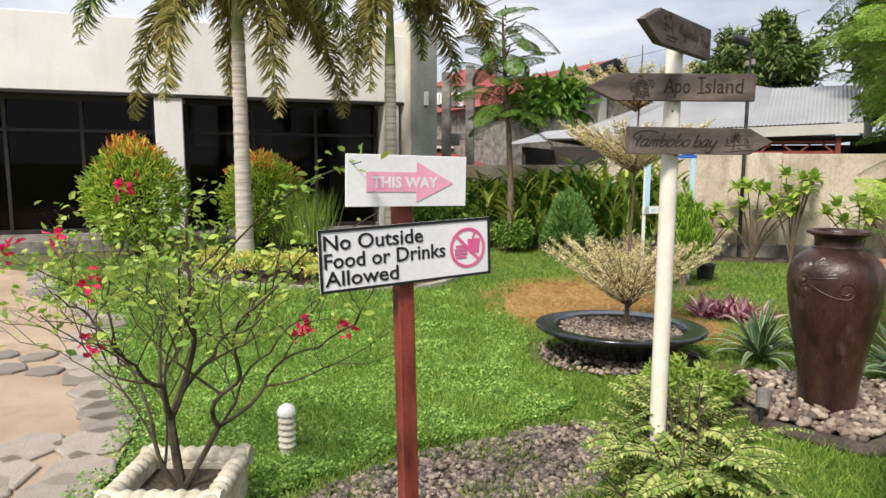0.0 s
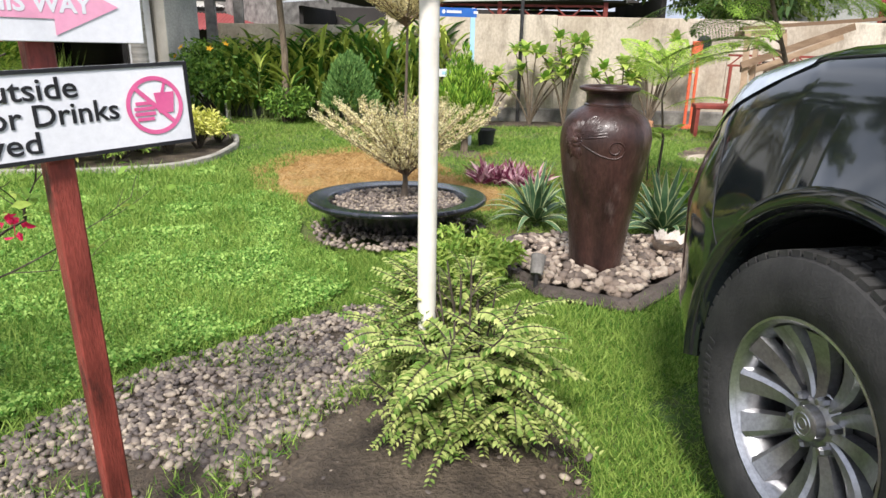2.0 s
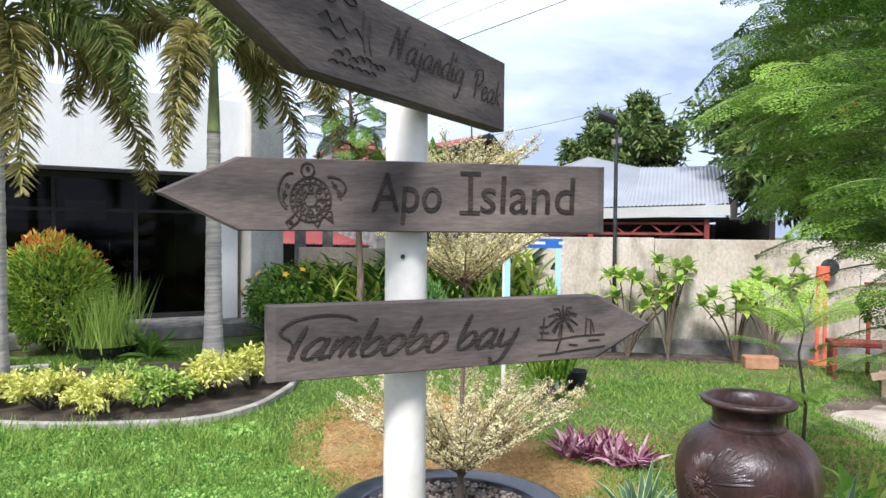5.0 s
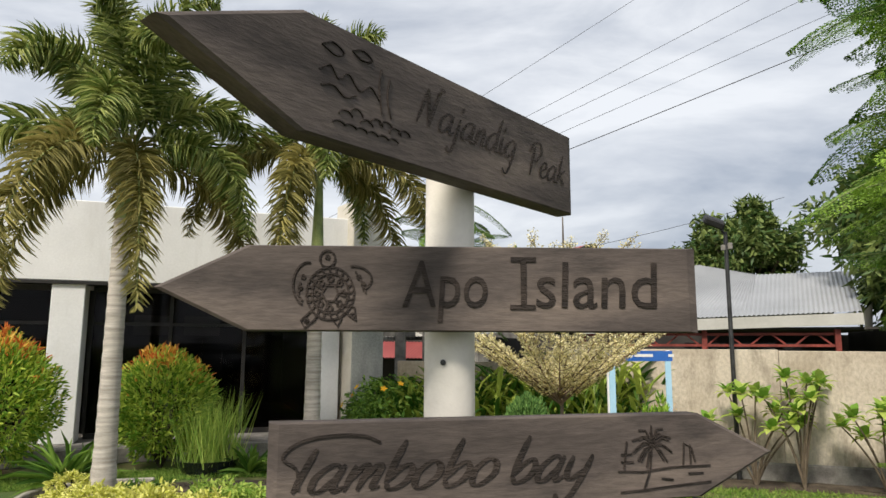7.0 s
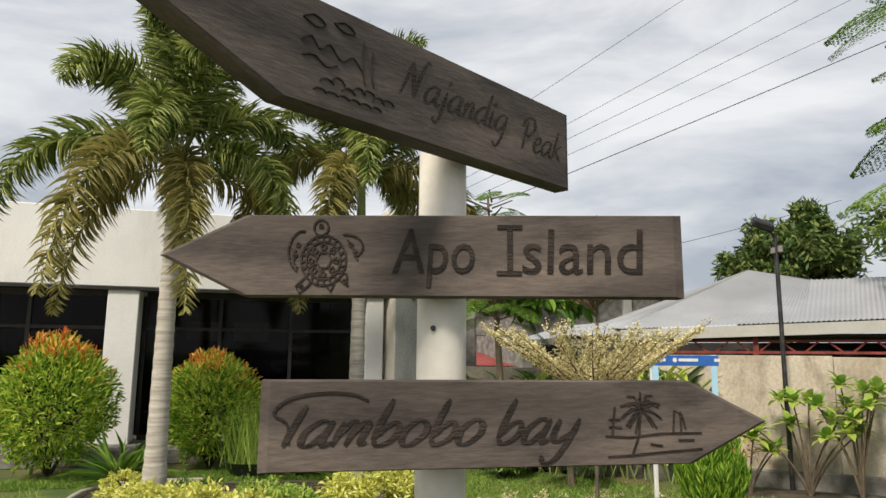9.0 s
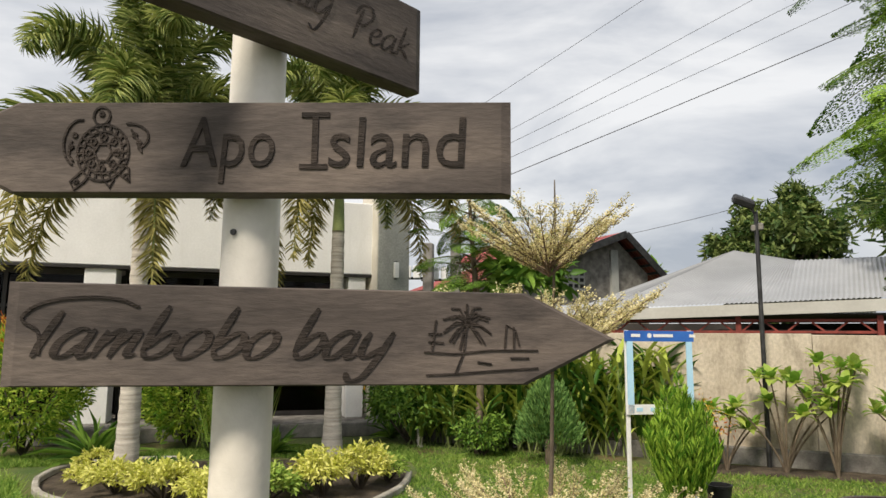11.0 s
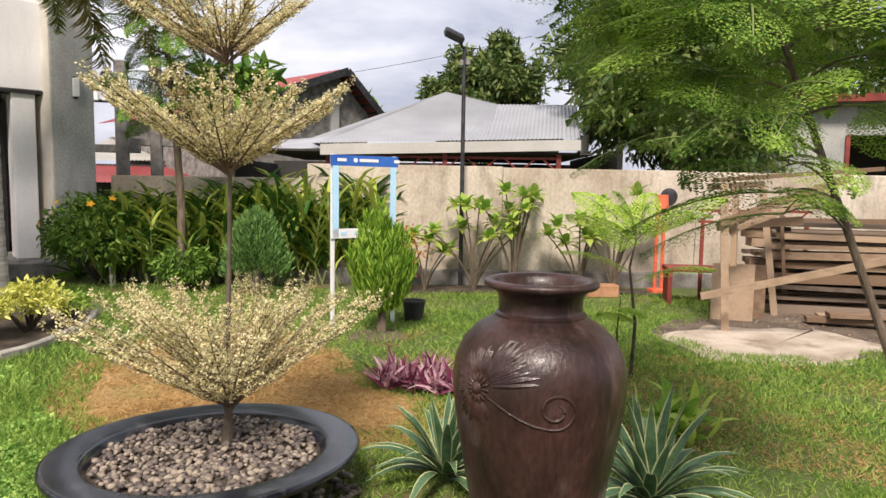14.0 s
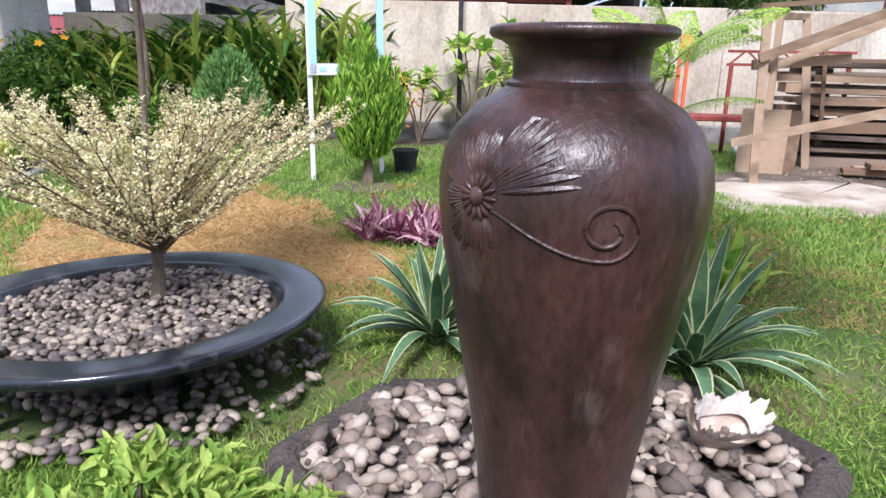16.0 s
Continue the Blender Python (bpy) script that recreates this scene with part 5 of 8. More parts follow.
PROF = [(0.0, 0.0), (0.125, 0.0), (0.138, 0.01), (0.143, 0.06), (0.156, 0.2), (0.177, 0.35), (0.203, 0.5), (0.226, 0.63), (0.238, 0.73), (0.239, 0.78), (0.231, 0.83), (0.21, 0.875), (0.175, 0.912), (0.142, 0.932), (0.124, 0.944),
        (0.117, 0.952), (0.115, 0.968), (0.116, 0.99), (0.120, 1.008), (0.136, 1.019), (0.152, 1.024), (0.158, 1.031), (0.157, 1.040), (0.148, 1.045), (0.132, 1.044), (0.118, 1.034), (0.11, 1.0), (0.108, 0.95), (0.13, 0.9), (0.2, 0.8), (0.15, 0.2), (0.0, 0.1)]
PROF = [(r * 1.022, z) for r, z in PROF]
g = Geo()
g.lathe(PROF, 96)
part("body", g, M_jar, jar, "dark brown mottled glaze", smooth=True, sharp=60)
part("neck_ring", Geo().lathe([(0.122, 0.938), (0.128, 0.944), (0.128, 0.95), (0.118, 0.956)], 56), M_jar, jar, smooth=True)
PR = np.array(PROF[:15])


def on_jar(s, z, off=0.0, a0=-149.0):
    """A point of the jar's skin: s metres round it from the flower's side, z up."""
    s, z = np.asarray(s, float), np.asarray(z, float)
    r = np.interp(z, PR[1:, 1], PR[1:, 0]) + off
    a = np.radians(a0) + s / 0.236
    return np.stack([r * np.cos(a), r * np.sin(a), z], -1)


ZF, S0 = 0.778, -0.010
g = Geo()
g.tube(on_jar(np.full(4, S0), np.full(4, ZF), np.array([-0.004, 0.004, 0.009, 0.011])), [0.017, 0.016, 0.011, 0.002], 12)
part("flower_boss", g, M_jar, jar, smooth=True)
for k in range(15):
    a = 2 * math.pi * k / 15
    u = np.linspace(0.016, 0.038, 6)
    g = Geo()
    g.tube(on_jar(S0 + u * math.cos(a), ZF + u * math.sin(a), np.full(6, 0.002)), [0.002, 0.0042, 0.005, 0.005, 0.004, 0.001], 7)
    part("petal", g, M_jar, jar, smooth=True)
for a0, a1, n, l0, l1 in ((12, 68, 22, 0.115, 0.185), (68, 160, 19, 0.085, 0.11), (-130, -58, 15, 0.085, 0.12), (162, 225, 12, 0.07, 0.10)):
    for k in range(n):
        a = radians(a0 + (a1 - a0) * k / (n - 1) + rng.uniform(-1.5, 1.5))
        L = rng.uniform(l0, l1)
        u = np.linspace(0.038, L, 9)
        bend = 0.14 * (u / L) ** 2 * (1 if a1 < 66 else 0.3)
        g = Geo()
        g.tube(on_jar(S0 + u * np.cos(a - bend), np.minimum(ZF + u * np.sin(a - bend), 0.90), np.full(9, -0.0028)), np.array([1.5, 2.6, 3.4, 3.8, 4, 3.8, 3.4, 2.6, 0.8]) * 0.0019, 6)
        part("feather_leaf", g, M_jar, jar, smooth=True)
t = np.linspace(0, 1, 20)
sx = S0 + 0.03 + 0.178 * t
sz = ZF - 0.018 - 0.065 * np.sin(t * math.pi * 0.5) ** 1.2
th = np.linspace(-math.pi / 2, 2.35 * math.pi, 44)
rr = np.linspace(0.050, 0.014, 44)
sx = np.r_[sx, S0 + 0.210 + rr[1:] * np.cos(th[1:]) * 1.05]
sz = np.r_[sz, ZF - 0.034 + rr[1:] * np.sin(th[1:])]
g = Geo()
g.tube(on_jar(sx, sz, np.full(len(sx), 0.001)), np.r_[np.linspace(0.003, 0.0045, len(sx) - 6), np.linspace(0.0045, 0.002, 6)], 7)
part("scroll", g, M_jar, jar, smooth=True)
# sea shell on the stones
shell = thing("seashell", "large fluted seashell with a ruffled white edge", "shell", pose(2.63, 4.09, 0.075, 22, 8, 12))
nu, nv = 96, 8
U = np.linspace(0, 2 * math.pi, nu, endpoint=False)
rib = np.abs(np.sin(U * 4.5 + 0.5 * np.sin(2 * U)))
V = []
for v in np.linspace(0, 1, nv):
    r = 0.03 + 0.085 * v ** 0.7 + 0.010 * rib * v
    V.append(np.stack([r * np.cos(U) * 1.15, r * np.sin(U) * 0.6, np.full(nu, 0.085 * v ** 1.4) + 0.006 * rib * v], -1))
ring_faces = [(j * nu + i, j * nu + (i + 1) % nu, (j + 1) * nu + (i + 1) % nu, (j + 1) * nu + i) for j in range(nv - 1) for i in range(nu)]
M_shellwhite = mat("shell_white", (0.50, 0.43, 0.37), (0.72, 0.66, 0.60), 18, 0.45, 0.3, 60)
part("lower_valve", Geo().box(0, 0, 0.012, 0.05, 0.03, 0.02).add(np.concatenate(V), ring_faces), M_shell, shell, "tan ribbed shell half", smooth=True, sharp=0)
V = []
for v in np.linspace(0, 1, 6):
    r = 0.080 + 0.032 * v + (0.020 * rib - 0.01) * v
    z = 0.058 + 0.035 * v + 0.028 * rib * v ** 1.5 + 0.007 * np.sin(U * 31) * v + 0.008 * np.sin(U * 3)
    V.append(np.stack([r * np.cos(U) * 1.15, r * np.sin(U) * 0.6, z], -1))
part("ruffle", Geo().add(np.concatenate(V), ring_faces[: 5 * nu]), M_shellwhite, shell, "white ruffled rim", smooth=True, sharp=0)
# spotlight
spot = thing("garden_spotlight", "small grey garden spotlight among the stones", "spotlight", pose(1.66, 3.66, 0))
part("stake", Geo().tube([(0, 0, 0), (0, 0, 0.13)], 0.012, 8), M_steel, spot)
part("housing", Geo().lathe([(0, 0), (0.03, 0), (0.036, 0.02), (0.04, 0.10), (0.043, 0.11), (0.038, 0.112), (0.034, 0.1), (0, 0.095)], 20), M_curb, spot, "grey conical housing", smooth=True, at=pose(0, 0, 0.12, -35, 20, 0))

# ---- agaves, rhoeo, low plants ----
def agave(x, y, n, L, label, seed):
    ob = thing("agave", label, "agave", pose(x, y, 0), group="agaves in the lawn")
    r2 = np.random.default_rng(seed)
    for i in range(n):
        az = i * 2.4 + r2.uniform(-0.2, 0.2)
        el = radians(20 + 62 * (i / n)) + r2.uniform(-0.08, 0.08)
        ln = L * r2.uniform(0.75, 1.1)
        d = np.array([math.cos(az), math.sin(az), 0])
        sd = np.array([-math.sin(az), math.cos(az), 0])
        u = np.linspace(0, 1, 8)
        ctr = d * (u * ln * math.cos(el))[:, None] + np.array([0, 0, 1.0]) * (u * ln * math.sin(el) - 0.52 * ln * u ** 2.4 * math.cos(el))[:, None] + [0, 0, 0.03]
        w = 0.020 * L / 0.45 * np.array([0.75, 0.95, 1.1, 1.15, 1.0, 0.75, 0.4, 0.03])
        up = np.array([0, 0, 1.0]) * math.cos(el) - d * math.sin(el)
        cols = np.array([-1, -0.80, 0, 0.80, 1])
        lift = np.array([0.35, 0.25, 0, 0.25, 0.35])
        V = ctr[:, None] + sd * (cols[None, :, None] * w[:, None, None]) + up * (lift[None, :, None] * w[:, None, None])
        V = V.reshape(-1, 3)
        F = lambda c: [(k * 5 + c, k * 5 + c + 1, (k + 1) * 5 + c + 1, (k + 1) * 5 + c) for k in range(7)]
        lf = part("leaf", Geo().add(V, F(1) + F(2)), M_agave, ob, smooth=True, sharp=0)
        part("margin", Geo().add(V, F(0) + F(3)), M_agave_edge, lf, smooth=True, sharp=0)
    return ob


agave(2.08, 4.98, 38, 0.52, "variegated agave with long pale-edged leaves beside the jar", 1)
agave(2.86, 4.55, 46, 0.58, "large blue-green agave with creamy leaf edges", 2)
agave(2.45, 5.3, 16, 0.36, "smaller agave with narrow striped leaves", 3)
for k, (x, y) in enumerate(((2.02, 6.45), (2.18, 6.4), (2.34, 6.3), (2.48, 6.24), (2.12, 6.62), (2.36, 6.52))):
    ob = thing("rhoeo_plant", "tufted purple and pink striped rhoeo plant", "plant", pose(x, y, 0), group="rhoeo clump")
    n = 72
    d = units(n, 0.30, 1.0)
    s = rng.uniform(0.14, 0.26, n)
    part("leaves", Geo().strew(LONG_V, LONG_F, rng.normal(0, 0.03, (n, 3)) * [1, 1, 0] + [0, 0, 0.01], d, units(n, 0.5, 1), np.stack([s * 0.105, s, s * 0.4], -1)), M_rhoeo, ob, smooth=True, sharp=0)
ob = thing("ginger_plant", "low bright green broad-leaved plant in the lawn", "plant", pose(3.45, 5.35, 0))
n = 42
s = rng.uniform(0.16, 0.3, n)
part("leaves", Geo().strew(LONG_V, LONG_F, rng.normal(0, 0.10, (n, 3)) * [1, 1, 0.3] + [0, 0, 0.05], units(n, 0.25, 0.95), units(n, 0.5, 1), np.stack([s * 0.24, s, s * 0.6], -1)), M_bright, ob, smooth=True, sharp=0)

# variegated shrub at the signpost's foot: arching twigs with paired leaves
vs = thing("variegated_shrub", "spreading yellow-green variegated shrub at the signpost's foot", "shrub", pose(0.98, 2.37, 0.03))
wood, lv = Geo(), Geo()
def leafy_spray(b, e, arch, n, big):
    """An arching twig with flat pairs of leaves."""
    p = curve(b, (b + e) / 2 + [0, 0, arch], e, 10)
    wood.tube(p, np.linspace(0.0032, 0.001, 10), 4, False)
    tan = np.gradient(p, axis=0)
    tan /= np.linalg.norm(tan, axis=1)[:, None]
    sd = np.cross(tan, [0, 0, 1.0])
    sd /= np.linalg.norm(sd, axis=1)[:, None] + 1e-9
    q = np.linspace(0.8, 9, n)
    P_, S_, T_ = (np.stack([np.interp(q, np.arange(10), a[:, k]) for k in range(3)], -1) for a in (p, sd, tan))
    roll = rng.normal(0, 0.35)
    for sg in (-1, 1):
        s = big * rng.uniform(0.8, 1.2, n) * np.linspace(1.1, 0.65, n)
        lv.strew(LEAF_V, LEAF_F, P_, S_ * sg + T_ * 0.45 + rng.normal(0, 0.12, (n, 3)) + [0, 0, sg * roll - 0.1], np.tile([0, 0, 1.0], (n, 1)) + rng.normal(0, 0.16, (n, 3)), np.stack([s * 0.85, s, s], -1))


for i in range(46):
    az = rng.uniform(0, 2 * math.pi)
    el = rng.uniform(0.55, 1.45)
    L = rng.uniform(0.24, 0.50)
    b = np.array([rng.normal(0, 0.03), rng.normal(0, 0.03), 0])
    e = b + np.array([L * math.cos(el) * math.cos(az), L * math.cos(el) * math.sin(az) * 0.85, 0.04 + L * math.sin(el)])
    p = curve(b, (b + e) / 2 + rng.normal(0, 0.03, 3), e, 10)
    wood.tube(p, np.linspace(0.007, 0.003, 10), 5, False)
    for f in rng.uniform(0.25, 1.0, 9):
        c = p[int(f * 9)]
        a2 = az + rng.normal(0, 1.1)
        l2 = rng.uniform(0.14, 0.26)
        leafy_spray(c, c + np.array([l2 * math.cos(a2), l2 * math.sin(a2), l2 * rng.uniform(-0.40, 0.55)]), 0.05, 16, rng.uniform(0.024, 0.038))
for i in range(20):
    az = rng.uniform(1.0, 2.9)
    b = np.array([0.02 + rng.normal(0, 0.03), 0.07 + rng.normal(0, 0.03), 0])
    e = b + np.array([0.16 * math.cos(az), 0.14 * math.sin(az), rng.uniform(0.42, 0.62)])
    p = curve(b, (b + e) / 2 + rng.normal(0, 0.03, 3), e, 10)
    wood.tube(p, np.linspace(0.006, 0.0025, 10), 5, False)
    for f in rng.uniform(0.4, 1.0, 8):
        c = p[int(f * 9)]
        a2 = az + rng.uniform(-0.9, 1.2)
        l2 = rng.uniform(0.13, 0.26)
        leafy_spray(c, c + np.array([l2 * math.cos(a2), l2 * math.sin(a2) * 0.8, l2 * rng.uniform(-0.2, 0.6)]), 0.04, 14, rng.uniform(0.022, 0.034))
tagged(part("twig", wood, M_darkbark, vs, smooth=True), "thin arching twigs", kind="stuff")
part("foliage", lv, M_varileaf, vs, "small yellow-edged leaves in pairs", smooth=True, sharp=0)
shrub("lime_shrub", "dense lime-green low shrub behind the signpost", 1.28, 3.78, 0.30, 0.38, 4200, 0.05, M_lime, 0.55, 60, tight=0.2, low=-0.1)

# ---- bougainvillea in a cast planter ----
pl = thing("square_planter", "square cast-stone planter with a rounded scalloped rim", "planter", pose(-1.0, 2.32, 0, 0, 0, 8))
g = Geo()
for sx, sy, w, d in ((0, -0.19, 0.42, 0.06), (0, 0.19, 0.42, 0.06), (-0.19, 0, 0.06, 0.33), (0.19, 0, 0.06, 0.33)):
    g.box(sx, sy, 0.10, w, d, 0.20, bevel=0.012)
part("box", g, M_planter, pl)
for sx, sy, ax in ((0, -0.195, 0), (0, 0.195, 0), (-0.195, 0, 1), (0.195, 0, 1)):
    q = np.linspace(-0.23, 0.23, 40)
    p = np.zeros((40, 3))
    p[:, ax] = q
    p += [sx if ax else 0, sy if not ax else 0, 0.205]
    part("rim", Geo().tube(p, 0.030 + 0.011 * np.abs(np.sin(q * 62)), 10), M_planter, pl, smooth=True)
part("soil", Geo().box(0, 0, 0.08, 0.34, 0.34, 0.16), M_soil, pl)
bg = thing("bougainvillea", "sparse bougainvillea bush with bright leaves and magenta flowers", "shrub", pose(-0.98, 2.30, 0.155))
wood, lv = Geo(), Geo()
tips = []


def grow(p, d, L, r, depth):
    e = p + d * L
    m = (p + e) / 2 + rng.normal(0, 0.13, 3) * L
    q = curve(p, m, e, 6)
    wood.tube(q, np.linspace(r, r * 0.72, 6), 6 if depth < 2 else 4, False)
    if depth >= 3:
        tips.extend(q[2:])
    if depth < 6:
        for k in range(2 if depth else 3):
            nd = d * 0.9 + units(1, -0.45, 0.75)[0] * (0.95 if k else 0.5) + [0, 0, 0.12]
            nd /= np.linalg.norm(nd)
            grow(e if k == 0 else q[rng.integers(2, 6)], nd, L * rng.uniform(0.68, 0.95), r * (0.76 if k == 0 else 0.58), depth + 1)


for d0, r0 in (((-0.12, 0, 1), 0.021), ((0.42, 0.1, 0.75), 0.014), ((-0.30, -0.1, 0.9), 0.010)):
    d0 = np.array(d0) / np.linalg.norm(d0)
    grow(np.array([0, 0, 0.0]), d0, 0.30, r0, 0)
twig = curve((0.2, -0.1, 0.9), (0.55, -0.25, 1.25), (0.86, -0.46, 1.30), 10)
wood.tube(twig, np.linspace(0.005, 0.0015, 10), 4, False)
tips_a = np.array(tips)
tips_a = tips_a[tips_a[:, 2] > 0.25]
k = rng.integers(0, len(tips_a), 2400)
hi = rng.uniform(0, 1, 2400) < np.clip((tips_a[k][:, 2] - 0.35) / 0.8, 0.16, 1)
pos = tips_a[k][hi] + rng.normal(0, 0.03, (hi.sum(), 3))
pos = np.concatenate([pos, np.repeat(twig[4:], 5, 0) + rng.normal(0, 0.02, (30, 3))])
n = len(pos)
s = rng.uniform(0.024, 0.05, n)
lv.strew(LEAF_V, LEAF_F, pos, units(n, -0.3, 0.8), units(n, 0.3, 1), np.stack([s * 0.85, s, s], -1))
tagged(part("branch_work", wood, M_darkbark, bg, smooth=True), "dark knotted branches", kind="stuff")
part("foliage", lv, M_lime, bg, smooth=True, sharp=0)
for fx, fy, fz in ((-0.72, -0.1, 1.10), (-0.42, -0.05, 0.98), (-0.35, 0.0, 0.86), (0.52, 0.05, 0.52), (-0.5, 0.1, 1.32), (-0.4, -0.05, 0.42), (0.60, 0.1, 0.5)):
    fx, fy, fz = tips_a[np.argmin(np.linalg.norm(tips_a - [fx, fy, fz], axis=1))]
    n = 14
    s = rng.uniform(0.03, 0.05, n)
    part("flower", Geo().strew(LEAF_V, LEAF_F, rng.normal(0, 0.018, (n, 3)) + [fx, fy, fz], units(n), units(n), np.stack([s, s, s], -1)), M_petalred, bg, "magenta bracts", smooth=True, sharp=0)

# ---- garden bollard lights ----
def bollard(x, y):
    ob = thing("bollard_light", "short louvred cream garden bollard light", "garden light", pose(x, y, 0), group="garden bollard lights")
    part("base", Geo().lathe([(0, 0), (0.05, 0), (0.05, 0.02), (0.034, 0.03), (0.034, 0.06)], 18), M_brass, ob, smooth=True)
    for k in range(5):
        part("louvre", Geo().lathe([(0.026, 0.065 + k * 0.032), (0.043, 0.06 + k * 0.032), (0.043, 0.066 + k * 0.032), (0.026, 0.088 + k * 0.032)], 18), M_brass, ob, smooth=True)
    part("core", Geo().lathe([(0.026, 0.05), (0.026, 0.23), (0, 0.23)], 14), M_whitepaint, ob, smooth=True)
    part("cap", Geo().lathe([(0.045, 0.222), (0.047, 0.24), (0.036, 0.262), (0.015, 0.274), (0, 0.276)], 18), M_whitepaint, ob, "domed cap", smooth=True)


bollard(-0.80, 2.98)
bollard(-0.86, 11.55)

# ---- photo frame stand ----
fs = thing("photo_frame_stand", "white and blue picture-frame stand on two posts", "sign", pose(1.79, 8.4, 0, 0, 0, 20))
W_ = 0.645
for u in (0.0, W_):
    part("post", Geo().box(u, 0.012, 0.82, 0.035, 0.03, 1.64, bevel=0.003), M_whitepaint, fs)
top = part("header", Geo().box(W_ / 2, -0.015, 1.585, W_ + 0.06, 0.012, 0.10), M_blue, fs, "blue printed header")
for u, w in ((0.36, 0.2), (0.08, 0.09), (0.66, 0.06)):
    part("printed_line", Geo().box(u, -0.0225, 1.59, w, 0.003, 0.028), M_whitepaint, top)
part("emblem", Geo().lathe([(0, 0), (0.022, 0), (0.022, 0.002), (0, 0.002)], 16), M_whitepaint, top, at=pose(0.22, -0.0215, 1.59, 90))
for u in (0.02, W_ - 0.02):
    part("side_strip", Geo().box(u, -0.015, 1.20, 0.06, 0.012, 0.67), M_paleblue, fs, "pale blue strip")
ft = part("footer", Geo().box(W_ / 2, -0.015, 0.905, W_ + 0.06, 0.012, 0.09), M_whitepaint, fs, "white printed footer")
for u in (0.1, 0.24, 0.45, 0.6):
    part("printed_mark", Geo().box(u, -0.0225, 0.905, 0.06, 0.003, 0.035), M_paleblue, ft)

# ---- conifers ----
th = thing("golden_conifer", "bright green upright conifer of many spires", "conifer", pose(2.2, 8.08, 0))
part("trunk", Geo().tube([(0, 0, 0), (0.01, 0, 0.15), (0, 0, 0.4)], [0.05, 0.04, 0.03], 8), M_bark, th, smooth=True)
for i in range(30):
    az, rr_ = i * 2.4, 0.25 * math.sqrt(i / 30)
    bx, by = rr_ * math.cos(az), rr_ * math.sin(az)
    h = 1.26 - 2.3 * rr_ + rng.uniform(-0.08, 0.05)
    n = 420
    t = rng.uniform(0, 1, n)
    w = 0.050 * np.sin(np.clip(t * 0.92 + 0.08, 0, 1) * math.pi) ** 0.7
    a = rng.uniform(0, 2 * math.pi, n)
    pos = np.stack([bx * (0.5 + 0.85 * t) + w * np.cos(a), by * (0.5 + 0.85 * t) + w * np.sin(a), 0.22 + t * (h - 0.22)], -1)
    s = rng.uniform(0.06, 0.11, n)
    part("spire", Geo().strew(BIT_V, BIT_F, pos, np.stack([np.cos(a) * 0.5, np.sin(a) * 0.5, np.full(n, 1.0)], -1), units(n), np.stack([s * 0.26, s, s], -1)), M_thuja, th, smooth=True, sharp=0)
dm = thing("dome_conifer", "rounded soft blue-green conifer", "conifer", pose(1.0, 10.55, 0))
part("trunk", Geo().tube([(0, 0, 0), (0, 0, 0.3)], [0.05, 0.04], 8), M_bark, dm, smooth=True)
n = 6000
d = units(n, -0.35, 1)
lump = np.array([noise.noise(Vector(q) * 3.5) for q in d])
r = (0.88 + 0.22 * lump) * rng.uniform(0.75, 1.02, n)
pos = d * r[:, None] * [0.44, 0.44, 0.66] + [0, 0, 0.46]
pos[:, :2] *= np.clip(1.25 - 0.62 * pos[:, 2:3], 0.35, 1.1)
s = rng.uniform(0.05, 0.09, n)
part("foliage", Geo().strew(BIT_V, BIT_F, pos, d * 0.6 + [0, 0, 0.8] + rng.normal(0, 0.2, (n, 3)), units(n), np.stack([s * 0.35, s, s], -1)), M_conifer, dm, smooth=True, sharp=0)
pt = thing("plant_pot", "small black plastic pot in the grass", "pot", pose(2.62, 8.7, 0))
part("pot", Geo().lathe([(0, 0.0), (0.09, 0.0), (0.115, 0.19), (0.123, 0.195), (0.123, 0.21), (0.108, 0.21), (0.1, 0.15), (0, 0.14)], 22), M_potblack, pt, smooth=True)

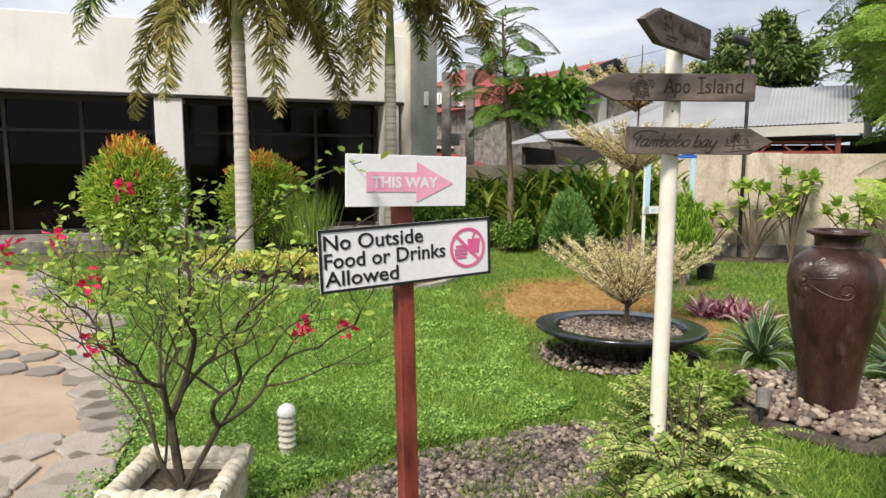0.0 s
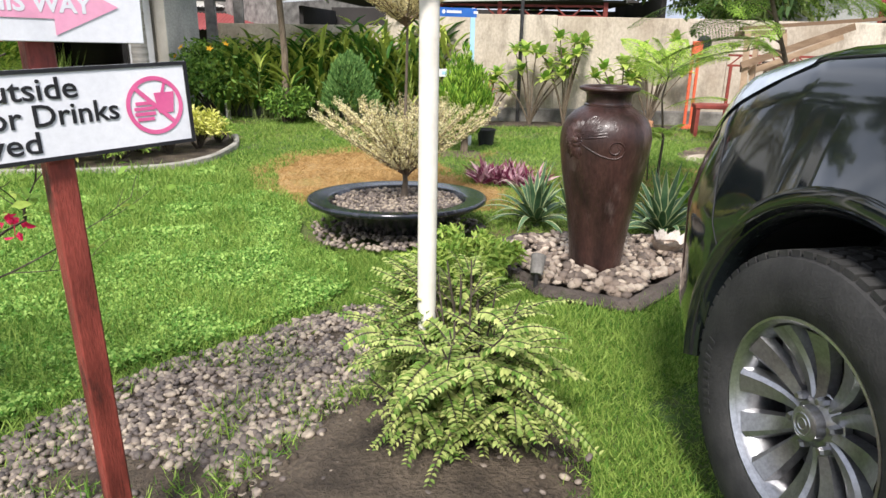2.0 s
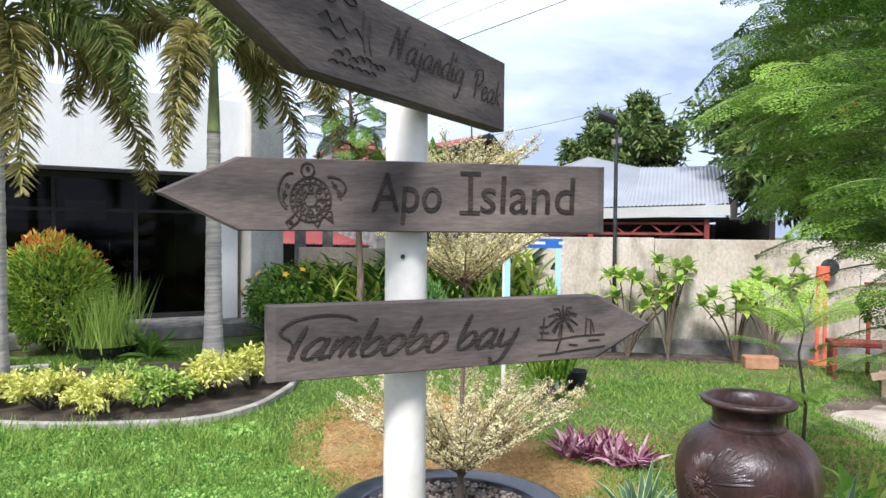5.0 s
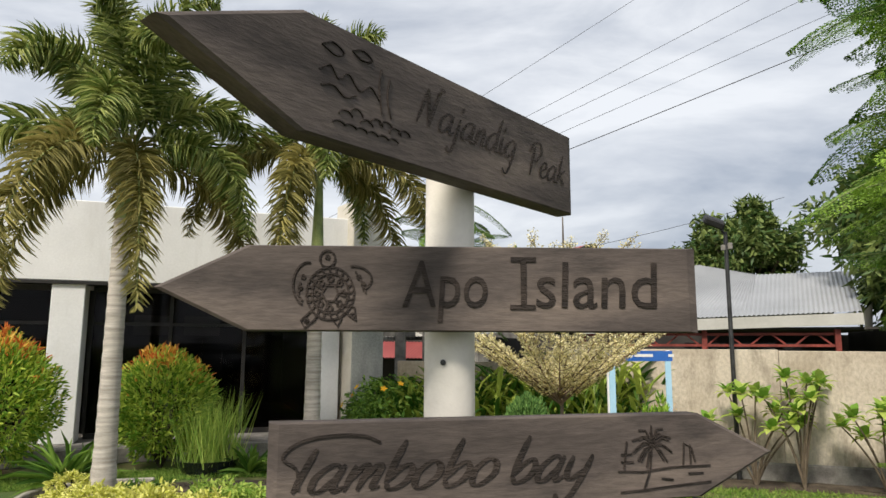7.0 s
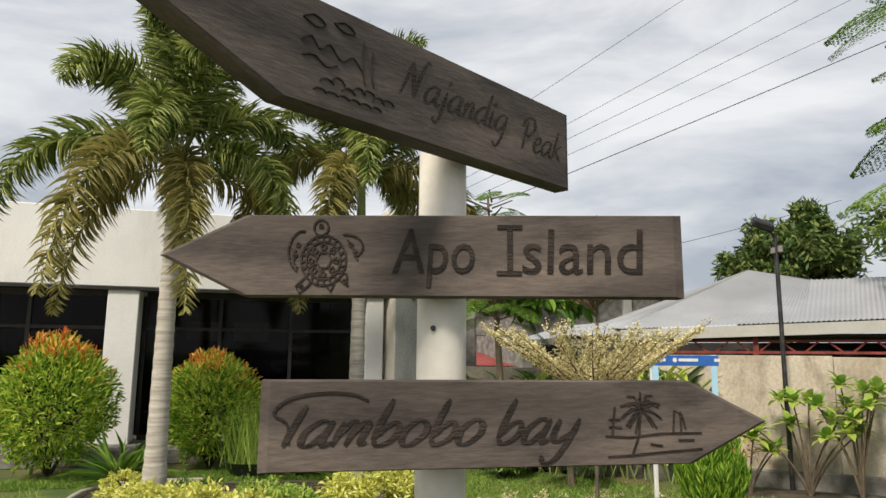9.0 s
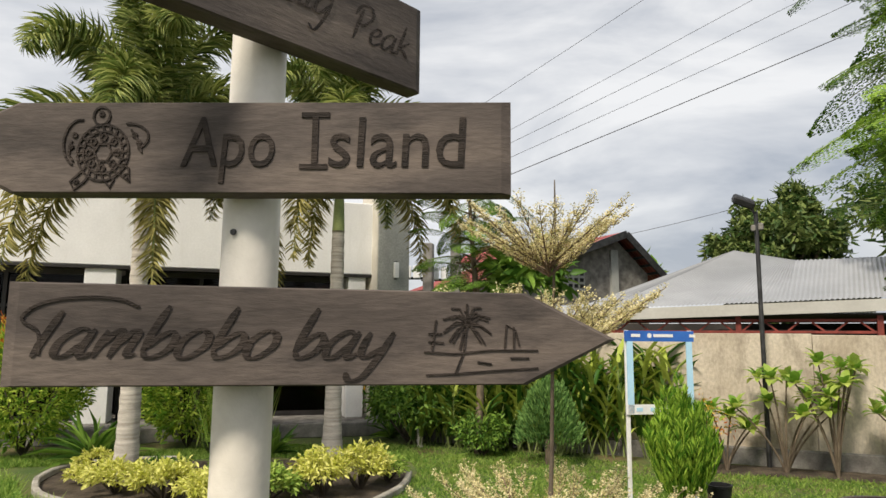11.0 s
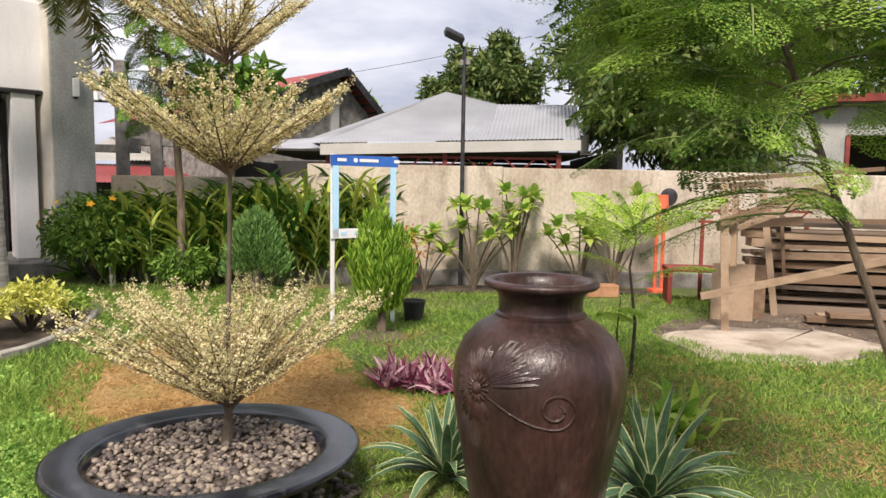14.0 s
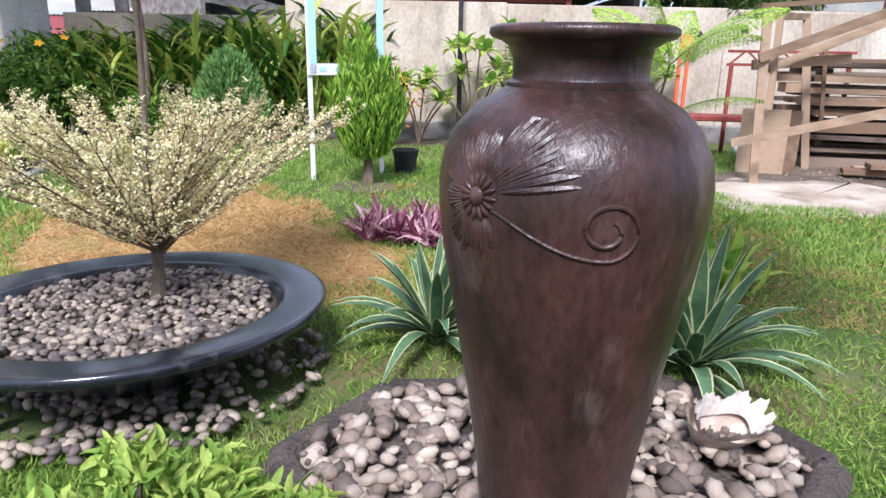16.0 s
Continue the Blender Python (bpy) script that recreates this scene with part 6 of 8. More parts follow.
# ---- beds by the building ----
shrub("hibiscus", "dark green hibiscus bush with orange-yellow flowers", -1.05, 11.75, 1.22, 0.72, 6000, 0.085, M_green, 0.6, 70, M_petalyel, 18, tight=0.22)
shrub("low_shrub", "low green shrub with yellowish leaves", 0.12, 10.95, 0.55, 0.42, 1300, 0.085, M_green, 0.55, 40)
def clipped_bush(x, y, h, r, n, label):
    """A dense egg-shaped bush: leaves over a lumpy shell, the topmost ones young and red."""
    ob = thing("red_tip_bush", label, "shrub", pose(x, y, 0), "red tip bushes")
    d = units(n, -0.9, 1.0)
    lump = np.array([noise.noise(Vector(q) * 4.2 + Vector((x, y, 0))) for q in d])
    rad = (0.93 + 0.17 * lump) * rng.uniform(0.72, 1.03, n)
    pos = d * rad[:, None] * [r, r, h * 0.5] + [0, 0, h * 0.51]
    pos[:, :2] *= (0.80 + 0.26 * np.sin(np.clip(pos[:, 2:3] / h, 0, 1) * math.pi))
    ahead = d * 0.8 + [0, 0, 0.45] + rng.normal(0, 0.45, (n, 3))
    s = 0.10 * rng.uniform(0.6, 1.25, n)
    young = (pos[:, 2] / h + rng.normal(0, 0.10, n) + 0.25 * lump > 0.90) & (rad > 0.78)
    size = np.stack([s * 0.45, s, s], -1)
    for nm, sel, leaf in (("foliage", ~young, M_bush), ("young_foliage", young, M_redtip)):
        part(nm, Geo().strew(LEAF_V, LEAF_F, pos[sel], ahead[sel], units(int(sel.sum()), 0.2, 1), size[sel]), leaf, ob, smooth=True, sharp=0)
    g = Geo()
    stems(g, (0, 0, 0.005), d[:14] * [r * 0.6, r * 0.6, h * 0.3] + [0, 0, h * 0.5], 0.02)
    tagged(part("stem", g, M_darkbark, ob, smooth=True), "thin branching stems", kind="stuff")


clipped_bush(-5.62, 9.55, 1.86, 0.72, 6800, "rounded clipped bush with orange-red young tips")
clipped_bush(-4.02, 10.72, 1.66, 0.68, 6800, "rounded clipped bush with red young tips")
for x, y, h, r, lf, n in ((-0.85, 8.62, 0.46, 0.36, M_gold, 1500), (-1.1, 8.22, 0.46, 0.36, M_gold, 1500), (-1.95, 7.62, 0.36, 0.40, M_gold, 1500), (-2.5, 7.75, 0.38, 0.42, M_gold, 1400), (-3.1, 7.9, 0.34, 0.4, M_gold, 1300),
                          (-1.55, 7.85, 0.36, 0.36, M_lime, 1300), (-1.4, 8.3, 0.26, 0.34, M_green, 600), (-2.1, 8.4, 0.34, 0.46, M_lime, 1200), (-3.0, 8.6, 0.25, 0.34, M_green, 600), (-0.7, 9.1, 0.3, 0.28, M_lime, 600), (-3.7, 8.25, 0.22, 0.26, M_gold, 500), (-4.05, 8.9, 0.24, 0.3, M_gold, 500)):
    shrub("bedding_plant", "golden-leaved bedding plant in dark soil" if lf is M_gold else "green low bedding plant in dark soil", x, y, h, r, n, 0.06, lf, 0.6, 34, tight=0.22, group="bedding plants", low=-0.1, category="plant")
hs_ = thing("horsetail_clump", "upright rush-like clump in a dark bowl", "plant", pose(-3.2, 10.45, 0))
part("bowl", Geo().lathe([(0, 0), (0.3, 0.0), (0.42, 0.18), (0.44, 0.2), (0.40, 0.2), (0.3, 0.14), (0, 0.13)], 30), M_bowl, hs_, smooth=True)
n = 420
s = rng.uniform(0.6, 1.05, n)
part("stalk_tuft", Geo().strew(BLADE_V, BLADE_F, np.c_[rng.normal(0, 0.17, (n, 2)), np.full(n, 0.14)], units(n, 0.9, 1.0), units(n, -0.1, 0.1), np.stack([np.full(n, 0.010), s, np.full(n, 0.15)], -1)), M_lime, hs_, smooth=True, sharp=0)
for x, y, L, n in ((-4.45, 9.35, 0.75, 46), (-1.45, 12.2, 0.5, 30), (-2.6, 10.4, 0.5, 30)):
    ob = thing("sword_plant", "dark green sword-leaved plant", "plant", pose(x, y, 0), group="sword-leaved plants")
    s = L * rng.uniform(0.7, 1.1, n)
    part("leaves", Geo().strew(LONG_V, LONG_F, np.zeros((n, 3)) + [0, 0, 0.02], units(n, 0.15, 1), units(n, 0.5, 1), np.stack([np.full(n, 0.06), s, s * 0.8], -1)), M_green, ob, smooth=True, sharp=0)

# ginger hedge along the wall
hedge = thing("ginger_hedge", "tall hedge of broad-bladed green ginger leaves", "hedge", pose(0.6, 11.55, 0))
lv, wood = Geo(), Geo()
for i in range(230):
    u = rng.uniform(-1.75, 1.8)
    b = np.array([u, -0.28 * u * 0.6 + rng.normal(0, 0.2) + 0.15, 0.0])
    h = rng.uniform(0.62, 1.18) + 0.12 * u
    e = b + np.array([rng.normal(0.05, 0.2), rng.normal(-0.1, 0.16), h])
    p = curve(b, (b + e) / 2 + rng.normal(0, 0.05, 3), e, 8)
    wood.tube(p, np.linspace(0.012, 0.005, 8), 4, False)
    n = 13
    q = np.linspace(1.5, 7, n)
    P_ = np.stack([np.interp(q, np.arange(8), p[:, k]) for k in range(3)], -1)
    az = rng.uniform(0, 6.28) + np.arange(n) * math.pi + rng.normal(0, 0.3, n)
    d = np.stack([np.cos(az) * 0.9, np.sin(az) * 0.9, np.full(n, 1.15)], -1)
    s = rng.uniform(0.32, 0.58, n)
    lv.strew(LONG_V, LONG_F, P_, d, np.stack([-np.cos(az) * 0.6, -np.sin(az) * 0.6, np.ones(n)], -1), np.stack([s * 0.14, s, s * 0.9], -1))
tagged(part("cane", wood, M_crownshaft, hedge, smooth=True), "thin green canes", kind="stuff")
part("foliage", lv, M_hedge, hedge, smooth=True, sharp=0)
shrub("bare_shrub", "thin reddish-leaved shrub by the wall", 2.75, 10.4, 1.0, 0.32, 380, 0.06, M_redtip, 0.5, 36, tight=0.3)

# frangipani along the wall


def frangipani(x, y, h, label, seed):
    r2 = np.random.default_rng(seed)
    ob = thing("frangipani", label, "shrub", pose(x, y, 0), group="frangipani along the wall")
    nb = 9 if h > 0.9 else 5
    for i in range(nb):
        az = i * 2.4 + r2.uniform(-0.3, 0.3)
        R1 = r2.uniform(0.1, 0.62)
        e = np.array([R1 * math.cos(az), R1 * math.sin(az) * 0.7, h * r2.uniform(0.58, 1.0)])
        p = curve((0, 0, 0), (e[0] * 0.25, e[1] * 0.25, e[2] * 0.55), e, 8)
        part("stem", Geo().tube(p, np.linspace(0.015, 0.008, 8), 6), M_bark, ob, smooth=True)
        n = 13
        a = np.arange(n) * 2.4 + r2.uniform(0, 6)
        el = np.linspace(-0.25, 1.1, n)
        d = np.stack([np.cos(a) * np.cos(el), np.sin(a) * np.cos(el), np.sin(el)], -1)
        s = r2.uniform(0.13, 0.22, n)
        part("leaf_rosette", Geo().strew(LONG_V, LONG_F, np.tile(e, (n, 1)) + d * 0.02, d, np.tile([0, 0, 1.0], (n, 1)) - d * 0.3, np.stack([s * 0.52, s, s], -1)), M_frangi, ob, smooth=True, sharp=0)


for k, (x, y, h) in enumerate(((3.1, 10.55, 0.85), (3.75, 10.5, 1.2), (4.25, 10.35, 1.35), (5.1, 10.2, 1.05), (5.55, 10.15, 1.3))):
    frangipani(x, y, h, "frangipani shrub with thick stems and bright leaf clusters", k)

# sapling with feathered leaves
sp = thing("sapling", "young sapling with bright feathered leaves", "sapling", pose(3.78, 6.4, 0))
wood, lv, stk = Geo(), Geo(), Geo()
wood.tube([(0, 0, 0), (0.02, 0, 0.4), (-0.03, 0.02, 0.8), (0.0, 0, 1.0)], [0.014, 0.012, 0.009, 0.005], 6)
wood.tube([(-0.1, 0, 0), (-0.12, 0, 0.35), (-0.1, 0, 0.6)], [0.008, 0.006, 0.003], 5)
for az, z, L, up in ((3.3, 0.95, 0.5, 0.25), (0.1, 0.95, 0.55, 0.22), (4.9, 1.0, 0.45, 0.2), (1.7, 0.9, 0.45, 0.2), (5.7, 0.7, 0.45, 0.05), (2.6, 0.75, 0.45, 0.1), (4.2, 0.45, 0.3, 0.0), (0.6, 0.42, 0.3, 0.0), (3.4, 0.4, 0.28, 0.0), (2.2, 1.0, 0.45, 0.5), (4.0, 1.0, 0.5, 0.45), (5.5, 1.0, 0.5, 0.4), (0.8, 1.0, 0.45, 0.5)):
    d = np.array([math.cos(az), math.sin(az), 0])
    feather(lv, (0, 0, z), d * L * 1.15 + [0, 0, z + up * L + 0.10], 0.20, 18, 0.115, 16, 0.0190, stk, 0.9)
part("stem", wood, M_darkbark, sp, smooth=True)
tagged(part("leaf_stalk", stk, M_crownshaft, sp), "thin green leaf stalks", kind="stuff")
part("foliage", lv, M_fern, sp, smooth=True, sharp=0)

# ---- slender feather-leaved tree near the path ----
ft_ = thing("feather_leaf_tree", "slender leaning tree with feathery fern-like leaves", "tree", pose(3.52, 3.70, 0))
wood, lv, stk = Geo(), Geo(), Geo()
T0 = np.array([(0, 0, 0), (-0.15, 0.08, 0.5), (-0.32, 0.16, 1.0), (-0.49, 0.24, 1.5), (-0.66, 0.32, 2.0), (-0.72, 0.37, 2.5), (-0.70, 0.42, 3.05)])
wood.tube(T0, [0.018, 0.0155, 0.0135, 0.0115, 0.009, 0.007, 0.004], 9)


def on_trunk(z):
    return np.array([np.interp(z, T0[:, 2], T0[:, k]) for k in range(3)])


for i in range(46):
    z = 1.22 + 0.05 * i if i < 8 else 1.60 + 1.50 * (i - 8) / 37
    az = i * 2.4 + rng.uniform(-0.3, 0.3) if i >= 8 else math.pi * 0.95 + rng.uniform(-0.9, 0.9)
    b = on_trunk(z)
    L = rng.uniform(0.20, 0.46) if i >= 8 else rng.uniform(0.12, 0.34)
    e = b + np.array([math.cos(az) * L, math.sin(az) * L, L * rng.uniform(0.0, 0.4)])
    p = curve(b, (b + e) / 2 + [0, 0, 0.05], e, 6)
    wood.tube(p, np.linspace(0.006, 0.0025, 6), 5, False)
    for q, kk in ((p[5], 4), (p[4], 2), (p[3], 1), (p[2], 1)) if i >= 8 else ((p[5], 1 + i % 2),):
        for j in range(kk):
            a2 = az + rng.uniform(-1.2, 1.2)
            l2 = rng.uniform(0.34, 0.54)
            feather(lv, q, q + np.array([math.cos(a2) * l2, math.sin(a2) * l2, l2 * rng.uniform(-0.42, 0.12)]), 0.16, 17, 0.115, 14, 0.0140, stk, 0.7)
tagged(part("leaf_stalk", stk, M_crownshaft, ft_), "thin green leaf stalks", kind="stuff")
part("trunk", wood, M_bark, ft_, "thin brown trunk and branches", smooth=True)
part("foliage", lv, M_feather, ft_, "fine fern-like leaflets", smooth=True, sharp=0)
for k in range(9):
    n = 9
    c = on_trunk(rng.uniform(1.7, 2.8)) + units(1, -0.2, 0.5)[0] * 0.5
    s = rng.uniform(0.016, 0.026, n)
    part("flower", Geo().strew(LEAF_V, LEAF_F, rng.normal(0, 0.02, (n, 3)) + c, units(n), units(n), np.stack([s, s, s], -1)), M_petalyel, ft_, "yellow flower cluster", smooth=True, sharp=0)

# ---- slim tree by the hedge ----
st = thing("slim_tree", "slim-trunked tree with dark feathered crown by the hedge", "tree", pose(0.05, 11.05, 0))
wood, lv = Geo(), Geo()
wood.tube([(0, 0, 0), (0.03, 0, 1.0), (-0.02, 0, 2.0), (-0.1, 0, 3.0), (-0.15, 0, 3.9)], [0.06, 0.05, 0.045, 0.035, 0.015], 9)
for i in range(38):
    az, z = i * 2.4, 2.1 + 1.8 * (i / 38)
    b = np.array([-0.04 - 0.03 * (z - 2), 0, z])
    L = rng.uniform(0.75, 1.2)
    d = np.array([math.cos(az), math.sin(az), 0])
    wood.tube([b, b + d * 0.3 + [0, 0, 0.1]], [0.015, 0.01], 5, False)
    feather(lv, b + d * 0.15, b + d * L * 0.8 + [0, 0, rng.uniform(-0.5, 0.2)], 0.22, 20, 0.20, 13, 0.032, wood)
part("trunk", wood, M_bark, st, smooth=True)
part("foliage", lv, M_green, st, smooth=True, sharp=0)
g = Geo()
crown(g, (0.75, 0.2, 2.5), (0.6, 0.45, 0.5), 500, 0.26, 0.6, 24, 0.3)
part("broad_foliage", g, M_green, st, smooth=True, sharp=0)

# ---- palms ----
def palm(x, y, trunk_h, crown_z, n, L, label, seed, lean=(0, 0)):
    r2 = np.random.default_rng(seed)
    ob = thing("palm_tree", label, "palm", pose(x, y, 0), group="foxtail palms")
    z = np.linspace(0, trunk_h, 60)
    r = 0.115 - 0.03 * z / trunk_h + 0.05 * np.exp(-z / 0.25) + 0.004 * np.sin(z * 38)
    pts = np.c_[lean[0] * z / trunk_h, lean[1] * z / trunk_h, z]
    part("trunk", Geo().tube(pts, r, 18), M_palmbark, ob, "pale ringed trunk", smooth=True, sharp=0)
    z = np.linspace(trunk_h - 0.01, crown_z, 12)
    pts = np.c_[lean[0] * z / trunk_h, lean[1] * z / trunk_h, z]
    part("crownshaft", Geo().tube(pts, np.linspace(0.085, 0.04, 12), 14), M_crownshaft, ob, smooth=True)
    c = np.array([lean[0], lean[1], crown_z - 0.05])
    for i in range(n):
        az = i * 2.4 + r2.uniform(-0.25, 0.25)
        f = i / (n - 1)
        el = radians(86 - 100 * f)
        ln = L * r2.uniform(0.85, 1.1)
        d = np.array([math.cos(az), math.sin(az), 0])
        mid = c + d * ln * 0.62 * math.cos(el) + [0, 0, ln * 0.75 * max(math.sin(el), 0.0) + 0.25]
        e = c + d * ln * (0.35 + 0.42 * math.cos(el)) + [0, 0, ln * (0.80 * math.sin(el) - 0.68 * math.cos(el) ** 2)]
        ax = curve(c, mid, e, 40)
        fr = part("frond", Geo().tube(ax[::3], np.linspace(0.02, 0.004, len(ax[::3])), 5, False), M_crownshaft, ob, smooth=True)
        m = 380
        t = r2.uniform(0.14, 1, m)
        P_ = np.stack([np.interp(t, np.linspace(0, 1, 40), ax[:, k]) for k in range(3)], -1)
        tan = np.gradient(ax, axis=0)
        T_ = np.stack([np.interp(t, np.linspace(0, 1, 40), tan[:, k]) for k in range(3)], -1)
        T_ /= np.linalg.norm(T_, axis=1)[:, None]
        side = np.cross(T_, [0, 0, 1.0]) + 1e-6
        side /= np.linalg.norm(side, axis=1)[:, None]
        up = np.cross(side, T_)
        w = r2.uniform(0, 2 * math.pi, m)
        dirs = side * np.cos(w)[:, None] + up * (np.sin(w) * 0.85)[:, None] + T_ * 0.55 + np.array([0, 0, -0.22])
        s = 0.33 * np.sin(np.clip(t * 0.8 + 0.2, 0, 1) * math.pi) ** 0.5 * r2.uniform(0.75, 1.15, m) + 0.05
        part("leaflet_spray", Geo().strew(LONG_V, LONG_F, P_, dirs, up, np.stack([np.full(m, 0.019), s, s], -1)), M_palmold if f > 0.74 else M_palmleaf, fr, smooth=True, sharp=0)


palm(-3.42, 8.5, 3.05, 3.75, 19, 2.3, "foxtail palm with a pale ringed trunk and bushy fronds", 5)
palm(-1.82, 10.5, 3.0, 4.2, 17, 2.15, "slimmer foxtail palm beside the pillar", 8)

# ---- background trees ----
def big_tree(x, y, h, r, zc, n, size, leaf, label, clumps, seed, ry=None):
    ob = thing("mango_tree", label, "tree", pose(x, y, 0), group="mango trees behind the wall")
    g = Geo()
    cc = crown(g, (0, 0, zc), (r, ry or r, h - zc), n, size, 0.32, clumps, 0.115, 0.5, 0.7, BLADE_V, BLADE_F, -0.92, seed)
    part("crown", g, leaf, ob, smooth=True, sharp=0)
    g = Geo()
    g.tube([(0, 0, 0), (0.05, 0, zc * 0.5), (0, 0, zc)], [0.22, 0.17, 0.12], 9)
    stems(g, (0, 0, zc * 0.6), cc[:26], 0.08)
    part("trunk", g, M_bark, ob, smooth=True)


big_tree(8.95, 14.4, 6.6, 3.0, 3.8, 26000, 0.22, M_mango, "large dark mango tree hanging over the wall", 170, 3)
big_tree(7.5, 22.5, 6.4, 2.2, 4.0, 20000, 0.24, M_mango, "distant rounded mango tree behind the shed", 120, 5)
big_tree(12.6, 17.5, 8.5, 4.0, 4.6, 16000, 0.3, M_mango, "broad mango tree behind the white house", 120, 7)
big_tree(3.9, 30, 5.6, 1.6, 4.2, 2500, 0.42, M_bright, "far pale green tree beyond the roofs", 50, 9)

# ---- lamp post and cables ----
lp = thing("lamp_post", "thin dark steel post with a solar flood lamp", "lamp post", pose(3.66, 10.85, 0))
part("pole", Geo().tube([(0, 0, 0), (0, 0, 3.2)], [0.03, 0.026], 10), M_steel, lp, smooth=True)
part("lamp_head", Geo().box(-0.15, -0.03, 3.33, 0.27, 0.22, 0.10, ry=22, rx=25, bevel=0.02), M_carplastic, lp, "tilted black lamp head")
part("arm", Geo().tube([(0, 0, 3.15), (-0.08, -0.02, 3.28)], 0.018, 6), M_steel, lp)
part("sensor", Geo().box(0.04, -0.04, 3.0, 0.06, 0.05, 0.09, bevel=0.01), M_curb, lp, "small grey sensor box")
part("sensor", Geo().box(-0.05, -0.04, 2.98, 0.05, 0.05, 0.08, bevel=0.01), M_curb, lp)
for k, (a, b) in enumerate((((-0.59, 26.8, 7.95), (11.16, 24.8, 12.0)), ((-0.37, 26.8, 8.72), (9.99, 25.2, 12.65)), ((-0.36, 26.8, 9.84), (7.96, 25.9, 13.75)), ((-1.33, 26.7, 10.98), (4.26, 26.7, 14.45)), ((3.8, 26.7, 5.55), (6.64, 26.2, 6.15)), ((-0.36, 26.8, 9.3), (9.2, 25.5, 13.3)))):
    a, b = np.array(a), np.array(b)
    p0, p1 = a - (b - a) * 0.9, b + (b - a) * 1.2
    t = np.linspace(0, 1, 24)[:, None]
    p = p0 + (p1 - p0) * t - np.array([0, 0, 1.0]) * (0.5 * 4 * t * (1 - t) * 0.25)
    cb = thing("power_cable", "thin dark overhead power cable", "cable", pose(0, 0, 0), group="overhead cables")
    part("wire", Geo().tube(p, 0.016 if k == 0 else 0.009, 5, False), M_cable, cb)

# ---- timber frame and stack by the wall ----
def plank(g, p, q, w, h):
    p, q = np.array(p, float), np.array(q, float)
    d = q - p
    L = np.linalg.norm(d)
    m = Vector(d).to_track_quat("X", "Z").to_matrix()
    V = np.array([[i * L / 2, j * w / 2, k * h / 2] for i in (-1, 1) for j in (-1, 1) for k in (-1, 1)]) @ np.array(m).T + (p + q) / 2
    g.add(V, [(0, 1, 3, 2), (4, 6, 7, 5), (0, 4, 5, 1), (2, 3, 7, 6), (0, 2, 6, 4), (1, 5, 7, 3)])
    return g


tr = thing("timber_trestle", "rough timber trestle of posts, beams and braces", "trestle", pose(0, 0, 0))
for p, q, w, h, nm in (((5.47, 7.80, 1.43), (5.53, 7.76, 0.0), 0.095, 0.07, "post"), ((5.62, 7.83, 1.40), (5.63, 7.82, 0.63), 0.085, 0.05, "cleat"), ((6.48, 8.54, 1.42), (6.63, 8.42, 0.0), 0.10, 0.07, "post"), ((6.62, 8.40, 1.17), (6.68, 8.36, 0.37), 0.06, 0.035, "cleat"),
                       ((5.40, 7.84, 1.46), (7.14, 7.67, 1.60), 0.10, 0.04, "beam"), ((5.40, 7.74, 1.05), (6.52, 7.40, 1.50), 0.03, 0.075, "brace"), ((5.62, 7.90, 0.96), (6.56, 7.60, 1.39), 0.03, 0.065, "brace"), ((5.11, 7.56, 0.38), (6.48, 6.91, 0.77), 0.035, 0.065, "brace"),
                       ((5.45, 7.95, 1.40), (6.5, 8.60, 1.44), 0.10, 0.06, "beam"), ((5.78, 8.31, 0.99), (6.66, 8.13, 1.06), 0.05, 0.09, "rail")):
    part(nm, plank(Geo(), p, q, w, h), M_lumber, tr)
sk = thing("plank_stack", "stack of weathered planks and boards", "timber stack", pose(0, 0, 0))
for layer in range(9):
    z = 0.06 + layer * 0.118 + rng.uniform(-0.012, 0.012)
    for j in range(3):
        o = rng.uniform(-0.4, 0.4)
        part("plank", plank(Geo(), (6.72 + o * 0.4, 8.72 + j * 0.26 - layer * 0.02, z + rng.uniform(-0.01, 0.01)), (9.2 + o, 7.5 + j * 0.26 + rng.uniform(-0.08, 0.08), z + rng.uniform(-0.05, 0.06)), rng.uniform(0.15, 0.26), rng.uniform(0.04, 0.10)),
             M_lumber if rng.uniform() < 0.45 else M_lumber_old, sk)
    if layer % 2:
        part("spacer", plank(Geo(), (7.0, 9.25, z + 0.06), (6.85, 8.55, z + 0.06), 0.07, 0.05), M_lumber_old, sk)
for p, q in (((6.59, 7.92, 0.06), (7.9, 7.05, 0.10)), ((6.7, 7.75, 0.13), (8.1, 7.0, 0.16)), ((6.9, 8.1, 0.04), (8.0, 7.5, 0.05))):
    part("plank", plank(Geo(), p, q, 0.18, 0.045), M_lumber, sk)
for k, (p, q) in enumerate((((5.76, 8.33, 0.30), (6.10, 8.10, 0.30)), ((6.0, 8.42, 0.28), (6.32, 8.2, 0.28)))):
    pw_ = thing("plywood_offcut", "pale plywood offcut leaning on the timber", "plywood", pose(0, 0, 0), group="plywood offcuts")
    part("sheet", plank(Geo(), p, q, 0.018, 0.60), M_lumber, pw_)
rp = thing("red_standpipe", "orange-red steel standpipe with a flanged head", "standpipe", pose(6.16, 10.05, 0))
for u in (-0.05, 0.05):
    part("pipe", Geo().tube([(u, 0, 0), (u, 0, 1.12)], 0.024, 8), M_orange, rp, smooth=True)
part("head", Geo().tube([(0, -0.02, 1.12), (0, -0.02, 1.3)], [0.085, 0.075], 12), M_orange, rp, smooth=True)
part("base", Geo().box(0, 0, 0.03, 0.24, 0.16, 0.06, bevel=0.01), M_orange, rp)
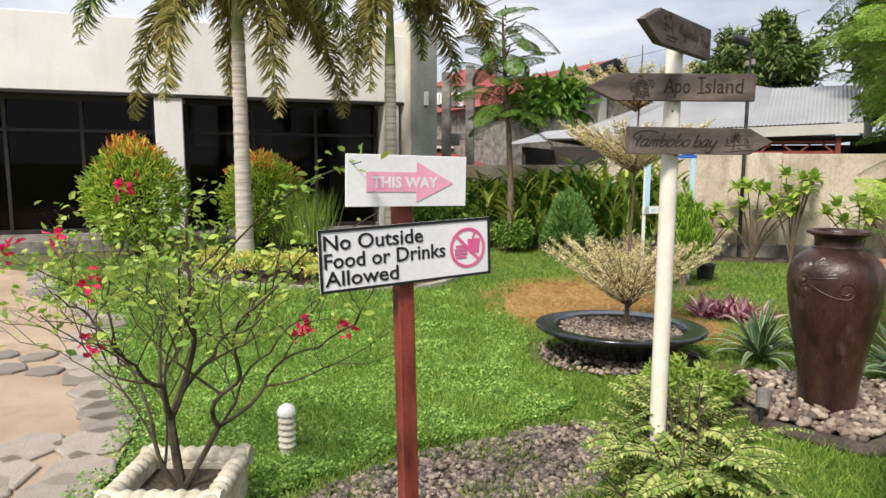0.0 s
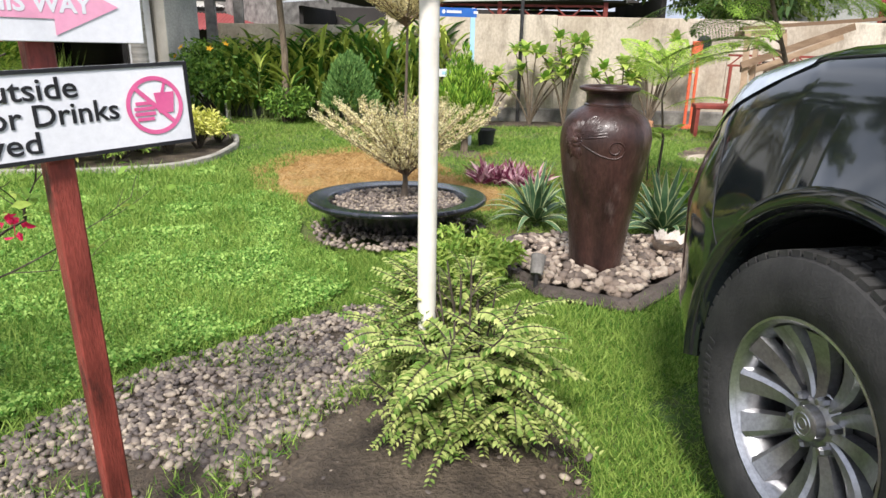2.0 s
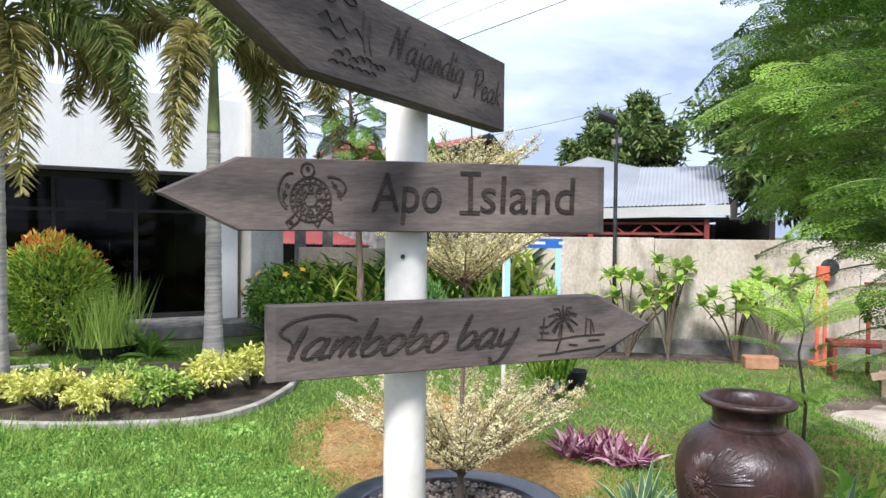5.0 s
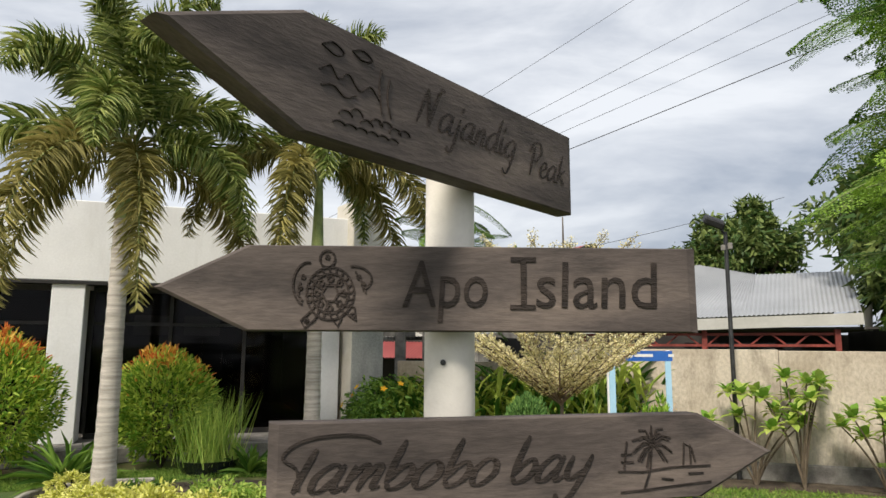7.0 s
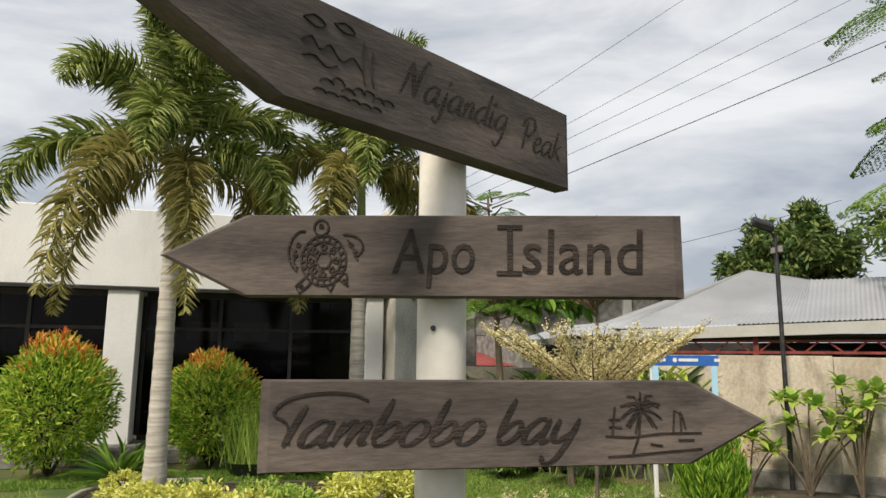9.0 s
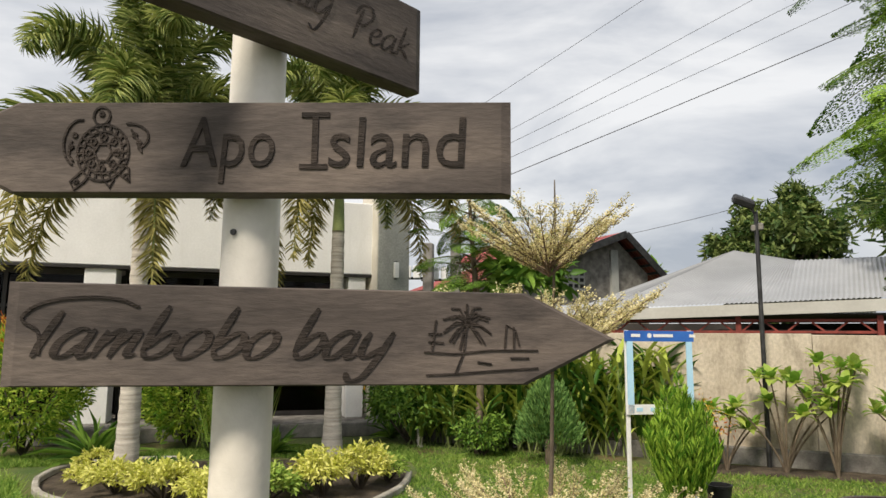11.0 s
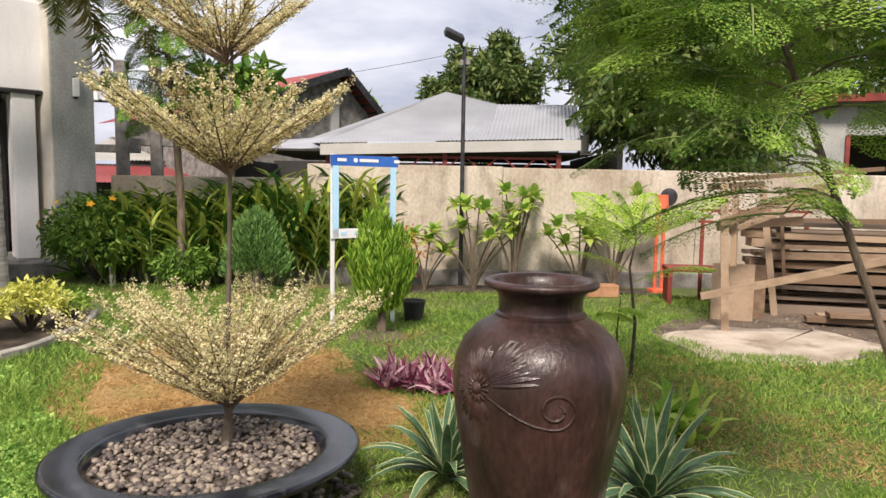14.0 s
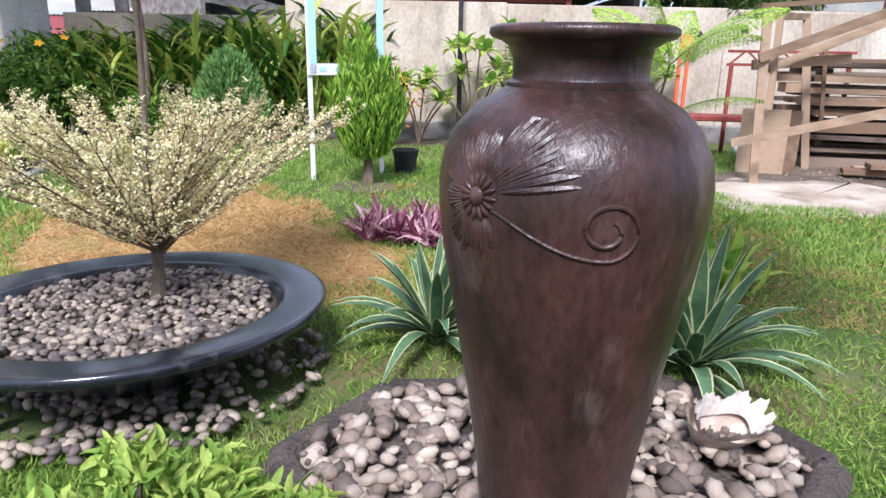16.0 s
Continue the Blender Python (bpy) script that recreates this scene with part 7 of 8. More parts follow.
dk = thing("wall_fitting", "round dark fitting fixed to the boundary wall", "fitting", pose(6.45, 10.36, 1.27, 90, 0, -12.6))
part("disc", Geo().lathe([(0, 0), (0.11, 0), (0.12, 0.02), (0.1, 0.05), (0.04, 0.06), (0, 0.06)], 18), M_steel, dk, smooth=True)
bn = thing("red_bench", "low red-painted steel bench frame by the wall", "bench", pose(6.1, 9.2, 0, 0, 0, -20))
part("seat", Geo().box(0.15, 0, 0.43, 0.95, 0.32, 0.06, bevel=0.01), M_rust, bn)
for u in (-0.28, 0.58):
    part("leg", Geo().box(u, 0, 0.2, 0.05, 0.28, 0.4), M_rust, bn)
tr2 = thing("steel_truss", "red steel lattice truss lying on the timber", "truss", pose(6.75, 9.3, 0, 0, 0, -22))
for z in (0.98, 1.12):
    part("chord", Geo().box(0.2, 0, z, 1.3, 0.03, 0.03), M_rust, tr2)
for k in range(7):
    part("web", Geo().box(-0.35 + k * 0.18, 0, 1.05, 0.19, 0.018, 0.018, ry=42 if k % 2 else -42), M_rust, tr2)
for u in (-0.4, 0.8):
    part("leg", Geo().box(u, 0, 0.48, 0.04, 0.04, 0.97), M_rust, tr2)
bag = thing("cement_sack", "crumpled white sack by the wall", "sack", pose(6.3, 8.9, 0))
me = stone_mesh("sack", 0.8, 41)
me.materials.append(M_bag)
part("sack", me, M_bag, bag, at=pose(0, 0, 0.11, 0, 0, 30) @ Matrix.Diagonal((0.34, 0.28, 0.26, 1)))
bk = thing("clay_block", "weathered clay block lying by the wall", "block", pose(5.25, 9.85, 0, 0, 0, -10))
part("block", Geo().box(0, 0, 0.08, 0.4, 0.2, 0.16, bevel=0.012), M_terra, bk)


# ---- parked car ----
car = thing("car", "parked glossy black sport utility vehicle, front end", "car", pose(2.57, 1.62, 0.032))
HW, AR, HZ = 0.925, 0.50, 0.45


def half_width(y):
    if y < 0.30:
        return HW
    t = min((y - 0.30) / 0.745, 1.0)
    return HW * max(1 - t ** 3.2, 0.0) ** (1 / 2.4)


def hood_z(y):
    return float(np.interp(y, [-3.9, -0.7, -0.2, 0.3, 0.6, 0.8, 0.95, 1.04], [1.27, 1.375, 1.365, 1.325, 1.26, 1.185, 1.07, 0.915]))


def sill_z(y):
    arch = HZ + math.sqrt(max(AR * AR - y * y, 0)) if abs(y) < AR else 0.0
    rear = HZ + math.sqrt(max(AR * AR - (y + 2.75) ** 2, 0)) if abs(y + 2.75) < AR else 0.0
    low = 0.38 if y > -0.4 else 0.34
    return max(low, arch, rear)


FX = [0.965, 1.0, 1.012, 0.985, 0.925, 0.885, 0.85, 0.785, 0.55, 0.28, 0.0]


def section(y):
    w, top, bot = half_width(y), hood_z(y), sill_z(y)
    zs = [bot, bot + 0.25 * (0.86 - bot) if bot < 0.8 else bot + 0.01, max(0.82, bot + 0.02), max(0.92, bot + 0.03), top - 0.16, top - 0.085, top - 0.045, top - 0.022, top - 0.006, top, top + 0.004]
    zs = np.maximum.accumulate(np.array(zs))
    return [(-w * f, y, z) for f, z in zip(FX, zs)]


ys_ = np.unique(np.r_[np.linspace(-3.9, -3.3, 4), np.linspace(-3.26, -2.24, 27), np.linspace(-2.2, -0.52, 15), np.linspace(-0.5, 0.5, 41), np.linspace(0.52, 1.043, 28)])
g = Geo()
rows_ = [section(float(y)) for y in ys_]
ncol = len(FX) * 2 - 1
V = []
for rw in rows_:
    V += rw + [(-x, y, z) for x, y, z in rw[-2::-1]]
F = [(i * ncol + j, (i + 1) * ncol + j, (i + 1) * ncol + j + 1, i * ncol + j + 1) for i in range(len(ys_) - 1) for j in range(ncol - 1)]
F.append(tuple(range(ncol)))
g.add(V, [f[::-1] for f in F])
part("body", g, M_carpaint, car, "glossy black bodywork", smooth=True, sharp=55)
# cabin
g = Geo()
secs = [(-0.72, 0.80, 1.30), (-1.45, 0.70, 1.74), (-2.2, 0.69, 1.82), (-3.3, 0.67, 1.78), (-3.85, 0.72, 1.2)]
V = []
for y, w, z in secs:
    V += [(-0.84, y if z < 1.3 else y, 1.15), (-w, y, z - 0.06), (-w + 0.12, y, z), (w - 0.12, y, z), (w, y, z - 0.06), (0.84, y, 1.15)]
g.add(V, [(i * 6 + j, i * 6 + j + 1, (i + 1) * 6 + j + 1, (i + 1) * 6 + j) for i in range(4) for j in range(5)])
cab = part("cabin", g, M_carpaint, car, smooth=True, sharp=40)
for s in (-1, 1):
    part("side_window", Geo().add([(s * 0.85, -1.2, 1.22), (s * 0.85, -3.5, 1.22), (s * 0.715, -3.25, 1.66), (s * 0.735, -1.62, 1.66)], [(0, 1, 2, 3)]), M_trimdark, cab, "dark side glass")
part("windscreen", Geo().add([(-0.70, -0.88, 1.40), (0.70, -0.88, 1.40), (0.58, -1.36, 1.68), (-0.58, -1.36, 1.68)], [(0, 1, 2, 3)]), M_trimdark, cab, "dark windscreen")
# arch lips, liners, wheels
for s in (-1, 1):
    for yc in (0.0, -2.75):
        a = np.radians(np.linspace(-8, 188, 40))
        p = np.stack([np.full(40, s * (HW * 0.975)), yc + (AR + 0.012) * np.cos(a), HZ + (AR + 0.012) * np.sin(a)], -1)
        g = Geo()
        for k in range(39):
            c0, c1 = a[k], a[k + 1]
            q = []
            for c in (c0, c1):
                for rr2, xx in ((AR - 0.01, 0.93), (AR - 0.002, 0.985), (AR + 0.03, 1.012), (AR + 0.062, 0.992)):
                    q.append((s * HW * xx, yc + rr2 * math.cos(c), HZ + rr2 * math.sin(c)))
            g.add(q, [(0, 1, 5, 4), (1, 2, 6, 5), (2, 3, 7, 6)])
        bm = bmesh.new()
        bm.from_mesh(g.mesh("tmp"))
        bmesh.ops.remove_doubles(bm, verts=bm.verts, dist=0.0005)
        me = bpy.data.meshes.new("wheel_arch")
        bm.to_mesh(me)
        bm.free()
        me.polygons.foreach_set("use_smooth", np.ones(len(me.polygons), bool))
        part("wheel_arch", me, M_carpaint, car, "flared arch lip")
        g = Geo()
        ii = np.linspace(0, math.pi, 18)
        V = [(s * x, yc + (AR - 0.004) * math.cos(c), HZ + (AR - 0.004) * math.sin(c)) for c in ii for x in (HW * 0.96, 0.45)]
        g.add(V, [(2 * k, 2 * k + 1, 2 * k + 3, 2 * k + 2) for k in range(17)])
        g.add([(s * 0.45, yc + AR * math.cos(c), HZ + AR * math.sin(c)) for c in ii], [tuple(range(18))])
        part("arch_liner", g, M_carplastic, car, "matt black liner")
part("underbody", Geo().box(0, -1.4, 0.42, 1.2, 4.4, 0.14), M_carplastic, car)

R_T, R_R = 0.416, 0.257


def wheel(m):
    w = new("wheel")
    w.empty_display_size = 0.1
    w.parent = car
    w.matrix_basis = m
    g = Geo()
    g.lathe([(R_R - 0.012, -0.125), (R_R + 0.02, -0.135), (0.35, -0.14), (0.395, -0.125), (R_T - 0.008, -0.10), (R_T - 0.004, 0.0), (R_T - 0.008, 0.095), (0.402, 0.118), (0.37, 0.132), (0.32, 0.134), (R_R + 0.025, 0.127), (R_R + 0.004, 0.112), (R_R - 0.006, 0.10)], 72)
    ty = part("tyre", g, M_tyre, w, "black all-terrain tyre", smooth=True, sharp=35)
    tread, th = Geo(), []
    N = 62
    for k in range(N):
        a = 2 * math.pi * k / N
        for zz, wz, sh in ((-0.085, 0.042, 0), (-0.03, 0.04, 0.5), (0.03, 0.04, 0), (0.086, 0.046, 0.5)):
            aa = a + sh * 2 * math.pi / N
            tread.box((R_T - 0.003) * math.cos(aa), (R_T - 0.003) * math.sin(aa), zz, 0.016, 0.031, wz, rz=math.degrees(aa))
    tagged(part("tread", tread, M_tyre, ty), "rubber tread blocks", kind="stuff")
    for k in range(9):
        a = radians(62 + k * 4.5)
        part("raised_mark", Geo().box(0.335 * math.cos(a), 0.335 * math.sin(a), 0.1345, 0.028, 0.014, 0.003, rz=math.degrees(a)), M_tyre, ty)
    g = Geo()
    g.lathe([(R_R - 0.03, -0.12), (R_R - 0.02, -0.11), (R_R - 0.035, -0.02), (R_R - 0.028, 0.07), (R_R - 0.012, 0.10), (R_R + 0.002, 0.112), (R_R + 0.004, 0.104), (R_R - 0.004, 0.09)], 64)
    rim = part("rim", g, M_alloy, w, "dark grey alloy rim", smooth=True)
    part("rim_edge", Geo().lathe([(R_R - 0.014, 0.102), (R_R - 0.004, 0.114), (R_R + 0.003, 0.113), (R_R + 0.004, 0.106)], 64), M_alloybright, rim, smooth=True)
    for k in range(6):
        for sgn in (-1, 1):
            a0, a1 = 2 * math.pi * k / 6 + sgn * 0.20, 2 * math.pi * k / 6 + sgn * 0.26
            u = np.linspace(0, 1, 7)
            rr3 = 0.06 + u * (R_R - 0.022 - 0.06)
            aa = a0 + (a1 - a0) * u
            zt = 0.055 + 0.045 * u ** 1.5 - 0.01 * np.sin(u * math.pi)
            wd = 0.024 + 0.044 * u
            V = []
            for r_, a_, z_, w_ in zip(rr3, aa, zt, wd):
                e = np.array([math.cos(a_), math.sin(a_), 0]) * r_
                t_ = np.array([-math.sin(a_), math.cos(a_), 0])
                V += [e - t_ * w_ * 0.62 + [0, 0, z_ - 0.035], e - t_ * w_ * 0.5 + [0, 0, z_ - 0.008], e - t_ * w_ * 0.28 * sgn + [0, 0, z_], e + t_ * w_ * 0.5 + [0, 0, z_ - 0.008], e + t_ * w_ * 0.62 + [0, 0, z_ - 0.035]]
            Fs = [(i * 5 + j, i * 5 + j + 1, (i + 1) * 5 + j + 1, (i + 1) * 5 + j) for i in range(6) for j in range(4)]
            sp_ = part("spoke", Geo().add(V, Fs), M_alloy, rim, smooth=True, sharp=25)
    part("hub_cap", Geo().lathe([(0.082, 0.02), (0.082, 0.04), (0.06, 0.052), (0.045, 0.058), (0.042, 0.082), (0.03, 0.087), (0, 0.088)], 32), M_alloy, rim, smooth=True)
    part("cap_ring", Geo().lathe([(0.024, 0.0875), (0.027, 0.0895), (0.029, 0.0875)], 24).lathe([(0.012, 0.0875), (0.014, 0.0893), (0.016, 0.0875)], 18), M_alloybright, rim, "plain round badge", smooth=True)
    for k in range(6):
        a = 2 * math.pi * (k + 0.5) / 6
        part("wheel_nut", Geo().lathe([(0.012, 0.03), (0.012, 0.066), (0.008, 0.074), (0, 0.075)], 6, 0.068 * math.cos(a), 0.068 * math.sin(a)), M_alloybright, rim)
    part("brake_disc", Geo().lathe([(0.07, -0.01), (0.16, -0.01), (0.16, 0.01), (0.07, 0.01)], 36), M_steel, w, smooth=True)
    part("brake_caliper", Geo().box(0.10, 0.12, 0.0, 0.13, 0.10, 0.07, rz=45, bevel=0.01), M_curb, w)
    part("wheel_back", Geo().lathe([(0, -0.06), (R_R - 0.03, -0.06)], 32), M_carplastic, w)


for yc in (0.0, -2.75):
    wheel(pose(-0.826, yc + 0.024, HZ - 0.014, 0, -90, 0) @ pose(0, 0, 0, 0, 0, 17))
    wheel(pose(0.826, yc + 0.024, HZ - 0.014, 0, 90, 0))


def skin(y, z, off=0.004):
    """A point of the car's left flank."""
    sec = section(float(y))
    zs, xs_ = [q[2] for q in sec], [q[0] for q in sec]
    return (float(np.interp(z, zs, xs_)) - off, y, z)


# lamp, panel gaps and trims on the left front corner
for s in (-1, 1):
    g = Geo()
    nu, nv = 16, 6
    V = []
    for i in range(nu):
        y = 0.34 + 0.58 * i / (nu - 1)
        hz_ = hood_z(y)
        for j in range(nv):
            z = hz_ - 0.026 - (0.03 + 0.15 * (i / (nu - 1))) * (1 - j / (nv - 1))
            x, _, _ = skin(y, z, 0.006)
            V.append((x * -s, y + 0.006, z))
    F = [(i * nv + j, (i + 1) * nv + j, (i + 1) * nv + j + 1, i * nv + j + 1) for i in range(nu - 1) for j in range(nv - 1)]
    part("headlight", Geo().add(V, F), M_lamp, car, "clear headlight over a bright reflector", smooth=True)
gap = [skin(y, z, 0.001) for y, z in zip(np.linspace(0.60, 0.44, 10), np.linspace(1.07, 0.74, 10))]
part("panel_gap", Geo().tube(gap, 0.0022, 5), M_carplastic, car)
hl = [(skin(y, hood_z(y) - 0.05, 0.001)) for y in np.linspace(-0.75, 0.62, 24)]
part("bonnet_gap", Geo().tube(hl, 0.003, 5), M_carplastic, car)
part("bumper_guard", Geo().box(0, 0.86, 0.44, 1.2, 0.12, 0.14, bevel=0.03), M_carplastic, car)
part("grille", Geo().box(0, 0.965, 0.74, 0.9, 0.05, 0.22, bevel=0.02), M_carplastic, car, "black grille")

# ---- grass and ground cover ----
LAWN = wavy([(-1.45, 2.75), (-1.2, 2.1), (-0.85, 2.35), (-0.35, 3.0), (0.2, 3.4), (0.68, 3.72), (0.72, 4.3), (0.42, 4.7), (0.35, 5.3), (0.3, 5.85), (-0.15, 6.4), (-0.3, 7.2), (-0.9, 7.2), (-1.8, 7.05), (-2.9, 7.1), (-4.0, 7.6), (-4.6, 8.4), (-5.5, 7.6), (-4.6, 6.7), (-4.0, 6.3), (-3.2, 5.6), (-2.95, 4.95), (-2.4, 4.2), (-1.65, 3.35)], 0.2, 0.06, 11)


def cover(n, poly, keep_out, tv, tf, size, width, tall, up, material, name, label, lump=0.0, seed=0, near=None, steep=(0.1, 0.8), bare=0.0):
    p = scatter_in(poly, n)
    if bare:
        thin = soft_noise(p, 1.15, seed + 0.5) + 0.55 * soft_noise(p, 4.3, seed)
        p = p[rng.uniform(0, 1, len(p)) > bare * np.clip((thin - 0.02) / 0.22, 0, 1)]
    for q in keep_out:
        p = p[~inside(q, p)]
    if near is not None:
        d = np.hypot(p[:, 0] - 0.9, p[:, 1] - 1.6)
        p = p[rng.uniform(0, 1, len(p)) < np.clip(near / (d + 0.01), 0.06, 1.0) ** 1.3]
        d = np.hypot(p[:, 0] - 0.9, p[:, 1] - 1.6)
        grow_ = np.clip(d / near, 1.0, 2.2)
    else:
        grow_ = np.ones(len(p))
    m = len(p)
    h = np.array([noise.noise((x * 3.1, y * 3.1, seed)) for x, y in p]) * 0.5 + 0.5
    z = lump * h * rng.uniform(0.2, 1.0, m)
    s = size * rng.uniform(0.6, 1.3, m) * (0.7 + 0.6 * h) * grow_
    g = Geo()
    g.strew(tv, tf, np.c_[p, z], units(m, *steep), units(m, up, 1.0), np.stack([s * width, s * tall, s], -1))
    ob = part(name, g, material, None, smooth=True, sharp=0)
    tagged(ob, label, "grass", kind="stuff")
    return ob


FRINGE = np.concatenate([line + [-0.10, -0.05], (line + [0.34, 0.12])[::-1]])
cover(20000, FRINGE, [GRAVEL, BED], LEAF_V[:1] + [(-0.42, 0.5, 0.05), (0.42, 0.5, 0.05), (0, 1.0, 0)], BIT_F, 0.018, 1.0, 1.0, 0.35, M_lawn, "lawn_fringe", "creeping ground cover spilling over the paving edge", 0.09, 31, steep=(-0.1, 0.7))
HOLES = [GRAVEL, SOIL, SANDP, BED, PAVED, JB, WALLBED]
bowl_ring = np.array([(1.06 + 0.5 * math.cos(a), 4.95 + 0.5 * math.sin(a)) for a in np.linspace(0, 6.28, 20)])
cover(470000, LAWN, [GRAVEL, PAVED, BED], LEAF_V[:1] + [(-0.42, 0.5, 0.05), (0.42, 0.5, 0.05), (0, 1.0, 0)], BIT_F, 0.0175, 1.0, 1.0, 0.35, M_lawn, "lawn_cover", "lush bright green creeping ground cover", 0.085, 1, near=3.2, steep=(-0.1, 0.7))
cover(80000, LAWN, [PAVED, BED], BLADE_V, BLADE_F, 0.07, 0.055, 1.0, -0.2, M_grass, "lawn_blades", "grass blades standing in the ground cover", 0.05, 2, near=3.2, steep=(0.4, 1.0))
YARD = np.array([(-1.0, 7.0), (-0.45, 9.6), (-1.2, 11.6), (0.5, 11.4), (2.6, 10.6), (6.0, 9.9), (8.5, 8.0), (7.0, 4.0), (4.6, 1.0), (1.2, 0.6), (1.35, 2.0), (1.0, 3.0), (0.7, 3.7), (0.6, 4.5), (0.3, 5.6), (-0.2, 6.4)])
cover(560000, YARD, HOLES + [DRYP.mean(0) + (DRYP - DRYP.mean(0)) * 0.8, bowl_ring], BLADE_V, BLADE_F, 0.025, 0.13, 1.0, -0.2, M_grass, "grass", "short green lawn grass with thin brown patches", 0.012, 13, bare=0.75, near=2.6, steep=(0.25, 1.0))
cover(50000, DRYP, [bowl_ring], BLADE_V, BLADE_F, 0.05, 0.07, 1.0, -0.2, M_dryblade, "dry_grass", "matted dry brown grass", 0.015, 4, bare=0.5, near=5.0, steep=(-0.05, 0.5))
cover(18000, np.array([(-6.0, 8.4), (-4.6, 9.2), (-3.0, 10.1), (-1.2, 10.5), (-0.6, 10.4), (-1.2, 11.6), (-3.2, 10.9), (-5.8, 9.4)]), [BED], BLADE_V, BLADE_F, 0.06, 0.12, 1.0, -0.2, M_grass, "border_grass", "green grass along the building", 0.02, 5, steep=(0.3, 1.0))
cover(9000, SOIL, [], BLADE_V, BLADE_F, 0.05, 0.08, 1.0, -0.2, M_grass, "weeds", "thin weeds sprouting on bare soil", 0.02, 6, bare=1.0, steep=(0.3, 1.0))
cover(8000, GRAVEL, [], BLADE_V, BLADE_F, 0.055, 0.08, 1.0, -0.2, M_grass, "gravel_weeds", "grass tufts among the pebbles", 0.02, 7, bare=1.0, steep=(0.3, 1.0))

cover(190000, YARD, HOLES + [DRYP, bowl_ring], BLADE_V, BLADE_F, 0.022, 0.14, 1.0, -0.2, M_grass, "thin_grass", "thin short grass over the whole yard", 0.006, 17, near=2.6, steep=(0.15, 0.9))
cover(30000, np.array([(2.9, 5.5), (4.2, 4.4), (5.8, 5.0), (5.4, 6.4), (3.9, 7.2), (2.7, 8.4), (2.1, 7.6)]), HOLES, BLADE_V, BLADE_F, 0.04, 0.08, 1.0, -0.2, M_dryblade, "brown_grass", "dried brown tufts mixed into the lawn", 0.01, 23, bare=1.0, near=5.0, steep=(0.0, 0.6))
edge = SANDP.mean(0) + (SANDP - SANDP.mean(0)) * 1.02
cover(26000, edge, [SANDP.mean(0) + (SANDP - SANDP.mean(0)) * 0.82], BLADE_V, BLADE_F, 0.045, 0.09, 1.0, -0.2, M_grass, "sand_edge_grass", "sparse grass creeping over the sand", 0.01, 9, bare=1.0, steep=(0.3, 1.0))
edge = SOIL.mean(0) + (SOIL - SOIL.mean(0)) * 1.06
cover(9000, edge, [SOIL.mean(0) + (SOIL - SOIL.mean(0)) * 0.86], BLADE_V, BLADE_F, 0.05, 0.08, 1.0, -0.2, M_grass, "soil_edge_grass", "grass creeping over the soil's edge", 0.03, 10, bare=0.8, steep=(0.3, 1.0))

edge = JB.mean(0) + (JB - JB.mean(0)) * 1.16
cover(7000, edge, [JB.mean(0) + (JB - JB.mean(0)) * 1.03], BLADE_V, BLADE_F, 0.06, 0.075, 1.0, -0.2, M_grass, "kerb_grass", "grass growing against the kerb", 0.02, 12, steep=(0.3, 1.0))

edge = GRAVEL.mean(0) + (GRAVEL - GRAVEL.mean(0)) * 1.14
cover(26000, edge, [GRAVEL.mean(0) + (GRAVEL - GRAVEL.mean(0)) * 0.97, SOIL], BLADE_V, BLADE_F, 0.045, 0.09, 1.0, -0.2, M_grass, "gravel_edge_grass", "tufted grass along the pebble strip", 0.02, 33, steep=(0.3, 1.0))
cover(34000, np.array([(0.62, 3.5), (0.62, 4.5), (1.5, 4.35), (1.75, 3.6), (1.4, 3.0), (0.95, 3.3)]), [JB, GRAVEL], BLADE_V, BLADE_F, 0.035, 0.10, 1.0, -0.2, M_grass, "shrub_grass", "grass growing between the bowl and the shrubs", 0.015, 35, steep=(0.3, 1.0))
cover(60000, np.array([(1.25, 0.9), (1.35, 2.3), (1.2, 2.9), (1.6, 3.5), (2.1, 3.3), (3.0, 3.9), (3.9, 4.6), (4.4, 3.4), (3.2, 2.75), (2.2, 2.75), (1.75, 2.5), (1.6, 1.6), (1.6, 0.9)]), [JB, SOIL], BLADE_V, BLADE_F, 0.045, 0.085, 1.0, -0.2, M_grass, "verge_grass", "longer lawn grass beside the stone bed", 0.015, 37, steep=(0.4, 1.0))

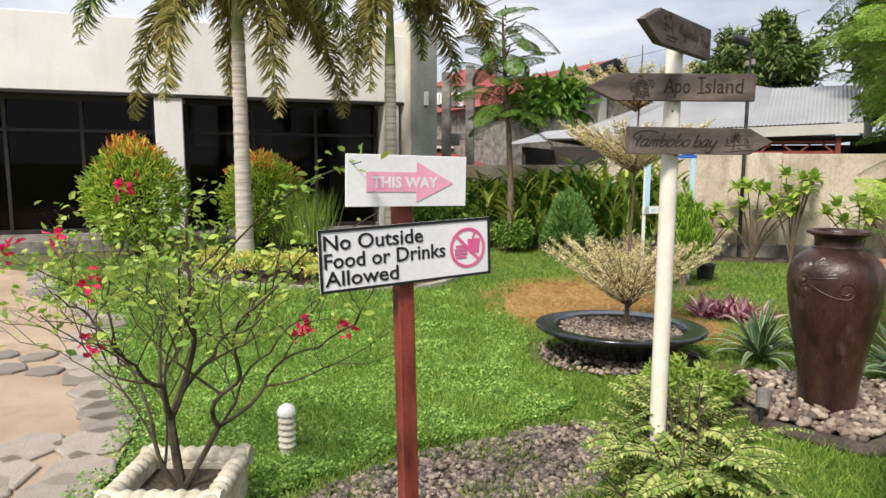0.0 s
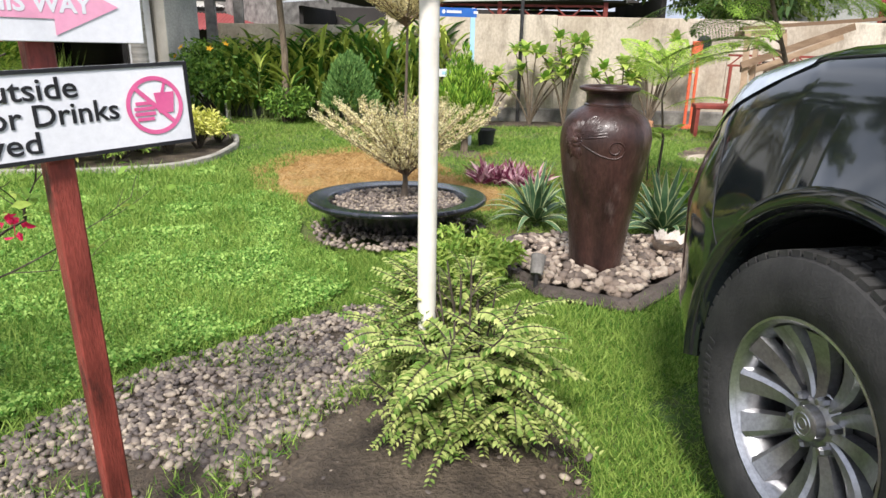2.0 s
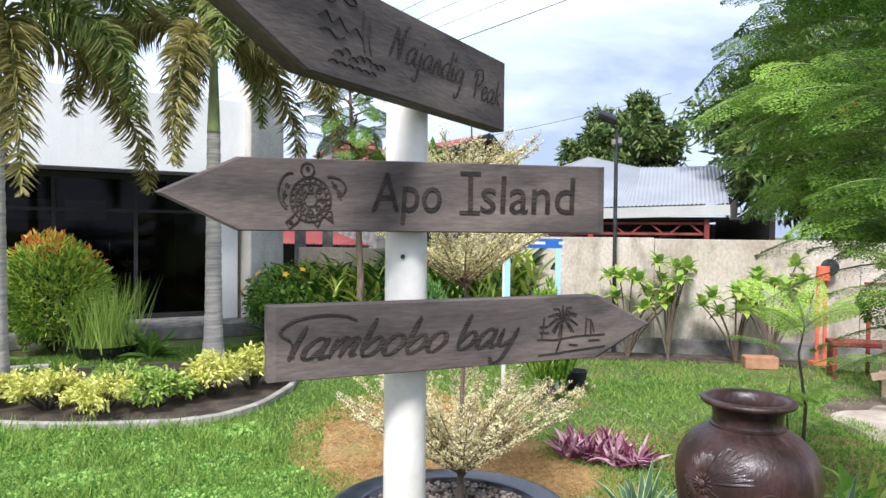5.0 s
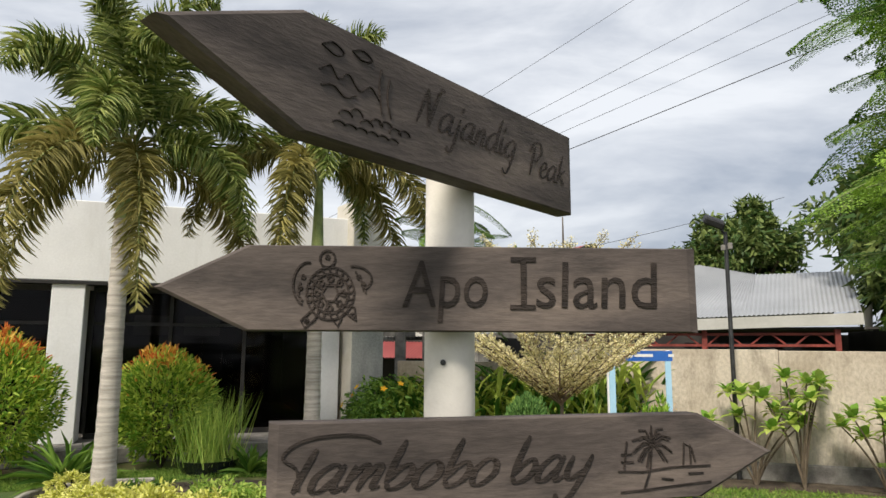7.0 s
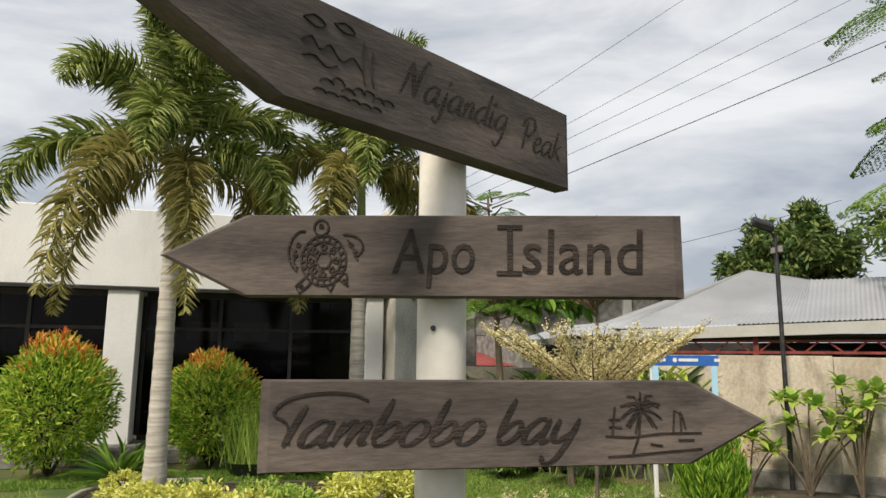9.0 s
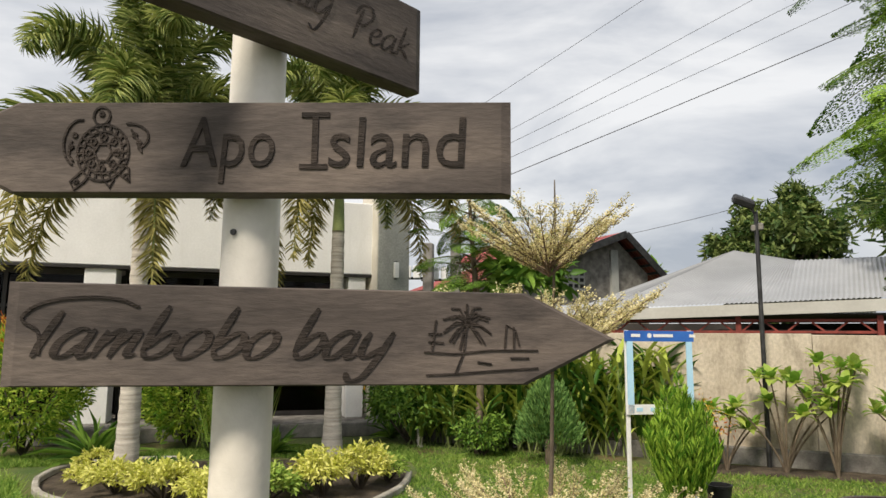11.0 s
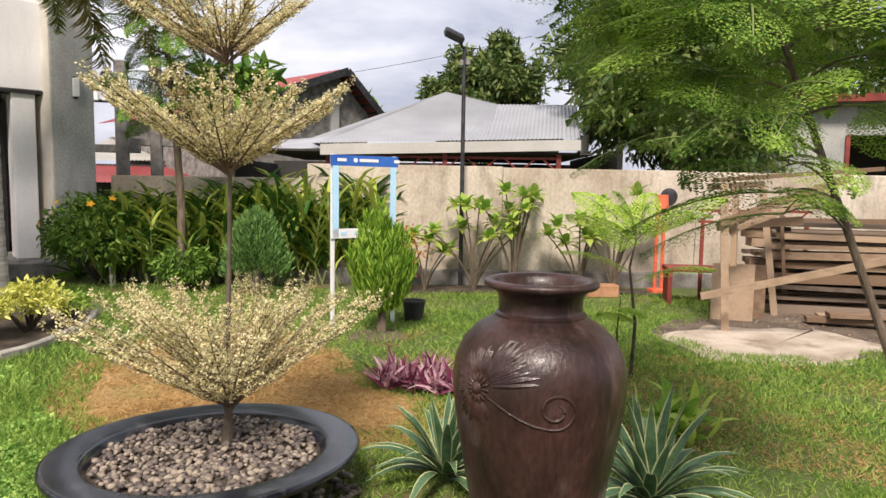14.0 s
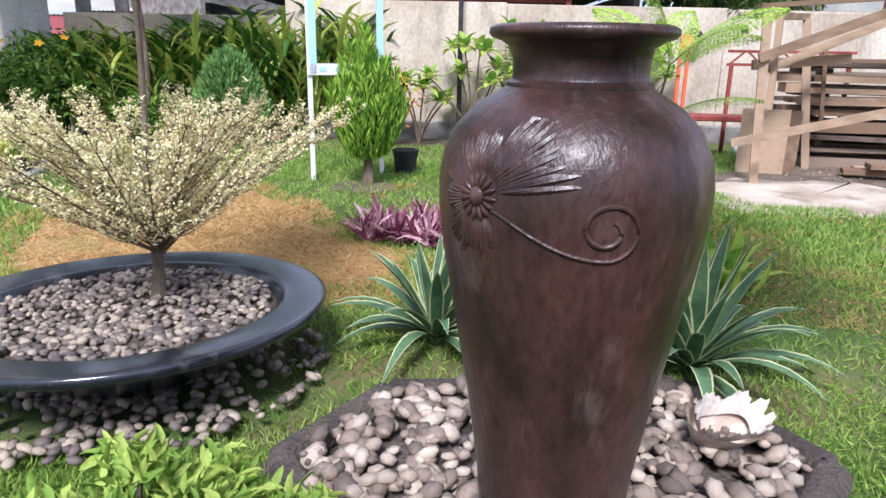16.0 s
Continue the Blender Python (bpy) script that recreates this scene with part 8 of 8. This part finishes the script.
# ---- loose stones, last ----
p = scatter_in(GRAVEL, 6500)
p = p[soft_noise(p, 1.6, 3.3) + 0.7 * soft_noise(p, 5.1, 1.2) + 0.45 * (p[:, 0] - 0.1) > -0.38 + rng.normal(0, 0.1, len(p))]
p = np.c_[p, rng.uniform(0.012, 0.026, len(p))]
order = np.argsort(np.hypot(p[:, 0] - 0.35, p[:, 1] - 2.3))
gv = thing("gravel_strip", "curved strip of loose grey river pebbles", "gravel", pose(0, 0, 0))
stones(gv, p[order[:300]], rng.uniform(0.026, 0.05, 300), stone_kinds)
stone_heap("pebble_fill", p[order[300:]], rng.uniform(0.02, 0.042, len(p) - 300), M_pebble_i, "loose grey and brown river pebbles", gv)
stones(bowl, BOWL_NEAR, rng.uniform(0.022, 0.040, 300), stone_kinds)
a, r = rng.uniform(0, 2 * math.pi, 620), rng.uniform(0.22, 0.62, 620)
q = np.stack([r * np.cos(a), r * np.sin(a), rng.uniform(0.004, 0.02, 620)], -1)
stone_heap("pebble_skirt", q[q[:, 1] < 0.35], rng.uniform(0.03, 0.05, int((q[:, 1] < 0.35).sum())), M_pebble_i, "pebbles heaped under the bowl", bowl)
inner = JB.mean(0) + (JB - JB.mean(0)) * 0.93
p = scatter_in(inner, 1000) - [JX, JY]
d = np.hypot(p[:, 0], p[:, 1])
p = p[d > 0.15]
d = np.hypot(p[:, 0], p[:, 1])
spots = np.c_[p, 0.05 + 0.05 * np.exp(-d * 3) + rng.uniform(0, 0.03, len(p))]
near = np.argsort(spots[:, 1])
stones(bed, spots[near[:300]], rng.uniform(0.03, 0.075, 300), pale_kinds, "stone")
stone_heap("stone_fill", spots[near[300:]], rng.uniform(0.028, 0.07, len(p) - 300), M_white_stone_i, "pale mixed river stones", bed)
cl = scatter_in(SOIL, 420)
q = scatter_in(SANDP, 900)
q = q[~inside(SPILL, q)]
stone_heap("earth_gravel", np.c_[q, np.full(len(q), 0.008)], rng.uniform(0.01, 0.028, len(q)), M_pebble_i, "gravel strewn on bare earth")
stone_heap("soil_clods", np.c_[cl, 0.02 + 0.035 * np.exp(-((cl[:, 0] - 0.75) ** 2 + (cl[:, 1] - 2.0) ** 2) * 3)], rng.uniform(0.01, 0.04, 420), M_soil, "small clods of dark earth")
cl = scatter_in(SOIL, 170)
stone_heap("strewn_pebbles", np.c_[cl, 0.025 + 0.035 * np.exp(-((cl[:, 0] - 0.75) ** 2 + (cl[:, 1] - 2.0) ** 2) * 3)], rng.uniform(0.014, 0.04, 170), M_pebble_i, "pebbles strewn over bare soil")
lay_flags()
